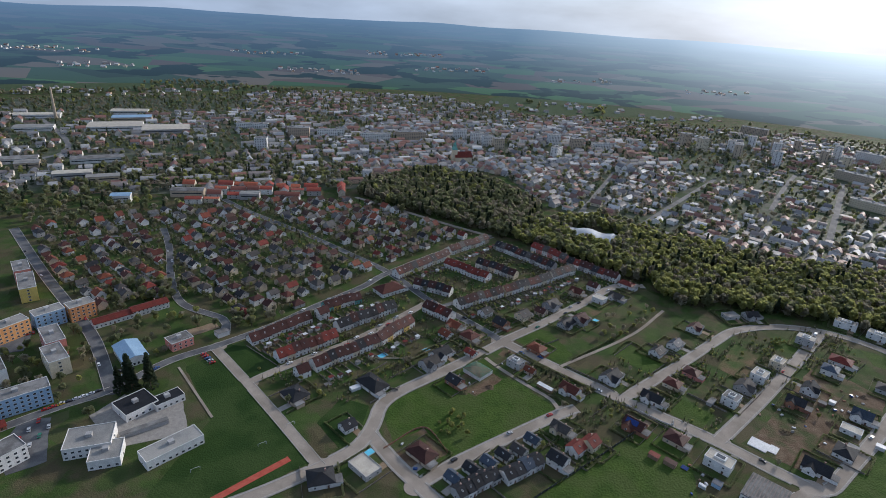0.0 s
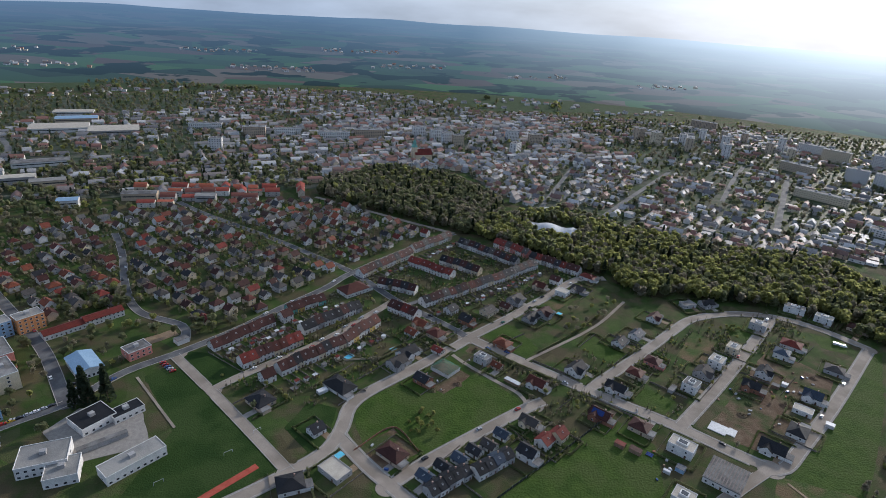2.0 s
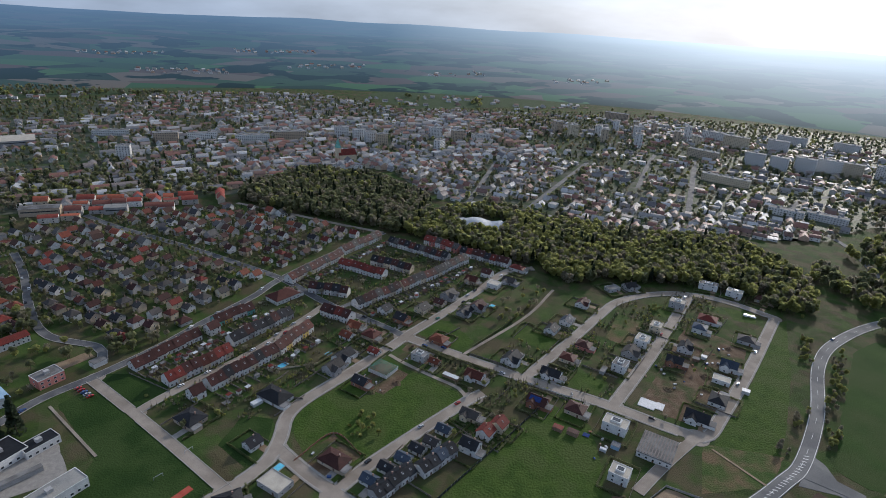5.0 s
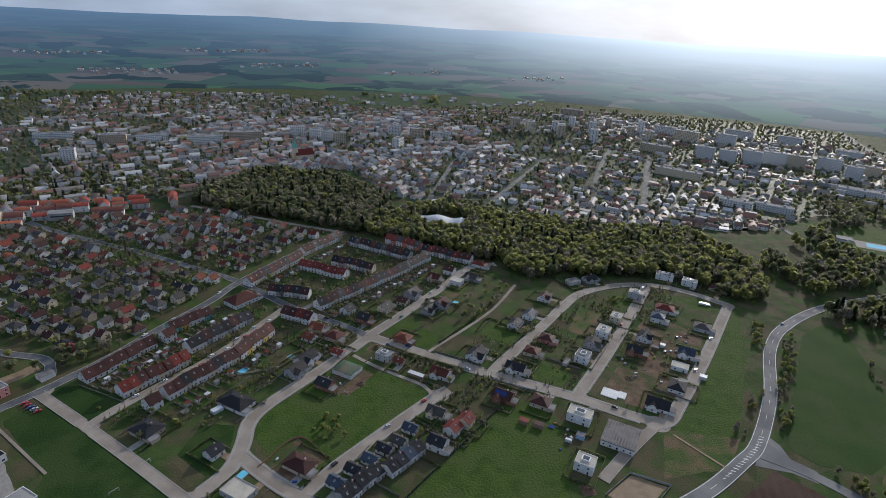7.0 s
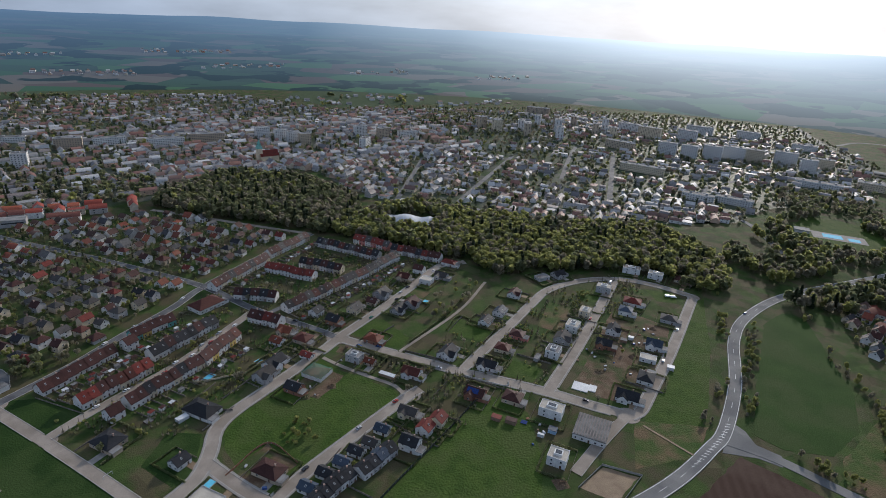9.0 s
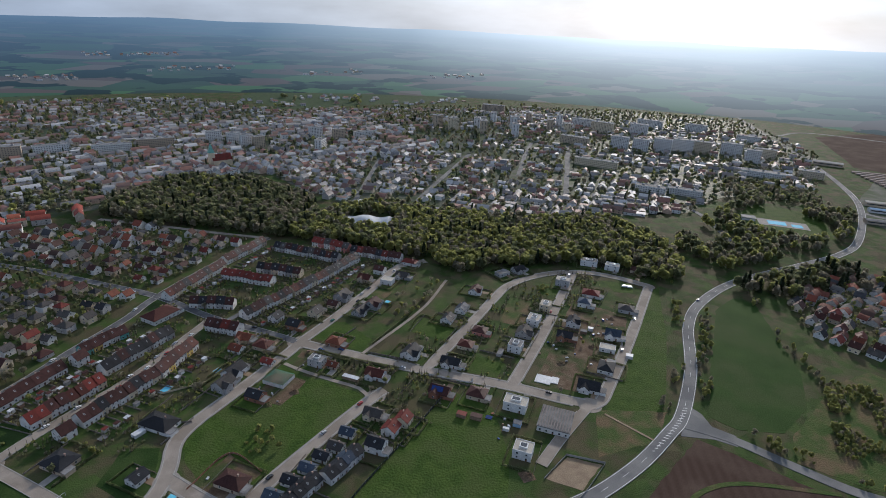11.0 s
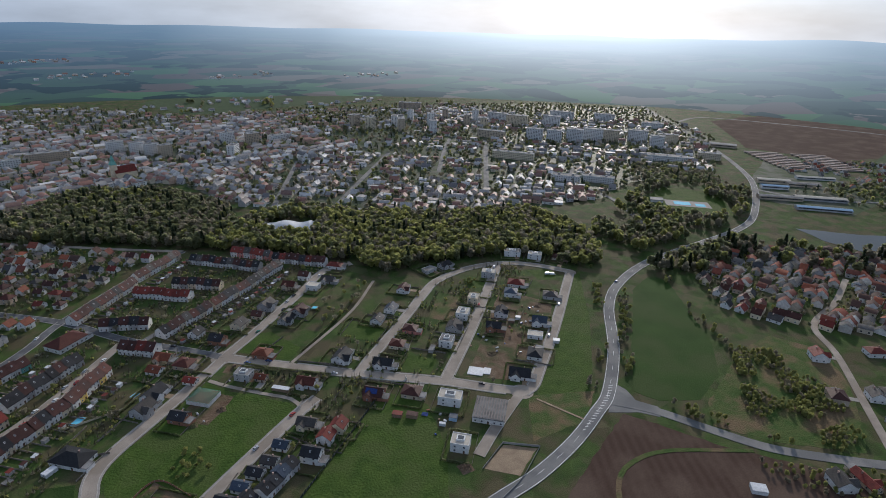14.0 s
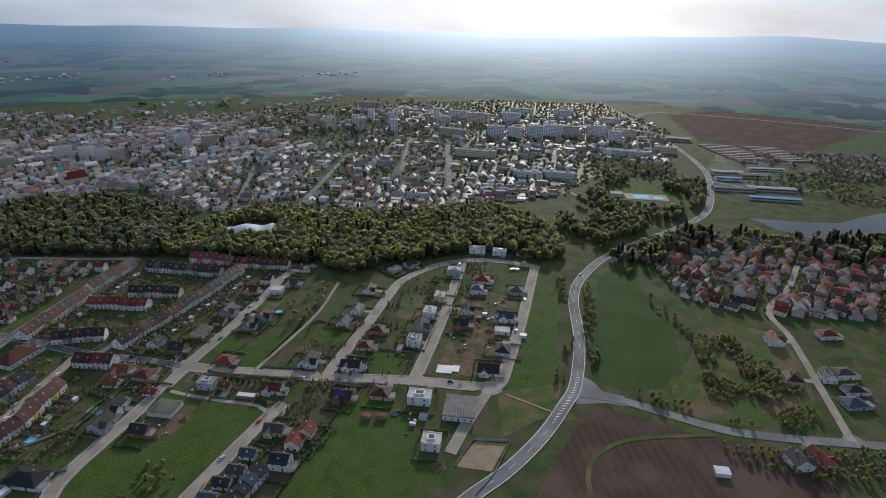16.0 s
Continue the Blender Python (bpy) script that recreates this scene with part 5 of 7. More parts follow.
# ---- tall blocks of the town ----
for row in (
    [(-9, 1140, 15, 26, 13, 7), (24, 1118, 15, 22, 13, 7), (46, 1098, 15, 22, 13, 7), (66, 1080, 15, 20, 13, 7), (-105, 1115, 10, 60, 13, 5), (-170, 1090, 12, 60, 13, 4)],
    [(180, 1155, 20, 24, 14, 7), (222, 1130, 20, 24, 14, 7), (172, 1050, 60, 26, 13, 6), (273, 1140, 20, 40, 13, 4), (468, 1230, 25, 18, 16, 9), (490, 1190, 25, 18, 16, 9)],
    [(545, 1150, 70, 22, 14, 9), (600, 1105, 70, 22, 14, 9), (640, 1190, 70, 20, 14, 9), (760, 1185, 60, 22, 14, 10), (690, 1010, -55, 60, 13, 5), (830, 1110, -50, 50, 14, 8)],
    [(905, 1075, -50, 40, 14, 8), (618, 830, -48, 75, 13, 4), (762, 955, -48, 34, 14, 8), (790, 925, -48, 30, 14, 8), (828, 905, -48, 34, 14, 9), (880, 905, -48, 40, 14, 8)],
    [(905, 880, -48, 34, 14, 8), (958, 855, -48, 40, 14, 8), (950, 795, -48, 26, 14, 8), (1010, 820, -48, 40, 14, 6), (875, 705, -48, 70, 20, 3), (960, 680, -48, 40, 16, 4)],
    [(606, 672, -46, 44, 14, 3), (648, 645, -46, 50, 12, 3), (-343, 950, 10, 20, 16, 7), (-313, 1070, 10, 40, 13, 6), (-260, 1100, 20, 50, 13, 4), (-420, 1120, 10, 60, 14, 3)],
    [(500, 1215, 60, 22, 14, 8), (555, 1205, 60, 22, 14, 8), (628, 1270, 60, 22, 14, 8), (676, 1268, 60, 22, 14, 8), (716, 1255, 60, 22, 14, 8), (720, 1160, 60, 24, 14, 8)],
    [(745, 1125, 60, 22, 14, 7), (830, 1190, -50, 50, 14, 6), (1000, 1150, -50, 60, 14, 6), (1080, 1080, -50, 50, 14, 6), (1120, 960, -50, 50, 14, 4), (700, 1420, -40, 60, 14, 6)],
):
    for x, y, a, w, d, fl in row:
        wc = str(RNG.choice(["white", "cream", "white", "white", "beige", "white"]))
        block(x, y, a, w, d, fl, wc, label=f"{WALL_WORD[wc]} {fl}-storey block of flats in the town", fine=False, group="town flats")
# halls of the factories and workshops
for row in (
    [(-640, 780, 30, 50, 22, 7), (-523, 725, 28, 46, 18, 9), (-479, 722, 28, 40, 16, 8), (-542, 812, 30, 70, 22, 7), (-611, 760, 30, 30, 20, 8), (-645, 1035, 25, 90, 50, 8)],
    [(-553, 1040, 25, 80, 50, 8), (-659, 1115, 25, 70, 30, 8), (-829, 1083, 25, 80, 26, 7), (-412, 648, 20, 22, 14, 9), (-269, 692, 10, 24, 13, 8), (-347, 686, 12, 40, 14, 9)],
    [(911, 522, -40, 50, 12, 6), (936, 488, -40, 50, 14, 5), (830, 460, -40, 60, 12, 5), (835, 400, -42, 70, 10, 4), (880, 430, -40, 70, 12, 5), (1000, 505, -38, 60, 10, 4)],
    [(880, 500, -40, 40, 10, 5), (1090, 745, -50, 50, 20, 6), (-760, 980, 25, 60, 30, 7), (-700, 1180, 20, 70, 30, 7)],
):
    for x, y, a, w, d, h in row:
        ob = base("industrial_hall", x, y, 0, a, "low industrial hall with a pale sheet roof", "hall", "halls")
        TAKEN.append((x, y, max(w, d) * 0.5))
        part("wall", gable_wall(w, d, h, 1.2).mesh("wall", WALL[str(RNG.choice(["white", "grey", "beige"]))]), ob)
        part("roof", gable_roof(w, d, h, 1.2, 0.4, 0.25).mesh("roof", [WEATHERED, FLAT, METAL_BLUE, PALE_FLAT][int(RNG.integers(4))]), ob)
        g = Geo()
        for s in (1, -1):
            g.box(-w / 2 + 2, s * d / 2 - 0.05, h * 0.5, w / 2 - 2, s * d / 2 + 0.05, h * 0.5 + 1.4)
        part("window_band", g.mesh("window_band", GLASS), ob)
GARAGE_ROOF = mat("rusty garage roof", (0.20, 0.15, 0.13), (0.26, 0.22, 0.20), 0.1, 1.0, bump=0.05)
for k in range(9):
    for s in (-1, 1):
        x, y = 1085 + 7 * k + s * 34, 540 + 13 * k - s * 27
        g = Geo()
        g.box(-32, -2.8, -0.1, 32, 2.8, 2.5, 0)
        g.box(-32.3, -3.1, 2.5, 32.3, 3.1, 2.7, 1)
        for i in range(20):
            g.box(-31 + 3.1 * i, -2.9, 0, -28.6 + 3.1 * i, -2.8, 2.1, 1)
        ob = new("garage_block", g.mesh("garage_block", WALL["beige"], GARAGE_ROOF))
        ob.matrix_basis = pose(x, y, 0, 0, 0, -38)
        TAKEN.append((x, y, 14))
        tagged(ob, "long low garage building with a rusty roof", "garage", "garage buildings")
# church with a green copper roof, chimney stack, town pool
church = base("church", 0, 960, 0, 20, "church with a green copper tower and red nave roof", "church")
TAKEN.append((0, 960, 22))
part("nave", gable_wall(30, 14, 10, 8).mesh("nave", WALL["cream"]), church)
part("roof", gable_roof(30, 14, 10, 8).mesh("roof", ROOF["red"]), church)
g = Geo()
g.box(-19, -4, 0, -11, 4, 22)
part("tower", g.mesh("tower", WALL["cream"]), church)
g = Geo()
g.box(-19.5, -4.5, 22, -10.5, 4.5, 27, 0, 2.0)
g.box(-17.2, -2.2, 27, -12.8, 2.2, 30)
g.box(-17.2, -2.2, 30, -12.8, 2.2, 36, 0, 2.1)
part("spire", g.mesh("spire", mat("green copper", (0.16, 0.34, 0.29), (0.20, 0.40, 0.34), 0.3, 2.0, bump=0.1)), church)
stack = Geo()
ring = [(math.cos(2 * math.pi * k / 14), math.sin(2 * math.pi * k / 14)) for k in range(14)]
for k in range(14):
    (ax, ay), (bx, by) = ring[k], ring[(k + 1) % 14]
    stack.face([(3 * ax, 3 * ay, 0), (3 * bx, 3 * by, 0), (1.7 * bx, 1.7 * by, 60), (1.7 * ax, 1.7 * ay, 60)], 0)
stack.face([(1.7 * x, 1.7 * y, 60) for x, y in ring], 0)
ob = new("factory_chimney", stack.mesh("factory_chimney", WALL["beige"]))
ob.matrix_basis = pose(-790, 1080, 0)
tagged(ob, "tall tapering factory chimney", "chimney")
bath = base("open_air_pool", 680, 505, 0, -40, "open-air swimming pool with bright blue basins", "pool")
TAKEN.append((680, 505, 45))
for n, (x0, y0, x1, y1, m, z) in {"terrace": (-26, -13, 34, 15, PAVING, 0.25), "basin": (-14, -6, 8, 9, POOL, 0.4), "small_basin": (14, -8, 27, 4, POOL, 0.4), "bath_house": (-46, -4, -30, 8, WALL["white"], 4.0), "bath_house_roof": (-47, -5, -29, 9, WEATHERED, 4.3)}.items():
    g = Geo()
    g.box(x0, y0, -0.1 if n != "bath_house_roof" else 4.0, x1, y1, z)
    part(n, g.mesh(n, m), bath)

# ---- joined town houses ----
ROOF_TOWN = palette("town roofs", [(0.18, 0.09, 0.07), (0.24, 0.23, 0.22), (0.14, 0.085, 0.07), (0.20, 0.10, 0.075), (0.17, 0.165, 0.165), (0.32, 0.31, 0.30), (0.12, 0.115, 0.12), (0.20, 0.17, 0.155), (0.44, 0.43, 0.42)], 0.66, 0.3)
ROOF_RED = palette("red town roofs", [(0.26, 0.06, 0.04), (0.20, 0.05, 0.035), (0.30, 0.09, 0.05), (0.15, 0.06, 0.045)], 0.75, 0.15)
ROOF_GARDEN = palette("garden house roofs", [(0.07, 0.04, 0.032), (0.10, 0.095, 0.09), (0.055, 0.034, 0.028), (0.16, 0.05, 0.032), (0.12, 0.045, 0.032), (0.05, 0.05, 0.054), (0.075, 0.045, 0.036), (0.20, 0.065, 0.036)], 0.8, 0.12)
WALL_GARDEN = palette("garden house walls", [(0.62, 0.60, 0.57), (0.40, 0.38, 0.35), (0.68, 0.67, 0.65), (0.46, 0.40, 0.31), (0.34, 0.325, 0.31), (0.56, 0.54, 0.50)])
WALL_TOWN = palette("town walls", [(0.66, 0.64, 0.60), (0.55, 0.48, 0.36), (0.45, 0.43, 0.41), (0.70, 0.69, 0.66), (0.50, 0.36, 0.26), (0.58, 0.55, 0.50)])


def town(name, centre, ang, size, gap, keep, label, storeys=(3.0, 5.5), big=(9, 16), edge=None, places=None, roof_m=None):
    """Many small houses on a loose grid, joined; each wall and roof an island of its own."""
    VW, FW, VR, FR, VG, FG = [], [], [], [], [], []
    ca, sa = math.cos(radians(ang)), math.sin(radians(ang))
    nx, ny = int(size[0] / gap[0]), int(size[1] / gap[1])
    spots = list(places or [])
    for i in range(0 if places else nx):
        for j in range(ny):
            lx, ly = (i + 0.5) * gap[0] - size[0] / 2 + RNG.uniform(-0.25, 0.25) * gap[0], (j + 0.5) * gap[1] - size[1] / 2 + RNG.uniform(-0.2, 0.2) * gap[1]
            x, y = centre[0] + ca * lx - sa * ly, centre[1] + sa * lx + ca * ly
            dens = keep * (0.75 + 0.9 * noise.noise(Vector((x, y, 3)) * 0.006))
            if RNG.random() > dens or not free(x, y, 7) or any(inside((x, y), w) for w in WOODS) or (edge and not inside((x, y), edge)):
                continue
            spots.append((x, y, ang))
    for x, y, ang in spots:
        w, d, h = RNG.uniform(*big) / 2, RNG.uniform(8, 11) / 2, RNG.uniform(*storeys)
        a = radians(ang + (90 if RNG.random() < 0.4 else 0) + RNG.uniform(-6, 6))
        c, s = math.cos(a), math.sin(a)
        rh = d * RNG.uniform(0.5, 0.95) if RNG.random() < 0.85 else 0.25

        z0 = hill(x, y) if math.hypot(x, y) > 1740 else 0.0

        def at(px, py, pz):
            return (x + c * px - s * py, y + s * px + c * py, pz + z0)
        k = len(VW)
        VW += [at(-w, -d, 0), at(w, -d, 0), at(w, d, 0), at(-w, d, 0), at(-w, -d, h), at(w, -d, h), at(w, d, h), at(-w, d, h), at(-w, 0, h + rh), at(w, 0, h + rh)]
        FW += [(k, k + 1, k + 5, k + 4), (k + 2, k + 3, k + 7, k + 6), (k + 1, k + 2, k + 6, k + 5), (k + 3, k, k + 4, k + 7), (k + 5, k + 6, k + 9, k + 9), (k + 7, k + 4, k + 8, k + 8)]
        k = len(VR)
        o = 0.4
        z = h - rh / d * o
        VR += [at(-w - o, -d - o, z), at(w + o, -d - o, z), at(w + o, 0, h + rh + 0.1), at(-w - o, 0, h + rh + 0.1), at(w + o, d + o, z), at(-w - o, d + o, z)]
        FR += [(k, k + 1, k + 2, k + 3), (k + 3, k + 2, k + 4, k + 5)]
        for f in range(2 if h > 4.6 else 1):
            for q in (-0.5, 0.5):
                for py in (-d - 0.05, d + 0.05):
                    k = len(VG)
                    z = 1.0 + 2.8 * f
                    VG += [at(q * w - 0.7, py, z), at(q * w + 0.7, py, z), at(q * w + 0.7, py, z + 1.4), at(q * w - 0.7, py, z + 1.4)]
                    FG.append((k, k + 1, k + 2, k + 3))
    if not VW:
        return
    ob = base(name, centre[0], centre[1], 0, 0, label, "houses", kind="stuff")
    back = Matrix.Translation((-centre[0], -centre[1], 0))
    tri = [f for f in FW if f[2] == f[3]]
    quad = [f for f in FW if f[2] != f[3]]
    me = bpy.data.meshes.new("walls")
    me.from_pydata(VW, [], quad + [f[:3] for f in tri])
    me.materials.append(WALL_GARDEN if roof_m else WALL_TOWN)
    tagged(part("walls", me, ob, back), kind="stuff")
    tagged(part("roofs", raw("roofs", VR, FR, roof_m or ROOF_TOWN), ob, back), kind="stuff")
    tagged(part("windows", raw("windows", VG, FG, GLASS), ob, back), kind="stuff")


WOODS = [
    [(-142, 722), (-138, 790), (-60, 880), (40, 850), (110, 745), (105, 668), (60, 612), (-78, 680)],
    [(105, 668), (140, 700), (215, 690), (260, 640), (340, 600), (452, 575), (470, 470), (425, 400), (395, 400), (372, 430), (325, 465), (250, 475), (212, 470), (180, 520), (120, 575), (60, 610)],
    [(470, 470), (500, 500), (603, 545), (725, 600), (830, 500), (690, 425), (565, 405), (480, 400)],
    [(450, 372), (600, 380), (690, 300), (790, 240), (700, 190), (640, 262), (560, 335), (480, 335)],
]
town("garden_houses", (0, 0), 0, (0, 0), (10, 10), 1, "small houses among gardens and orchards", places=REST, big=(6.5, 11), roof_m=ROOF_GARDEN)
town("town_houses", (300, 780), -40, (760, 420), (15.5, 17), 1.1, "dense small houses with gardens in the town", edge=TOWN_EDGE)
town("old_town", (80, 1120), 18, (620, 420), (19, 20), 0.9, "crowded old town houses with mixed roofs", (5, 9), (11, 20), TOWN_EDGE)
town("west_town", (-420, 1000), 25, (900, 620), (22, 24), 0.95, "town houses among trees and workshops", (3, 7), (10, 22), TOWN_EDGE)
town("north_town", (-120, 1560), 10, (900, 520), (22, 25), 1.0, "rows of houses climbing the far slope", (3, 6), (9, 18), TOWN_EDGE)
town("east_town", (850, 980), -45, (640, 520), (21, 23), 0.95, "town houses between blocks of flats", (3, 7), (9, 18), TOWN_EDGE)
town("hill_town", (500, 1330), 0, (800, 300), (22, 26), 0.9, "scattered houses at the far side of the town", (3, 6), (9, 18), TOWN_EDGE)
town("allotments", (1130, 470), -35, (300, 200), (13, 15), 0.8, "allotment huts near the lake", (2.2, 3.0), (4, 7), roof_m=ROOF_GARDEN)
town("red_roofs", (-230, 690), 10, (260, 120), (20, 20), 1.2, "red-roofed town houses beyond the gardens", (5, 8), (11, 20), roof_m=ROOF_RED, edge=[(-420, 640), (-330, 650), (-150, 725), (-150, 800), (-420, 760)])
for hx, hy, hw, hh in ((-520, 2080, 300, 120), (-60, 2350, 340, 120), (420, 2250, 260, 110), (-1150, 1850, 300, 120), (-1500, 2100, 320, 140), (-300, 2800, 360, 140), (900, 2150, 300, 120), (-850, 2500, 320, 120), (250, 1650, 420, 160), (1250, 1250, 260, 120), (-900, 1420, 360, 140), (-700, 1560, 260, 120), (600, 1620, 320, 100)):
    town("hamlet", (hx, hy), 15, (hw, hh), (24, 26), 0.5, "far hamlet of small houses between fields", (3, 5), (9, 15))

# ---- trees ----


def crown(seed, n, wide, high, low, leaf, conifer=False):
    """Corners of many small leaf tufts, with the outline uneven and gaps between the boughs."""
    r = np.random.default_rng(seed)
    if conifer:
        t = r.random(n) ** 0.8
        rad = wide * (1 - t) * (0.55 + 0.45 * r.random(n)) + 0.1
        a = r.random(n) * 2 * math.pi
        c = np.stack([rad * np.cos(a), rad * np.sin(a), low + t * (high - low)], 1)
    else:
        k = 7
        a = r.random(k) * 2 * math.pi
        hub = np.stack([np.cos(a) * wide * 0.55 * r.random(k) ** 0.5, np.sin(a) * wide * 0.55 * r.random(k) ** 0.5, low + (high - low) * (0.3 + 0.5 * r.random(k))], 1)
        size = wide * (0.38 + 0.22 * r.random(k))
        pick = r.integers(0, k, n)
        d = r.normal(size=(n, 3))
        d /= np.linalg.norm(d, axis=1, keepdims=True)
        c = hub[pick] + d * (size[pick] * (0.7 + 0.35 * r.random(n)))[:, None] * [1, 1, 0.85 * (high - low) / (2 * wide)]
    up = r.normal(size=(n, 3)) * 0.55 + [0, 0, 0.8]
    x = np.cross(up, r.normal(size=(n, 3)))
    x /= np.linalg.norm(x, axis=1, keepdims=True)
    y = np.cross(x, up)
    y /= np.linalg.norm(y, axis=1, keepdims=True)
    s = leaf * (0.6 + 0.8 * r.random(n))[:, None]
    return np.stack([c - x * s - y * s, c + x * s - y * s * 0.7, c + x * s * 0.9 + y * s, c - x * s * 0.8 + y * s * 0.9], 1).reshape(-1, 3)


def quads(V):
    return np.arange(len(V)).reshape(-1, 4)


def trunk_geo(h, r, lean=0.0, limbs=4):
    g = Geo()

    def limb(a, b, ra, rb, n=6):
        way = (b - a).normalized()
        s = way.orthogonal().normalized()
        t = way.cross(s)
        pts = [a + (s * math.cos(2 * math.pi * k / n) + t * math.sin(2 * math.pi * k / n)) * ra for k in range(n)] + [b + (s * math.cos(2 * math.pi * k / n) + t * math.sin(2 * math.pi * k / n)) * rb for k in range(n)]
        g.solid(pts, [(k, (k + 1) % n, n + (k + 1) % n, n + k) for k in range(n)])
    limb(Vector((0, 0, -0.2)), Vector((lean, 0, h)), r, r * 0.45)
    for k in range(limbs):
        a = 2 * math.pi * k / limbs + 0.5
        z = h * (0.55 + 0.1 * k)
        limb(Vector((lean * z / h, 0, z)), Vector((lean + math.cos(a) * h * 0.4, math.sin(a) * h * 0.4, z + h * 0.45)), r * 0.45, r * 0.12, 5)
    return g


SORTS = {}
for key, n, wide, high, low, leaf, m, cone, tr, label in (
        ("spring", 240, 2.6, 7.0, 1.8, 0.42, LEAF_SPRING, False, 0.16, "leafy young tree in fresh spring green"),
        ("broad", 320, 3.6, 9.0, 2.2, 0.5, LEAF_DARK, False, 0.22, "broad dark-leaved tree beside buildings"),
        ("bare", 200, 3.0, 8.0, 2.0, 0.36, LEAF_BARE, False, 0.18, "brownish tree just coming into bud"),
        ("blossom", 220, 2.4, 5.0, 1.2, 0.34, LEAF_BLOSSOM, False, 0.12, "small fruit tree in pale blossom"),
        ("spruce", 320, 2.6, 13.0, 0.8, 0.5, NEEDLES, True, 0.22, "tall dark spruce with drooping boughs"),
        ("shrub", 130, 1.6, 2.6, 0.2, 0.34, LEAF_SPRING, False, 0.06, "rounded green garden shrub"),
        ("thuja", 110, 0.8, 3.2, 0.1, 0.3, NEEDLES, True, 0.06, "slim dark green conifer shrub")):
    SORTS[key] = [(raw("crown", V, quads(V), m), trunk_geo(low + (high - low) * 0.45, tr).mesh("trunk", BARK), label) for V in (crown(s, n, wide, high, low, leaf, cone) for s in (3, 8, 21))]
TREES = [0]


def tree(x, y, sort, scale=1.0, group="garden trees"):
    me, tr, label = SORTS[sort][int(RNG.integers(3))]
    ob = base("shrub" if sort in ("shrub", "thuja") else "tree", x, y, 0, RNG.uniform(0, 360), label, "shrub" if sort in ("shrub", "thuja") else "tree", group)
    s = scale * RNG.uniform(0.8, 1.2)
    ob.scale = (s, s, s * RNG.uniform(0.9, 1.1))
    part("trunk", tr, ob)
    part("crown", me, ob)
    TREES[0] += 1


for x, y in ((-205, 299), (-196, 306), (-208, 292), (-201, 295), (-192, 300)):
    tree(x, y, "spruce", 1.75, "school spruces")
for x, y, s in ((-101, 297, 0.8), (-213, 268, 1.2), (-245, 345, 1.0), (-275, 300, 0.9), (-270, 330, 1.0), (-252, 300, 1.0)):
    tree(x, y, "broad", s)
for k in range(16):
    tree(6 + RNG.uniform(-9, 9), 290 + RNG.uniform(-12, 12), "shrub" if k % 3 else "spring", 0.8, "bushes in the meadow")
for k in range(9):
    tree(62 + k * 3.2, 350 - k * 2.6 + 8, "thuja", 1.0, "hedge conifers")
for k in range(10):
    tree(RNG.uniform(244, 272), RNG.uniform(404, 425), "spring", 0.6, "trees beside the loop street")
for k in range(9):
    tree(RNG.uniform(262, 278), RNG.uniform(412, 424), "spring", 0.5, "trees beside the loop street")


LAWNS = [[(186, 291), (236, 338), (284, 388), (316, 352), (252, 282), (224, 266)], [(218, 362), (205, 376), (234, 414), (250, 400)], [(120, 440), (150, 468), (140, 480), (112, 462)], [(265, 410), (285, 402), (292, 428), (270, 430)], [(50, 396), (66, 382), (84, 367), (96, 380), (82, 412), (70, 416)], [(126, 384), (150, 361), (165, 376), (145, 402)], [(167, 304), (180, 318), (163, 334), (148, 318)], [(-164, 358), (-172, 352), (-134, 317), (-118, 331), (-122, 343), (-145, 356)],
         [(-37, 296), (-30, 311), (2, 341), (26, 364), (36, 350), (58, 329), (70, 318), (72, 310), (40, 284), (5, 257), (-12, 243), (-25, 258), (-34, 280)]]


def scatter(poly, n, sorts, scale, gap, group):
    xs, ys = [p[0] for p in poly], [p[1] for p in poly]
    done = 0
    for _ in range(n * 6):
        x, y = RNG.uniform(min(xs), max(xs)), RNG.uniform(min(ys), max(ys))
        if done < n and inside((x, y), poly) and free(x, y, gap):
            tree(x, y, str(RNG.choice(sorts)), scale, group)
            done += 1


GARDENS = [(-140, 320), (-60, 300), (40, 400), (120, 470), (180, 520), (110, 560), (40, 590), (-60, 480), (-130, 390)]
scatter(GARDENS, 90, ["shrub", "shrub", "spring", "bare", "blossom"], 0.75, 1.2, "garden trees")
scatter([(90, 330), (200, 270), (330, 400), (340, 460), (240, 430), (130, 380)], 45, ["shrub", "shrub", "spring", "bare"], 0.6, 1.2, "estate garden trees")
scatter([(20, 240), (120, 300), (130, 340), (60, 350), (70, 300)], 26, ["shrub", "thuja", "spring", "bare"], 0.6, 1.0, "estate garden trees")
scatter([(-300, 300), (-215, 300), (-200, 350), (-260, 420), (-330, 420)], 40, ["broad", "bare", "spring"], 0.9, 2.0, "trees between the flats")
scatter([(-230, 385), (-180, 372), (-130, 400), (-160, 415), (-200, 405)], 26, ["spring", "broad", "bare"], 1.0, 1.5, "trees by the playground")
scatter([(-290, 408), (-245, 405), (-222, 424), (-250, 452), (-300, 428)], 40, ["broad", "broad", "bare", "spring"], 1.1, 1.0, "trees behind the kindergarten")
scatter([(-330, 300), (-300, 250), (-236, 282), (-262, 330), (-300, 360)], 26, ["broad", "bare", "spring"], 0.9, 1.0, "trees between the flats")
scatter([(130, 400), (190, 460), (170, 480), (110, 420)], 22, ["spring", "shrub", "bare"], 0.9, 1.0, "trees along the footpath")


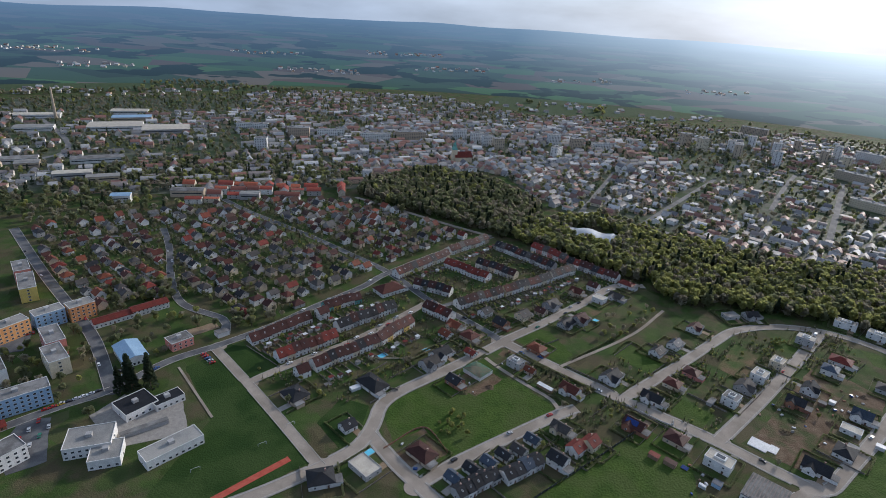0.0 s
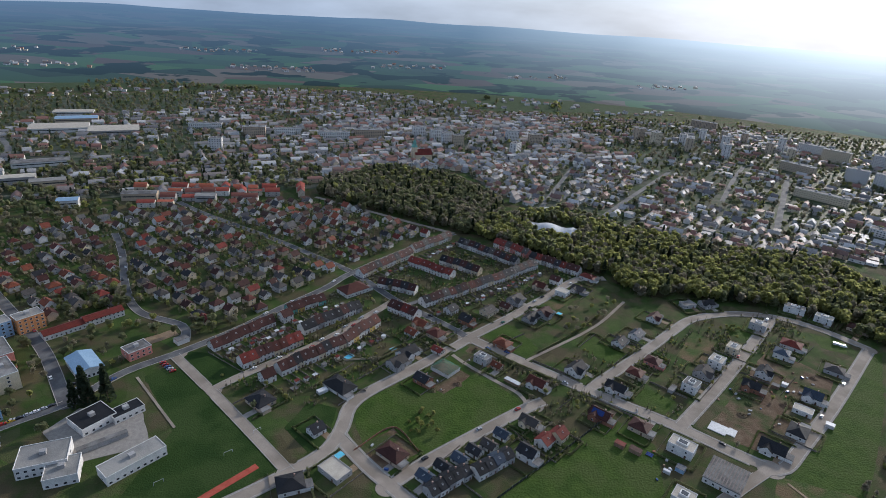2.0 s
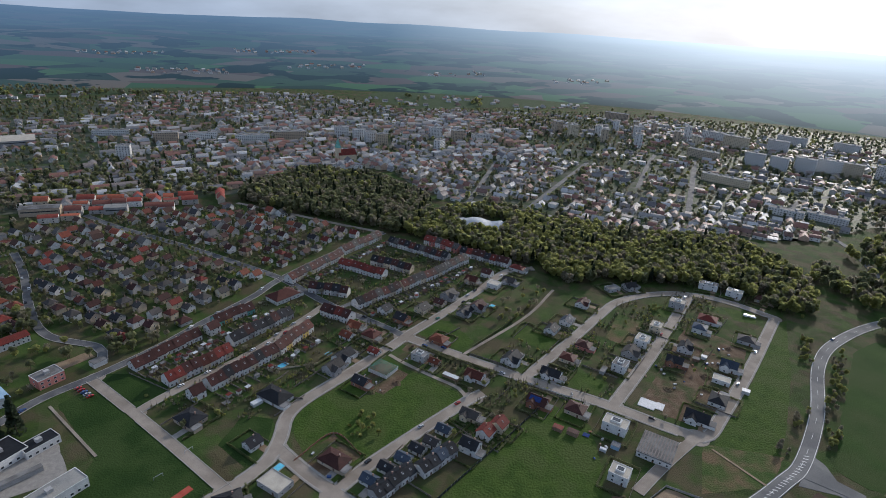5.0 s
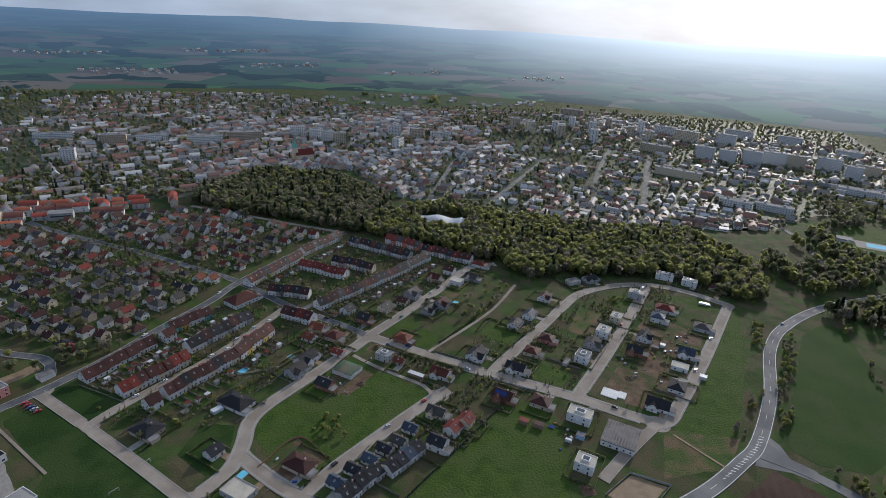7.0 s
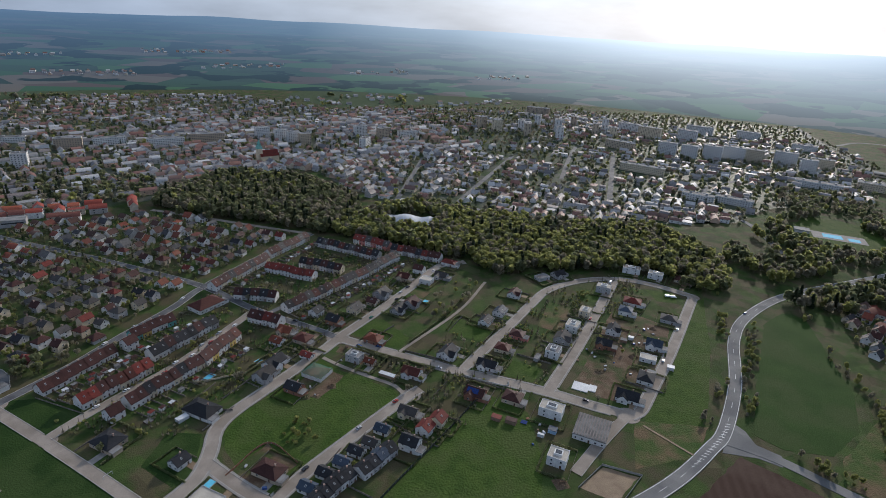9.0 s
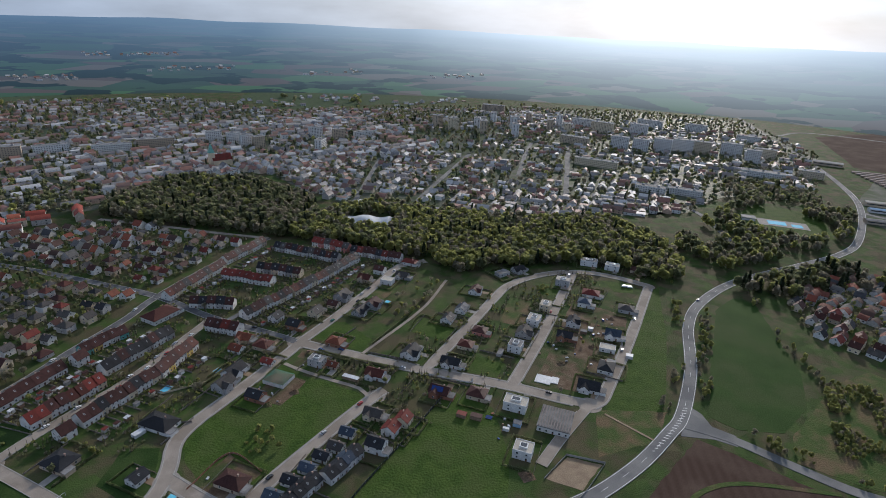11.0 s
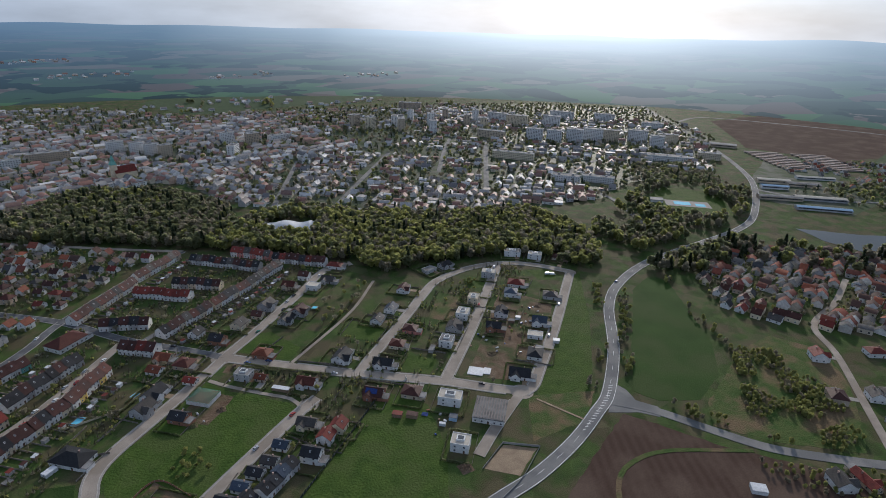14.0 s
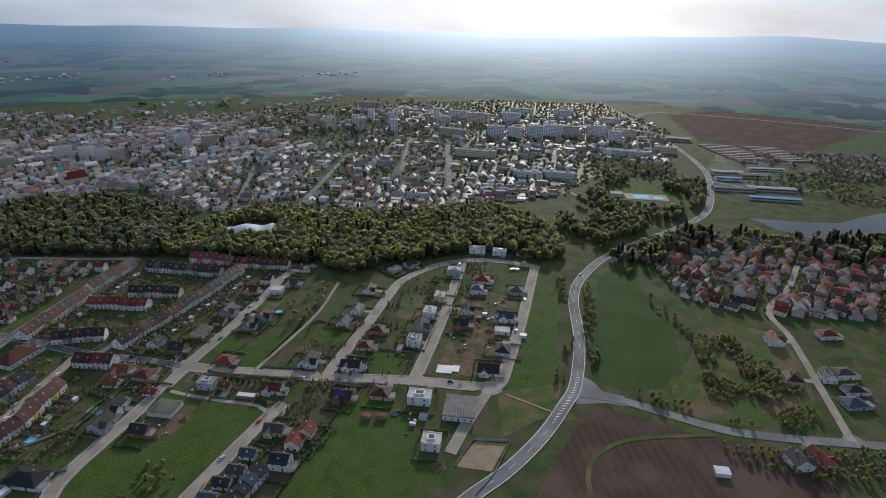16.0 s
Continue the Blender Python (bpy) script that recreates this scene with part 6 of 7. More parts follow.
def wood(name, places, sorts, label, leaf_scale=1.0, rise=False):
    """Many trees joined by kind of leaf: crowns and trunks."""
    ob = base(name, 0, 0, 0, 0, label, "trees", kind="stuff")
    for key, n, wide, high, low, leaf, m, cone in sorts:
        mine = [p for p in places if p[2] == key]
        if not mine:
            continue
        stock = [crown(s, n, wide, high, low, leaf * leaf_scale, cone) for s in (1, 2, 3, 4, 5, 6)]
        out = []
        for x, y, _k, s in mine:
            V = stock[int(RNG.integers(6))]
            a = RNG.uniform(0, 2 * math.pi)
            c, q = math.cos(a), math.sin(a)
            out.append(np.stack([x + s * (c * V[:, 0] - q * V[:, 1]), y + s * (q * V[:, 0] + c * V[:, 1]), s * V[:, 2] + (hill(x, y) if rise else 0.0)], 1))
        V = np.concatenate(out)
        tagged(part("crowns", raw("crowns", V, quads(V), m), ob), kind="stuff")
    V = []
    for x, y, key, s in places:
        t = 0.25 * s
        if rise:
            continue
        for k in range(4):
            a, b = math.pi / 2 * k, math.pi / 2 * (k + 1)
            V += [(x + t * math.cos(a), y + t * math.sin(a), -0.2), (x + t * math.cos(b), y + t * math.sin(b), -0.2), (x + t * 0.5 * math.cos(b), y + t * 0.5 * math.sin(b), 7 * s), (x + t * 0.5 * math.cos(a), y + t * 0.5 * math.sin(a), 7 * s)]
    if V:
        tagged(part("trunks", raw("trunks", V, quads(np.array(V)), BARK), ob), kind="stuff")


SORT_WOOD = [("spring", 230, 4.4, 14.0, 1.0, 0.92, LEAF_SPRING, False), ("dark", 230, 4.6, 14.0, 1.0, 0.92, LEAF_DARK, False), ("bare", 200, 4.2, 13.0, 1.0, 0.8, LEAF_BARE, False), ("spruce", 190, 3.2, 17.0, 1.0, 0.8, NEEDLES, True)]

SORT_SMALL = [(k, n // 2, w, h, lo, leaf * 1.3, m, cone) for k, n, w, h, lo, leaf, m, cone in SORT_WOOD]


def fill(poly, gap, mix, scale=1.0, clear=3.0):
    xs, ys = [p[0] for p in poly], [p[1] for p in poly]
    keys, w = list(mix), np.array(list(mix.values()), float)
    out = []
    for x in np.arange(min(xs), max(xs), gap):
        for y in np.arange(min(ys), max(ys), gap):
            px, py = x + RNG.uniform(-0.45, 0.45) * gap, y + RNG.uniform(-0.45, 0.45) * gap
            if inside((px, py), poly) and free(px, py, clear):
                out.append((px, py, keys[int(RNG.choice(len(keys), p=w / w.sum()))], scale * RNG.uniform(0.82, 1.12)))
    return out


wood("dark_wood", fill(WOODS[0], 7.2, {"dark": 6, "bare": 4, "spruce": 1.2, "spring": 0.7}), SORT_WOOD, "dark mixed wood along the river")
wood("river_wood", fill(WOODS[1], 6.8, {"spring": 5, "dark": 2.5, "bare": 3, "spruce": 0.35}), SORT_WOOD, "spring-green wood along the river valley")
wood("pool_wood", [p for p in fill(WOODS[2], 9.5, {"bare": 4, "spring": 3, "dark": 3}) if noise.noise(Vector((p[0], p[1], 8)) * 0.014) > -0.12 and math.hypot(p[0] - 680, p[1] - 505) > 62], SORT_WOOD, "loose wood round the open-air pool", 1.1)
wood("lake_wood", fill(WOODS[3], 8.5, {"spruce": 3, "dark": 3, "bare": 3, "spring": 1.5}), SORT_WOOD, "dark wood between the road and the lake", 1.1)
brush = fill([(392, 228), (416, 206), (408, 160), (372, 120), (334, 118), (314, 150), (345, 184)], 3.4, {"spring": 9, "bare": 2}, 0.36)
wood("brush_wood", [(x, y, k, s * (0.8 + 1.1 * max(0.0, noise.noise(Vector((x, y, 1)) * 0.05)))) for x, y, k, s in brush if noise.noise(Vector((x, y, 4)) * 0.06) > -0.12], SORT_WOOD, "young scrub on the pasture")
wood("field_hedge", [(x, y, "spring" if RNG.random() < 0.6 else "bare", RNG.uniform(0.18, 0.5)) for line in ([(452, 342), (424, 298), (401, 250), (386, 226)], [(404, 392), (330, 305), (284, 258), (262, 238)], [(386, 334), (320, 266), (294, 238)], [(287, 203), (302, 180), (322, 150), (345, 124)])
                    for p in smooth(line, 2.2) for x, y in [(p.x + RNG.uniform(-4.5, 4.5), p.y + RNG.uniform(-4.5, 4.5))] if free(x, y, 0.6) and noise.noise(Vector((x, y, 6)) * 0.035) > -0.15 + 0.3 * RNG.random()], SORT_WOOD, "hedges of young trees along field edges")
colony_trees = fill(COLONY, 6.8, {"bare": 4, "spring": 1.3, "dark": 5, "spruce": 0.5}, 0.34, 0.4)
wood("colony_trees", colony_trees, SORT_SMALL, "fruit trees and shrubs between garden houses")
village_trees = fill(VILLAGE, 8.0, {"bare": 4, "spring": 3, "dark": 3}, 0.34, 0.8)
wood("village_trees", village_trees, SORT_SMALL, "garden trees of the village")
SHRUBS = [("spring", 40, 1.5, 2.6, 0.2, 0.42, LEAF_SPRING, False), ("dark", 40, 1.4, 2.4, 0.2, 0.42, LEAF_DARK, False), ("bare", 36, 1.5, 3.0, 0.3, 0.38, LEAF_BARE, False), ("spruce", 40, 0.8, 3.4, 0.1, 0.34, NEEDLES, True)]
for poly in (GARDENS, [(90, 330), (150, 290), (330, 400), (340, 460), (240, 430), (130, 380)], [(20, 240), (100, 262), (130, 300), (130, 340), (60, 350), (80, 300)]):
    wood("garden_shrubs", [p for p in fill(poly, 3.9, {"bare": 4, "dark": 4, "spring": 3, "spruce": 0.6}, 0.7, 0.4) if noise.noise(Vector((p[0], p[1], 0)) * 0.07) > -0.02 and not any(inside(p[:2], q) for q in LAWNS)], SHRUBS, "low shrubs and vegetable beds in the gardens")
wood("corner_scrub", fill([(296, 140), (330, 112), (380, 84), (350, 70), (320, 88), (290, 120)], 4.5, {"spring": 4, "bare": 4}, 0.3, 0.8), SORT_WOOD, "scrub round houses at the field edge")
FAR_SORT = [("spring", 70, 4.8, 11.0, 0.5, 1.25, LEAF_SPRING, False), ("dark", 70, 5.0, 11.0, 0.5, 1.25, LEAF_DARK, False), ("bare", 64, 4.6, 11.0, 0.5, 1.1, LEAF_BARE, False), ("spruce", 60, 3.0, 14.0, 0.5, 1.0, NEEDLES, True)]
wood("town_trees", [p for p in fill(TOWN_EDGE, 16, {"bare": 4, "dark": 5, "spring": 0.8, "spruce": 1.2}, 0.75, 1.0) if not any(inside(p[:2], w) for w in WOODS)], FAR_SORT, "trees between the town houses")
for name, poly, gap in (("town_park", [(-560, 690), (-420, 660), (-300, 760), (-160, 760), (-150, 860), (-330, 900), (-520, 800)], 13), ("valley_wood", [(700, 620), (780, 700), (900, 640), (820, 540), (730, 600)], 12),
                        ("ridge_wood", [(-1300, 1150), (-1050, 1360), (-800, 1520), (-780, 1480), (-1050, 1280), (-1260, 1100)], 16), ("north_wood", [(330, 1300), (500, 1290), (560, 1400), (400, 1440)], 14),
                        ("lakeside", [(880, 470), (1020, 380), (1160, 330), (1100, 420), (960, 480)], 16), ("garden_edge", [(-600, 640), (-450, 545), (-330, 640), (-400, 690)], 14), ("west_wood", [(-900, 1600), (-640, 1540), (-560, 1640), (-800, 1720)], 18)):
    wood(name, fill(poly, gap, {"bare": 4, "dark": 5, "spring": 0.8, "spruce": 1.3}, 0.9, 2.0), FAR_SORT, "dark wood beyond the houses")

# tree lines and copses on the far fields
far = []
for _ in range(7000):
    r, t = RNG.uniform(1250, 1740), RNG.uniform(-0.95, 1.5)
    x, y = r * math.sin(t), r * math.cos(t)
    wild = noise.noise(Vector((x * 0.004, y * 0.0022, 7)))
    if (wild > 0.22 or abs(noise.noise(Vector((x, y, 2)) * 0.0026)) < 0.025) and not inside((x, y), TOWN_EDGE) and t < 0.78:
        far.append((x, y, ["dark", "bare", "spring", "dark"][int(RNG.integers(4))], RNG.uniform(0.7, 1.3)))
wood("field_copses", [p for p in far if math.hypot(p[0], p[1]) <= 1740], FAR_SORT, "copses and tree lines between the far fields")
wood("allotment_trees", fill([(1000, 420), (1180, 330), (1300, 420), (1200, 560), (1110, 480)], 12, {"bare": 4, "dark": 4, "spring": 2}, 0.5, 1.0), FAR_SORT, "fruit trees between allotment huts")
wood("lake_trees", fill([(880, 470), (1020, 400), (1000, 300), (930, 300), (900, 380)], 13, {"bare": 4, "dark": 4, "spring": 2}, 0.7, 1.0), FAR_SORT, "trees on the lake shore")

# ---- cars ----


def car_parts(colour, van=False):
    def make():
        b = Geo()
        L, W = (5.2, 1.95) if van else (4.4, 1.8)
        if van:
            prof = [(-2.6, 0.35), (2.6, 0.35), (2.6, 1.1), (1.7, 1.3), (1.2, 2.2), (-2.5, 2.3), (-2.6, 2.0)]
        else:
            prof = [(-2.2, 0.35), (2.2, 0.35), (2.2, 0.75), (1.9, 0.9), (1.05, 1.0), (-1.9, 1.05), (-2.2, 0.9)]
        b.extrude(prof, -W / 2, W / 2)
        c = Geo()
        if van:
            c.extrude([(1.25, 1.45), (1.72, 1.32), (1.3, 2.1)], -W / 2 - 0.01, W / 2 + 0.01)
        else:
            c.extrude([(1.05, 1.0), (0.4, 1.42), (-1.1, 1.44), (-1.8, 1.05)], -W / 2 + 0.12, W / 2 - 0.12)
        t = Geo()
        if not van:
            t.extrude([(0.35, 1.42), (0.3, 1.47), (-1.0, 1.49), (-1.1, 1.44)], -W / 2 + 0.14, W / 2 - 0.14)
        w = Geo()
        ring = [(0.32 * math.cos(2 * math.pi * k / 10), 0.32 * math.sin(2 * math.pi * k / 10)) for k in range(10)]
        w.extrude(ring, -0.1, 0.1)
        return b.mesh("body", CAR_PAINT[colour]), c.mesh("cabin_glass", GLASS), t.mesh("roof_panel", CAR_PAINT[colour]) if t.f else None, w.mesh("wheel", RUBBER), L, W
    return once(("car", colour, van), make)


def car(x, y, ang, colour, van=False, z=0.14):
    b, c, t, w, L, W = car_parts(colour, van)
    ob = base("van" if van else "car", x, y, z, ang - 90, f"{colour} {'van' if van else 'car'} parked on the street", "van" if van else "car", "parked cars")
    part("body", b, ob)
    part("cabin_glass", c, ob)
    if t:
        part("roof_panel", t, ob)
    for sx in (1, -1):
        for sy in (1, -1):
            part("wheel", w, ob, pose(sx * (W / 2 - 0.08), sy * L * 0.3, 0.32))


COLOURS = ["white", "silver", "black", "silver", "white", "blue", "red", "black", "green"]


def on_road(key, k, side, colour, van=False):
    """A car at the side of a street, k of the way along."""
    line, half = ROADS[key][:2]
    i = min(len(line) - 2, int(k * (len(line) - 1)))
    way = line[i + 1] - line[i]
    p = line[i].lerp(line[i + 1], 0.5) + Vector((-way.y, way.x, 0)).normalized() * side * (half - 1.2)
    car(p.x, p.y, math.degrees(math.atan2(way.y, way.x)), colour, van, road_z(list(ROADS).index(key)) + 0.01)


for key, ks in {"terrace_lane": (0.22, 0.3, 0.38, 0.47, 0.52, 0.6, 0.68, 0.72, 0.8, 0.86), "upper_lane": (0.22, 0.4, 0.47, 0.52, 0.75), "station": (0.08, 0.2, 0.38, 0.45, 0.5, 0.62),
                "west_street": (0.1, 0.3, 0.34, 0.38, 0.6, 0.8), "east_main": (0.1, 0.16, 0.4, 0.9), "middle_lane": (0.55, 0.93, 0.97), "east_lane": (0.4, 0.65), "north_main": (0.1, 0.18, 0.4), "row_lane": (0.2, 0.55, 0.8), "garden_street": (0.5, 0.6, 0.7, 0.8), "highway": (0.2,)}.items():
    for k in ks:
        on_road(key, k, 1 if RNG.random() < 0.5 else -1, str(RNG.choice(COLOURS)), key == "middle_lane" and k > 0.96)
for k in range(5):
    car(-176 + k * 2.6, 342 - k * 2.3, 40, str(RNG.choice(COLOURS)), z=0.14)
for k in range(8):
    car(-243 + k * 2.9, 270 + k * 3.0 + 2, 46, ["red", "red", "yellow", "black", "silver", "white", "silver", "black"][k], z=0.14)
for k in range(7):
    car(-240 + (k % 2) * 9, 262 - k * 4.0, 120, str(RNG.choice(COLOURS)), z=0.14)
for k in range(9):
    car(-330 + k * 3.0, 336 + k * 2.4, 130, str(RNG.choice(COLOURS)), z=0.14)
for k in range(8):
    car(-222 + (k % 2) * 6, 336 - k * 3.5, 30, str(RNG.choice(COLOURS)), z=0.14)
for x, y, a in ((352, 402, -20), (356, 399, -20)):
    car(x, y, a, "white", True, 0.07)

# ---- fences, walls, small things ----


def strip(line, h, thick, low=0.05):
    """A long upright board wall along a line."""
    g = Geo()
    l, r = offset(line, thick), offset(line, -thick)
    n = len(line)
    pts = [(p.x, p.y, z) for z in (low, h) for row in (l, r) for p in row]
    faces = []
    for i in range(n - 1):
        faces += [(i, i + 1, 2 * n + i + 1, 2 * n + i), (n + i + 1, n + i, 3 * n + i, 3 * n + i + 1), (2 * n + i, 2 * n + i + 1, 3 * n + i + 1, 3 * n + i)]
    faces += [(0, 2 * n, 3 * n, n), (n - 1, 2 * n - 1, 4 * n - 1, 3 * n - 1)]
    g.solid(pts, faces)
    return g


def fence(pts, h, label, m=FENCE, post=3.0, name="fence"):
    line = smooth(pts, post)
    ob = base(name, line[0].x, line[0].y, 0, 0, label, "fence")
    back = Matrix.Translation((-line[0].x, -line[0].y, 0))
    part("board_wall", strip(line, h, 0.05).mesh("board_wall", m), ob, back)
    g = Geo()
    for a, b in zip(line, line[1:]):
        curb(g, a, a + (b - a).normalized() * 0.16, -0.1, h + 0.15, 0.08)
    tagged(part("post_row", g.mesh("post_row", KERB), ob, back), kind="stuff")


fence([(130, 302), (92, 268), (52, 234), (30, 214)], 1.8, "long dark fence along the pasture", mat("dark fence", (0.03, 0.035, 0.03), (0.05, 0.055, 0.045), 0.5, 3.0))
fence([(172, 221), (190, 208)], 1.6, "low concrete wall round the sandy pit", KERB, name="low_wall")
fence([(190, 208), (166, 193), (148, 186)], 1.2, "long pale barrier beside the main road", KERB, name="low_wall")
fence([(172, 221), (150, 209)], 1.2, "wire fence on concrete feet", KERB, name="low_wall")
fence([(-34, 262), (-12, 283), (4, 263)], 1.3, "brown garden wall round a sandy yard", WALL["brick"], name="garden_wall")
fence([(-150, 357), (-118, 334)], 1.0, "garden fence with pale posts beside the lawn")
fence([(122, 322), (146, 304), (150, 309)], 1.2, "white garden wall at a street corner", WALL["white"], name="garden_wall")
fence([(-32, 318), (-58, 326), (-44, 350)], 1.4, "garden wall behind a dark-roofed house")
fence([(-24, 358), (-58, 352)], 1.4, "pale garden wall", WALL["cream"], name="garden_wall")
for a, b in (((60, 378), (88, 400)), ((88, 362), (110, 346)), ((128, 382), (148, 404)), ((150, 360), (168, 378)), ((196, 318), (224, 346)), ((150, 296), (126, 316)), ((110, 320), (96, 306)), ((20, 248), (40, 228)), ((62, 284), (78, 262)), ((170, 340), (190, 322)), ((262, 330), (286, 352)),
             ((300, 372), (330, 398)), ((24, 432), (40, 446)), ((52, 420), (70, 440)), ((100, 470), (116, 490)), ((-40, 330), (-20, 352)), ((-10, 380), (10, 402))):
    fence([a, b], 1.3, "wooden garden fence between plots")
for gx, gy, ga in ((-104, 257, 40), (-133, 234, 40), (-93, 276, 45)):
    g = Geo()
    for x in (-2.5, 2.5):
        g.box(x - 0.08, -0.08, 0, x + 0.08, 0.08, 2.1)
    g.box(-2.5, -0.08, 2.0, 2.5, 0.08, 2.15)
    ob = new("football_goal", g.mesh("football_goal", METAL_WHITE))
    ob.matrix_basis = pose(gx, gy, 0, 0, 0, ga)
    tagged(ob, "white football goal on the grass", "goal")
# heaps of earth on the building sites
for k, (x, y, r) in enumerate(((258, 318, 4), (268, 326, 3.5), (232, 318, 3), (221, 306, 3.5), (12, 322, 3), (30, 330, 3), (300, 352, 3), (46, 372, 3), (58, 362, 2.5), (142, 214, 4))):
    b = bmesh.new()
    bmesh.ops.create_grid(b, x_segments=12, y_segments=12, size=r)
    for w in b.verts:
        k2 = max(0, 1 - (w.co.x ** 2 + w.co.y ** 2) / r ** 2)
        w.co.z = k2 ** 0.8 * r * 0.4 * (1 + 0.8 * noise.noise(w.co * 0.9 + Vector((k, 0, 0)))) - 0.02
    me = bpy.data.meshes.new("soil_mound")
    b.to_mesh(me)
    b.free()
    me.materials.append(EARTH)
    ob = new("soil_mound", me)
    ob.location = (x, y, 0.06)
    tagged(ob, "heap of dug brown earth on a building site", "heap")

# hedges and fences that divide the plots of the estate


def hedge(pts, h, label):
    """A clipped hedge: small leaf tufts packed along a line."""
    line = smooth(pts, 0.5)
    n = len(line) * 14
    at = RNG.integers(0, len(line), n)
    c = np.array([line[i][:] for i in at]) + np.stack([RNG.uniform(-0.45, 0.45, n), RNG.uniform(-0.45, 0.45, n), h * RNG.random(n) ** 0.7], 1)
    up = RNG.normal(size=(n, 3)) * 0.7 + [0, 0, 0.6]
    x = np.cross(up, RNG.normal(size=(n, 3)))
    x /= np.linalg.norm(x, axis=1, keepdims=True)
    y = np.cross(x, up)
    y /= np.linalg.norm(y, axis=1, keepdims=True)
    t = 0.26 * (0.6 + 0.7 * RNG.random(n))[:, None]
    W = np.stack([c - x * t - y * t, c + x * t - y * t, c + x * t + y * t, c - x * t + y * t], 1).reshape(-1, 3)
    ob = new("hedge", raw("hedge", W - [line[0].x, line[0].y, 0], quads(W), LEAF_DARK if h > 1.3 else HEDGE_LEAF))
    ob.location = (line[0].x, line[0].y, 0)
    tagged(ob, label, "hedge", "garden hedges")


for k, (x, y, a, w, d) in enumerate(HOMES):
    if x > 300 and y < 200:
        continue
    m = pose(x, y, 0, 0, 0, a)
    for s in (-1, 1):
        pts = [m @ Vector((s * (w / 2 + 3.4), t, 0)) for t in np.linspace(-13, 13, 10)]
        run = [p for p in pts if free(p.x, p.y, 0.3)]
        if len(run) > 5 and (run[-1] - run[0]).length < 30:
            ends = [(p.x, p.y) for p in (run[0], run[len(run) // 2], run[-1])]
            if (k + (s > 0)) % 2:
                fence(ends, 0.9 + 0.15 * (k % 3), "garden fence between two house plots")
            else:
                hedge(ends, 1.2 + 0.25 * (k % 3), "clipped green hedge between two house plots")
        back = [m @ Vector((t, s * (d / 2 + 8.5), 0)) for t in np.linspace(-w / 2 - 3, w / 2 + 3, 8)]
        back = [p for p in back if free(p.x, p.y, 0.5)]
        if len(back) > 5 and (back[-1] - back[0]).length < 26:
            hedge([(p.x, p.y) for p in (back[0], back[len(back) // 2], back[-1])], 1.1 + 0.3 * (k % 3), "uneven green hedge along a garden")
# conifer hedge along the main street and shrubs round the lawns
hedge([(60, 369), (80, 353), (104, 335)], 1.7, "dark hedge beside the main street")
hedge([(128, 385), (146, 404), (163, 378)], 1.2, "low green hedge round a lawn")
hedge([(150, 319), (164, 334)], 1.4, "green hedge beside a corner lawn")
hedge([(94, 372), (128, 402), (160, 436)], 2.0, "tall rough hedge along the footpath")
# gravel drives
for k, (x, y, a, w, d) in enumerate(HOMES):
    best = None
    for s in (-1, 1):
        for t in range(4, 22):
            p = pose(x, y, 0, 0, 0, a) @ Vector((w * 0.3, s * (d / 2 + t), 0))
            if near_road(p.x, p.y, 0.5) and (best is None or t < best[1]):
                best = (s, t)
    if best:
        s, t = best
        g = Geo()
        y0, y1 = sorted((s * (d / 2 - 0.5), s * (d / 2 + t)))
        g.box(w * 0.3 - 2.2, y0, -0.05, w * 0.3 + 2.2, y1, 0.15 + 0.0005 * k)
        ob = new("driveway", g.mesh("driveway", PAVING if k % 2 else SAND))
        ob.matrix_basis = pose(x, y, 0, 0, 0, a)
        tagged(ob, "paved driveway in front of a house", "driveway", kind="structure")

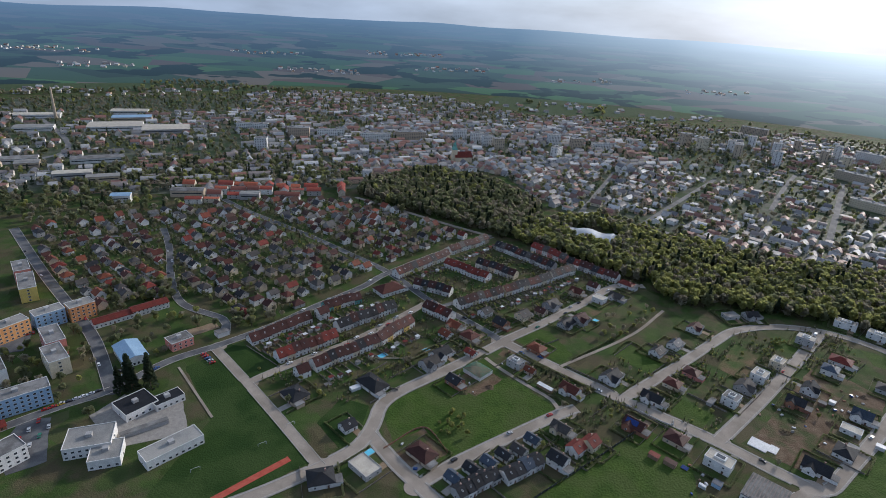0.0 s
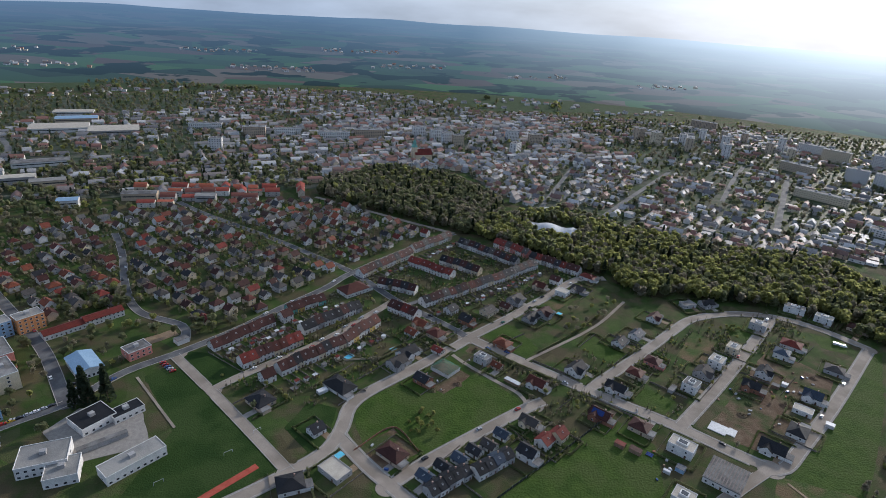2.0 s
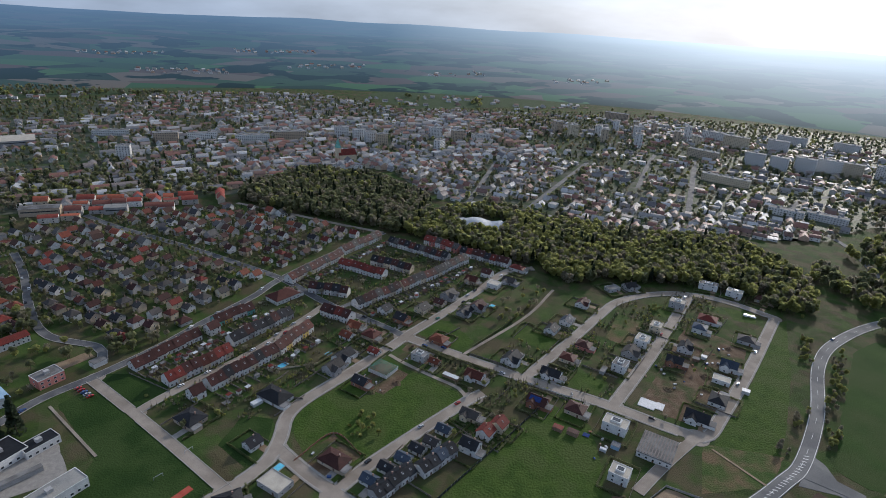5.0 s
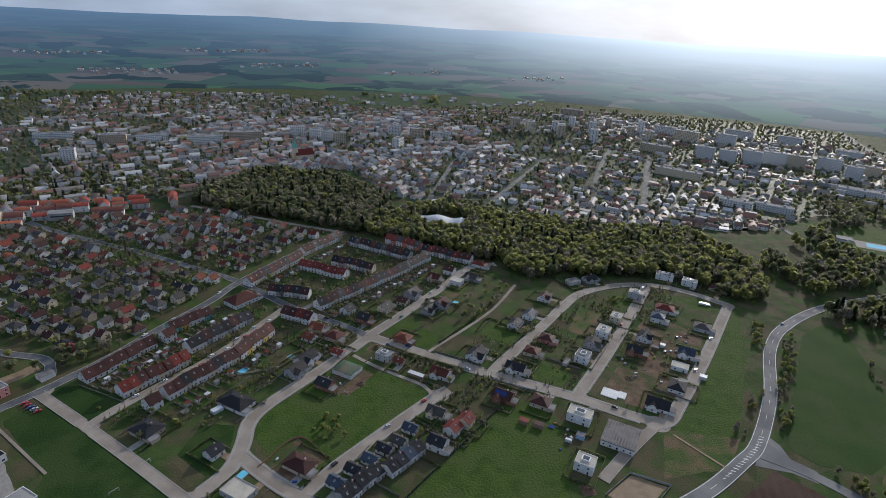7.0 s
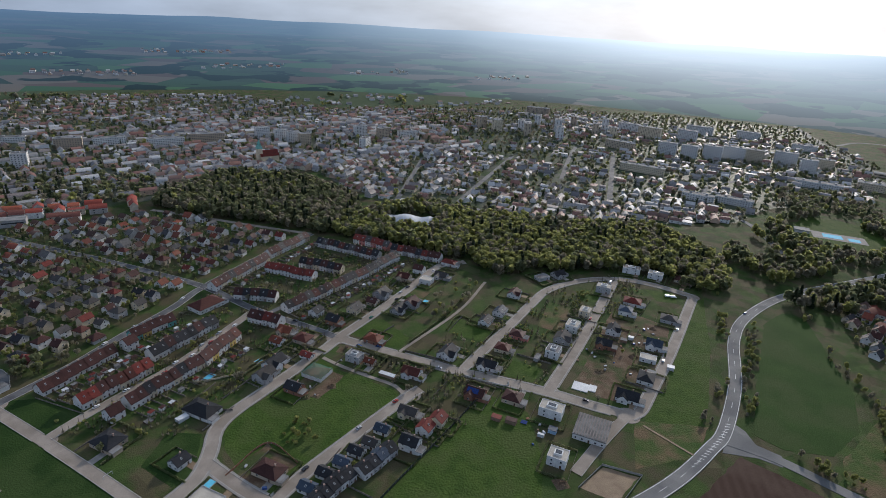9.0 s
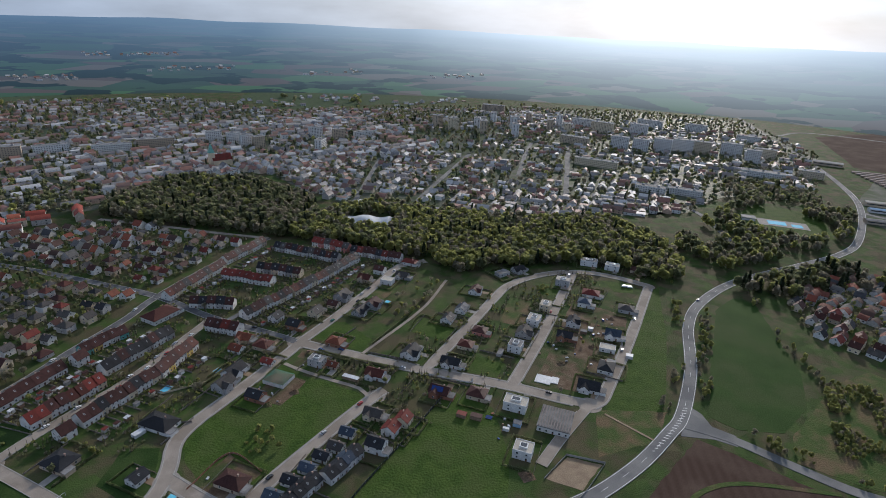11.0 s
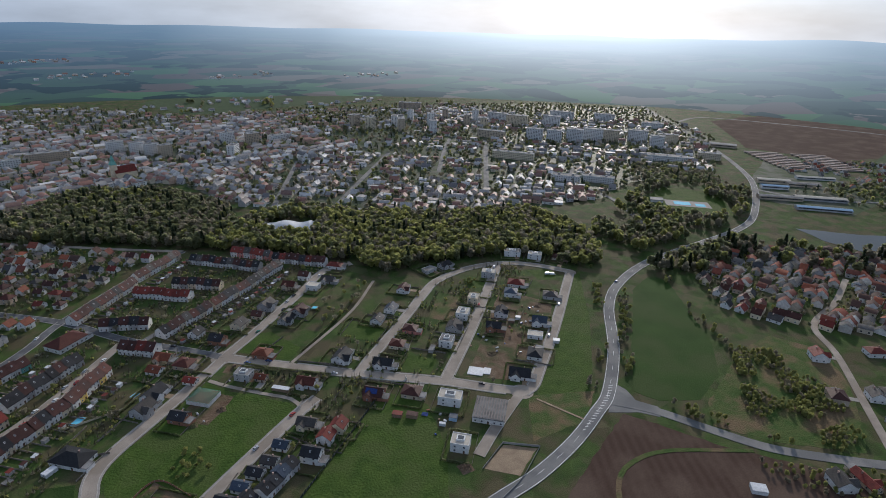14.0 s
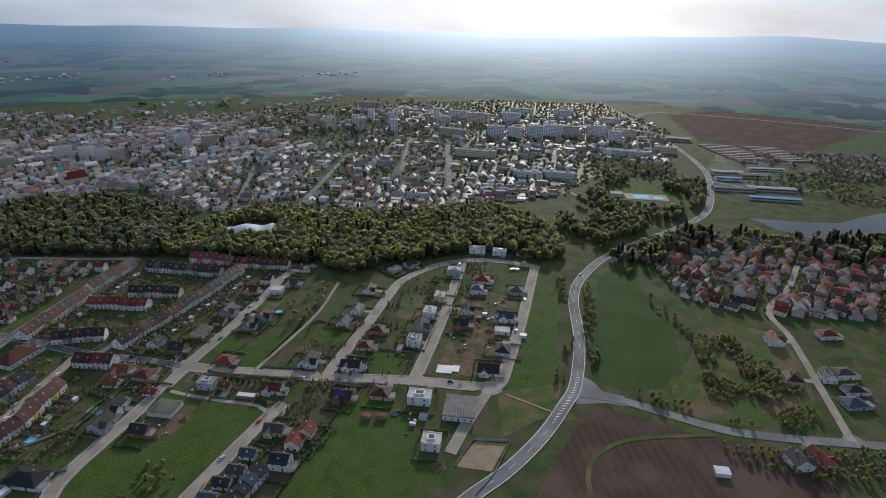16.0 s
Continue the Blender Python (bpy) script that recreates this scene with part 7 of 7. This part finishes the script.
# narrow gardens of the terraces: dividing fences, beds and huts
V, F, n_hut = [], [], 0
for p, q, depth, out in (((-91, 331), (-29, 404), 0, 17), ((-119, 338), (-46, 426), 10.5, -13), ((7, 437), (96, 505), 0, 18), ((49, 469), (122, 529), 0, 15), ((-52, 489), (37, 597), 0, 14), ((-146, 358), (-78, 437), 0, 11)):
    P, Q = Vector((*p, 0)), Vector((*q, 0))
    way = (Q - P).normalized()
    side = Vector((way.y, -way.x, 0))
    for k in range(int((Q - P).length / 6.3)):
        a = P + way * 6.3 * k - side * depth
        b = a + side * out
        steps = [a.lerp(b, t) for t in np.linspace(0.1, 1, 8)]
        steps = [s for s in steps if free(s.x, s.y, 0.2)]
        if len(steps) > 3:
            i0 = len(V)
            t = way * 0.12
            for s in steps[0], steps[-1]:
                for z in (0, 1.1):
                    V += [(s - t + Vector((0, 0, z)))[:], (s + t + Vector((0, 0, z)))[:]]
            F += [(i0, i0 + 4, i0 + 6, i0 + 2), (i0 + 1, i0 + 3, i0 + 7, i0 + 5), (i0 + 2, i0 + 6, i0 + 7, i0 + 3), (i0, i0 + 2, i0 + 3, i0 + 1), (i0 + 4, i0 + 5, i0 + 7, i0 + 6)]
            e = a.lerp(b, RNG.uniform(0.6, 0.95)) + way * 3
            if RNG.random() < 0.75 and free(e.x, e.y, 2.0) and n_hut < 80:
                n_hut += 1
                box_thing("shed", e.x, e.y, math.degrees(math.atan2(way.y, way.x)), 3.2, 2.6, 2.2, [TIMBER, WALL["grey"], WALL["white"]][n_hut % 3], "small garden hut behind a terraced house", "shed", [FLAT, ROOF["red"], ROOF["brown"], METAL_WHITE][n_hut % 4])
tagged(new("garden_dividers", raw("garden_dividers", V, F, FENCE)), "low fences between narrow terrace gardens", "fences", kind="stuff")

# pallets and stacks on the building sites
for k in range(48):
    cx, cy = [(232, 305), (268, 322), (288, 350), (20, 330), (50, 368), (-14, 256), (150, 258), (222, 330)][k % 8]
    x, y = cx + RNG.uniform(-12, 12), cy + RNG.uniform(-12, 12)
    if free(x, y, 1.0):
        w, d, h = RNG.uniform(1.0, 2.6), RNG.uniform(0.8, 1.6), RNG.uniform(0.4, 1.3)
        ob = base("material_stack", x, y, 0.1, RNG.uniform(0, 180), "stack of building material on a pallet", "pallet", "building materials")
        g = Geo()
        g.box(-w / 2, -d / 2, 0, w / 2, d / 2, 0.15)
        part("pallet", g.mesh("pallet", TIMBER), ob)
        for i in range(3):
            g = Geo()
            g.box(-w / 2 + 0.05 * i, -d / 2 + 0.03 * i, 0.15 + i * h / 3, w / 2 - 0.04 * i, d / 2 - 0.05 * i, 0.14 + (i + 1) * h / 3)
            part("layer", g.mesh("layer", [METAL_WHITE, WALL["brick"], TIMBER, WALL["grey"], CAR_PAINT["blue"]][k % 5]), ob)
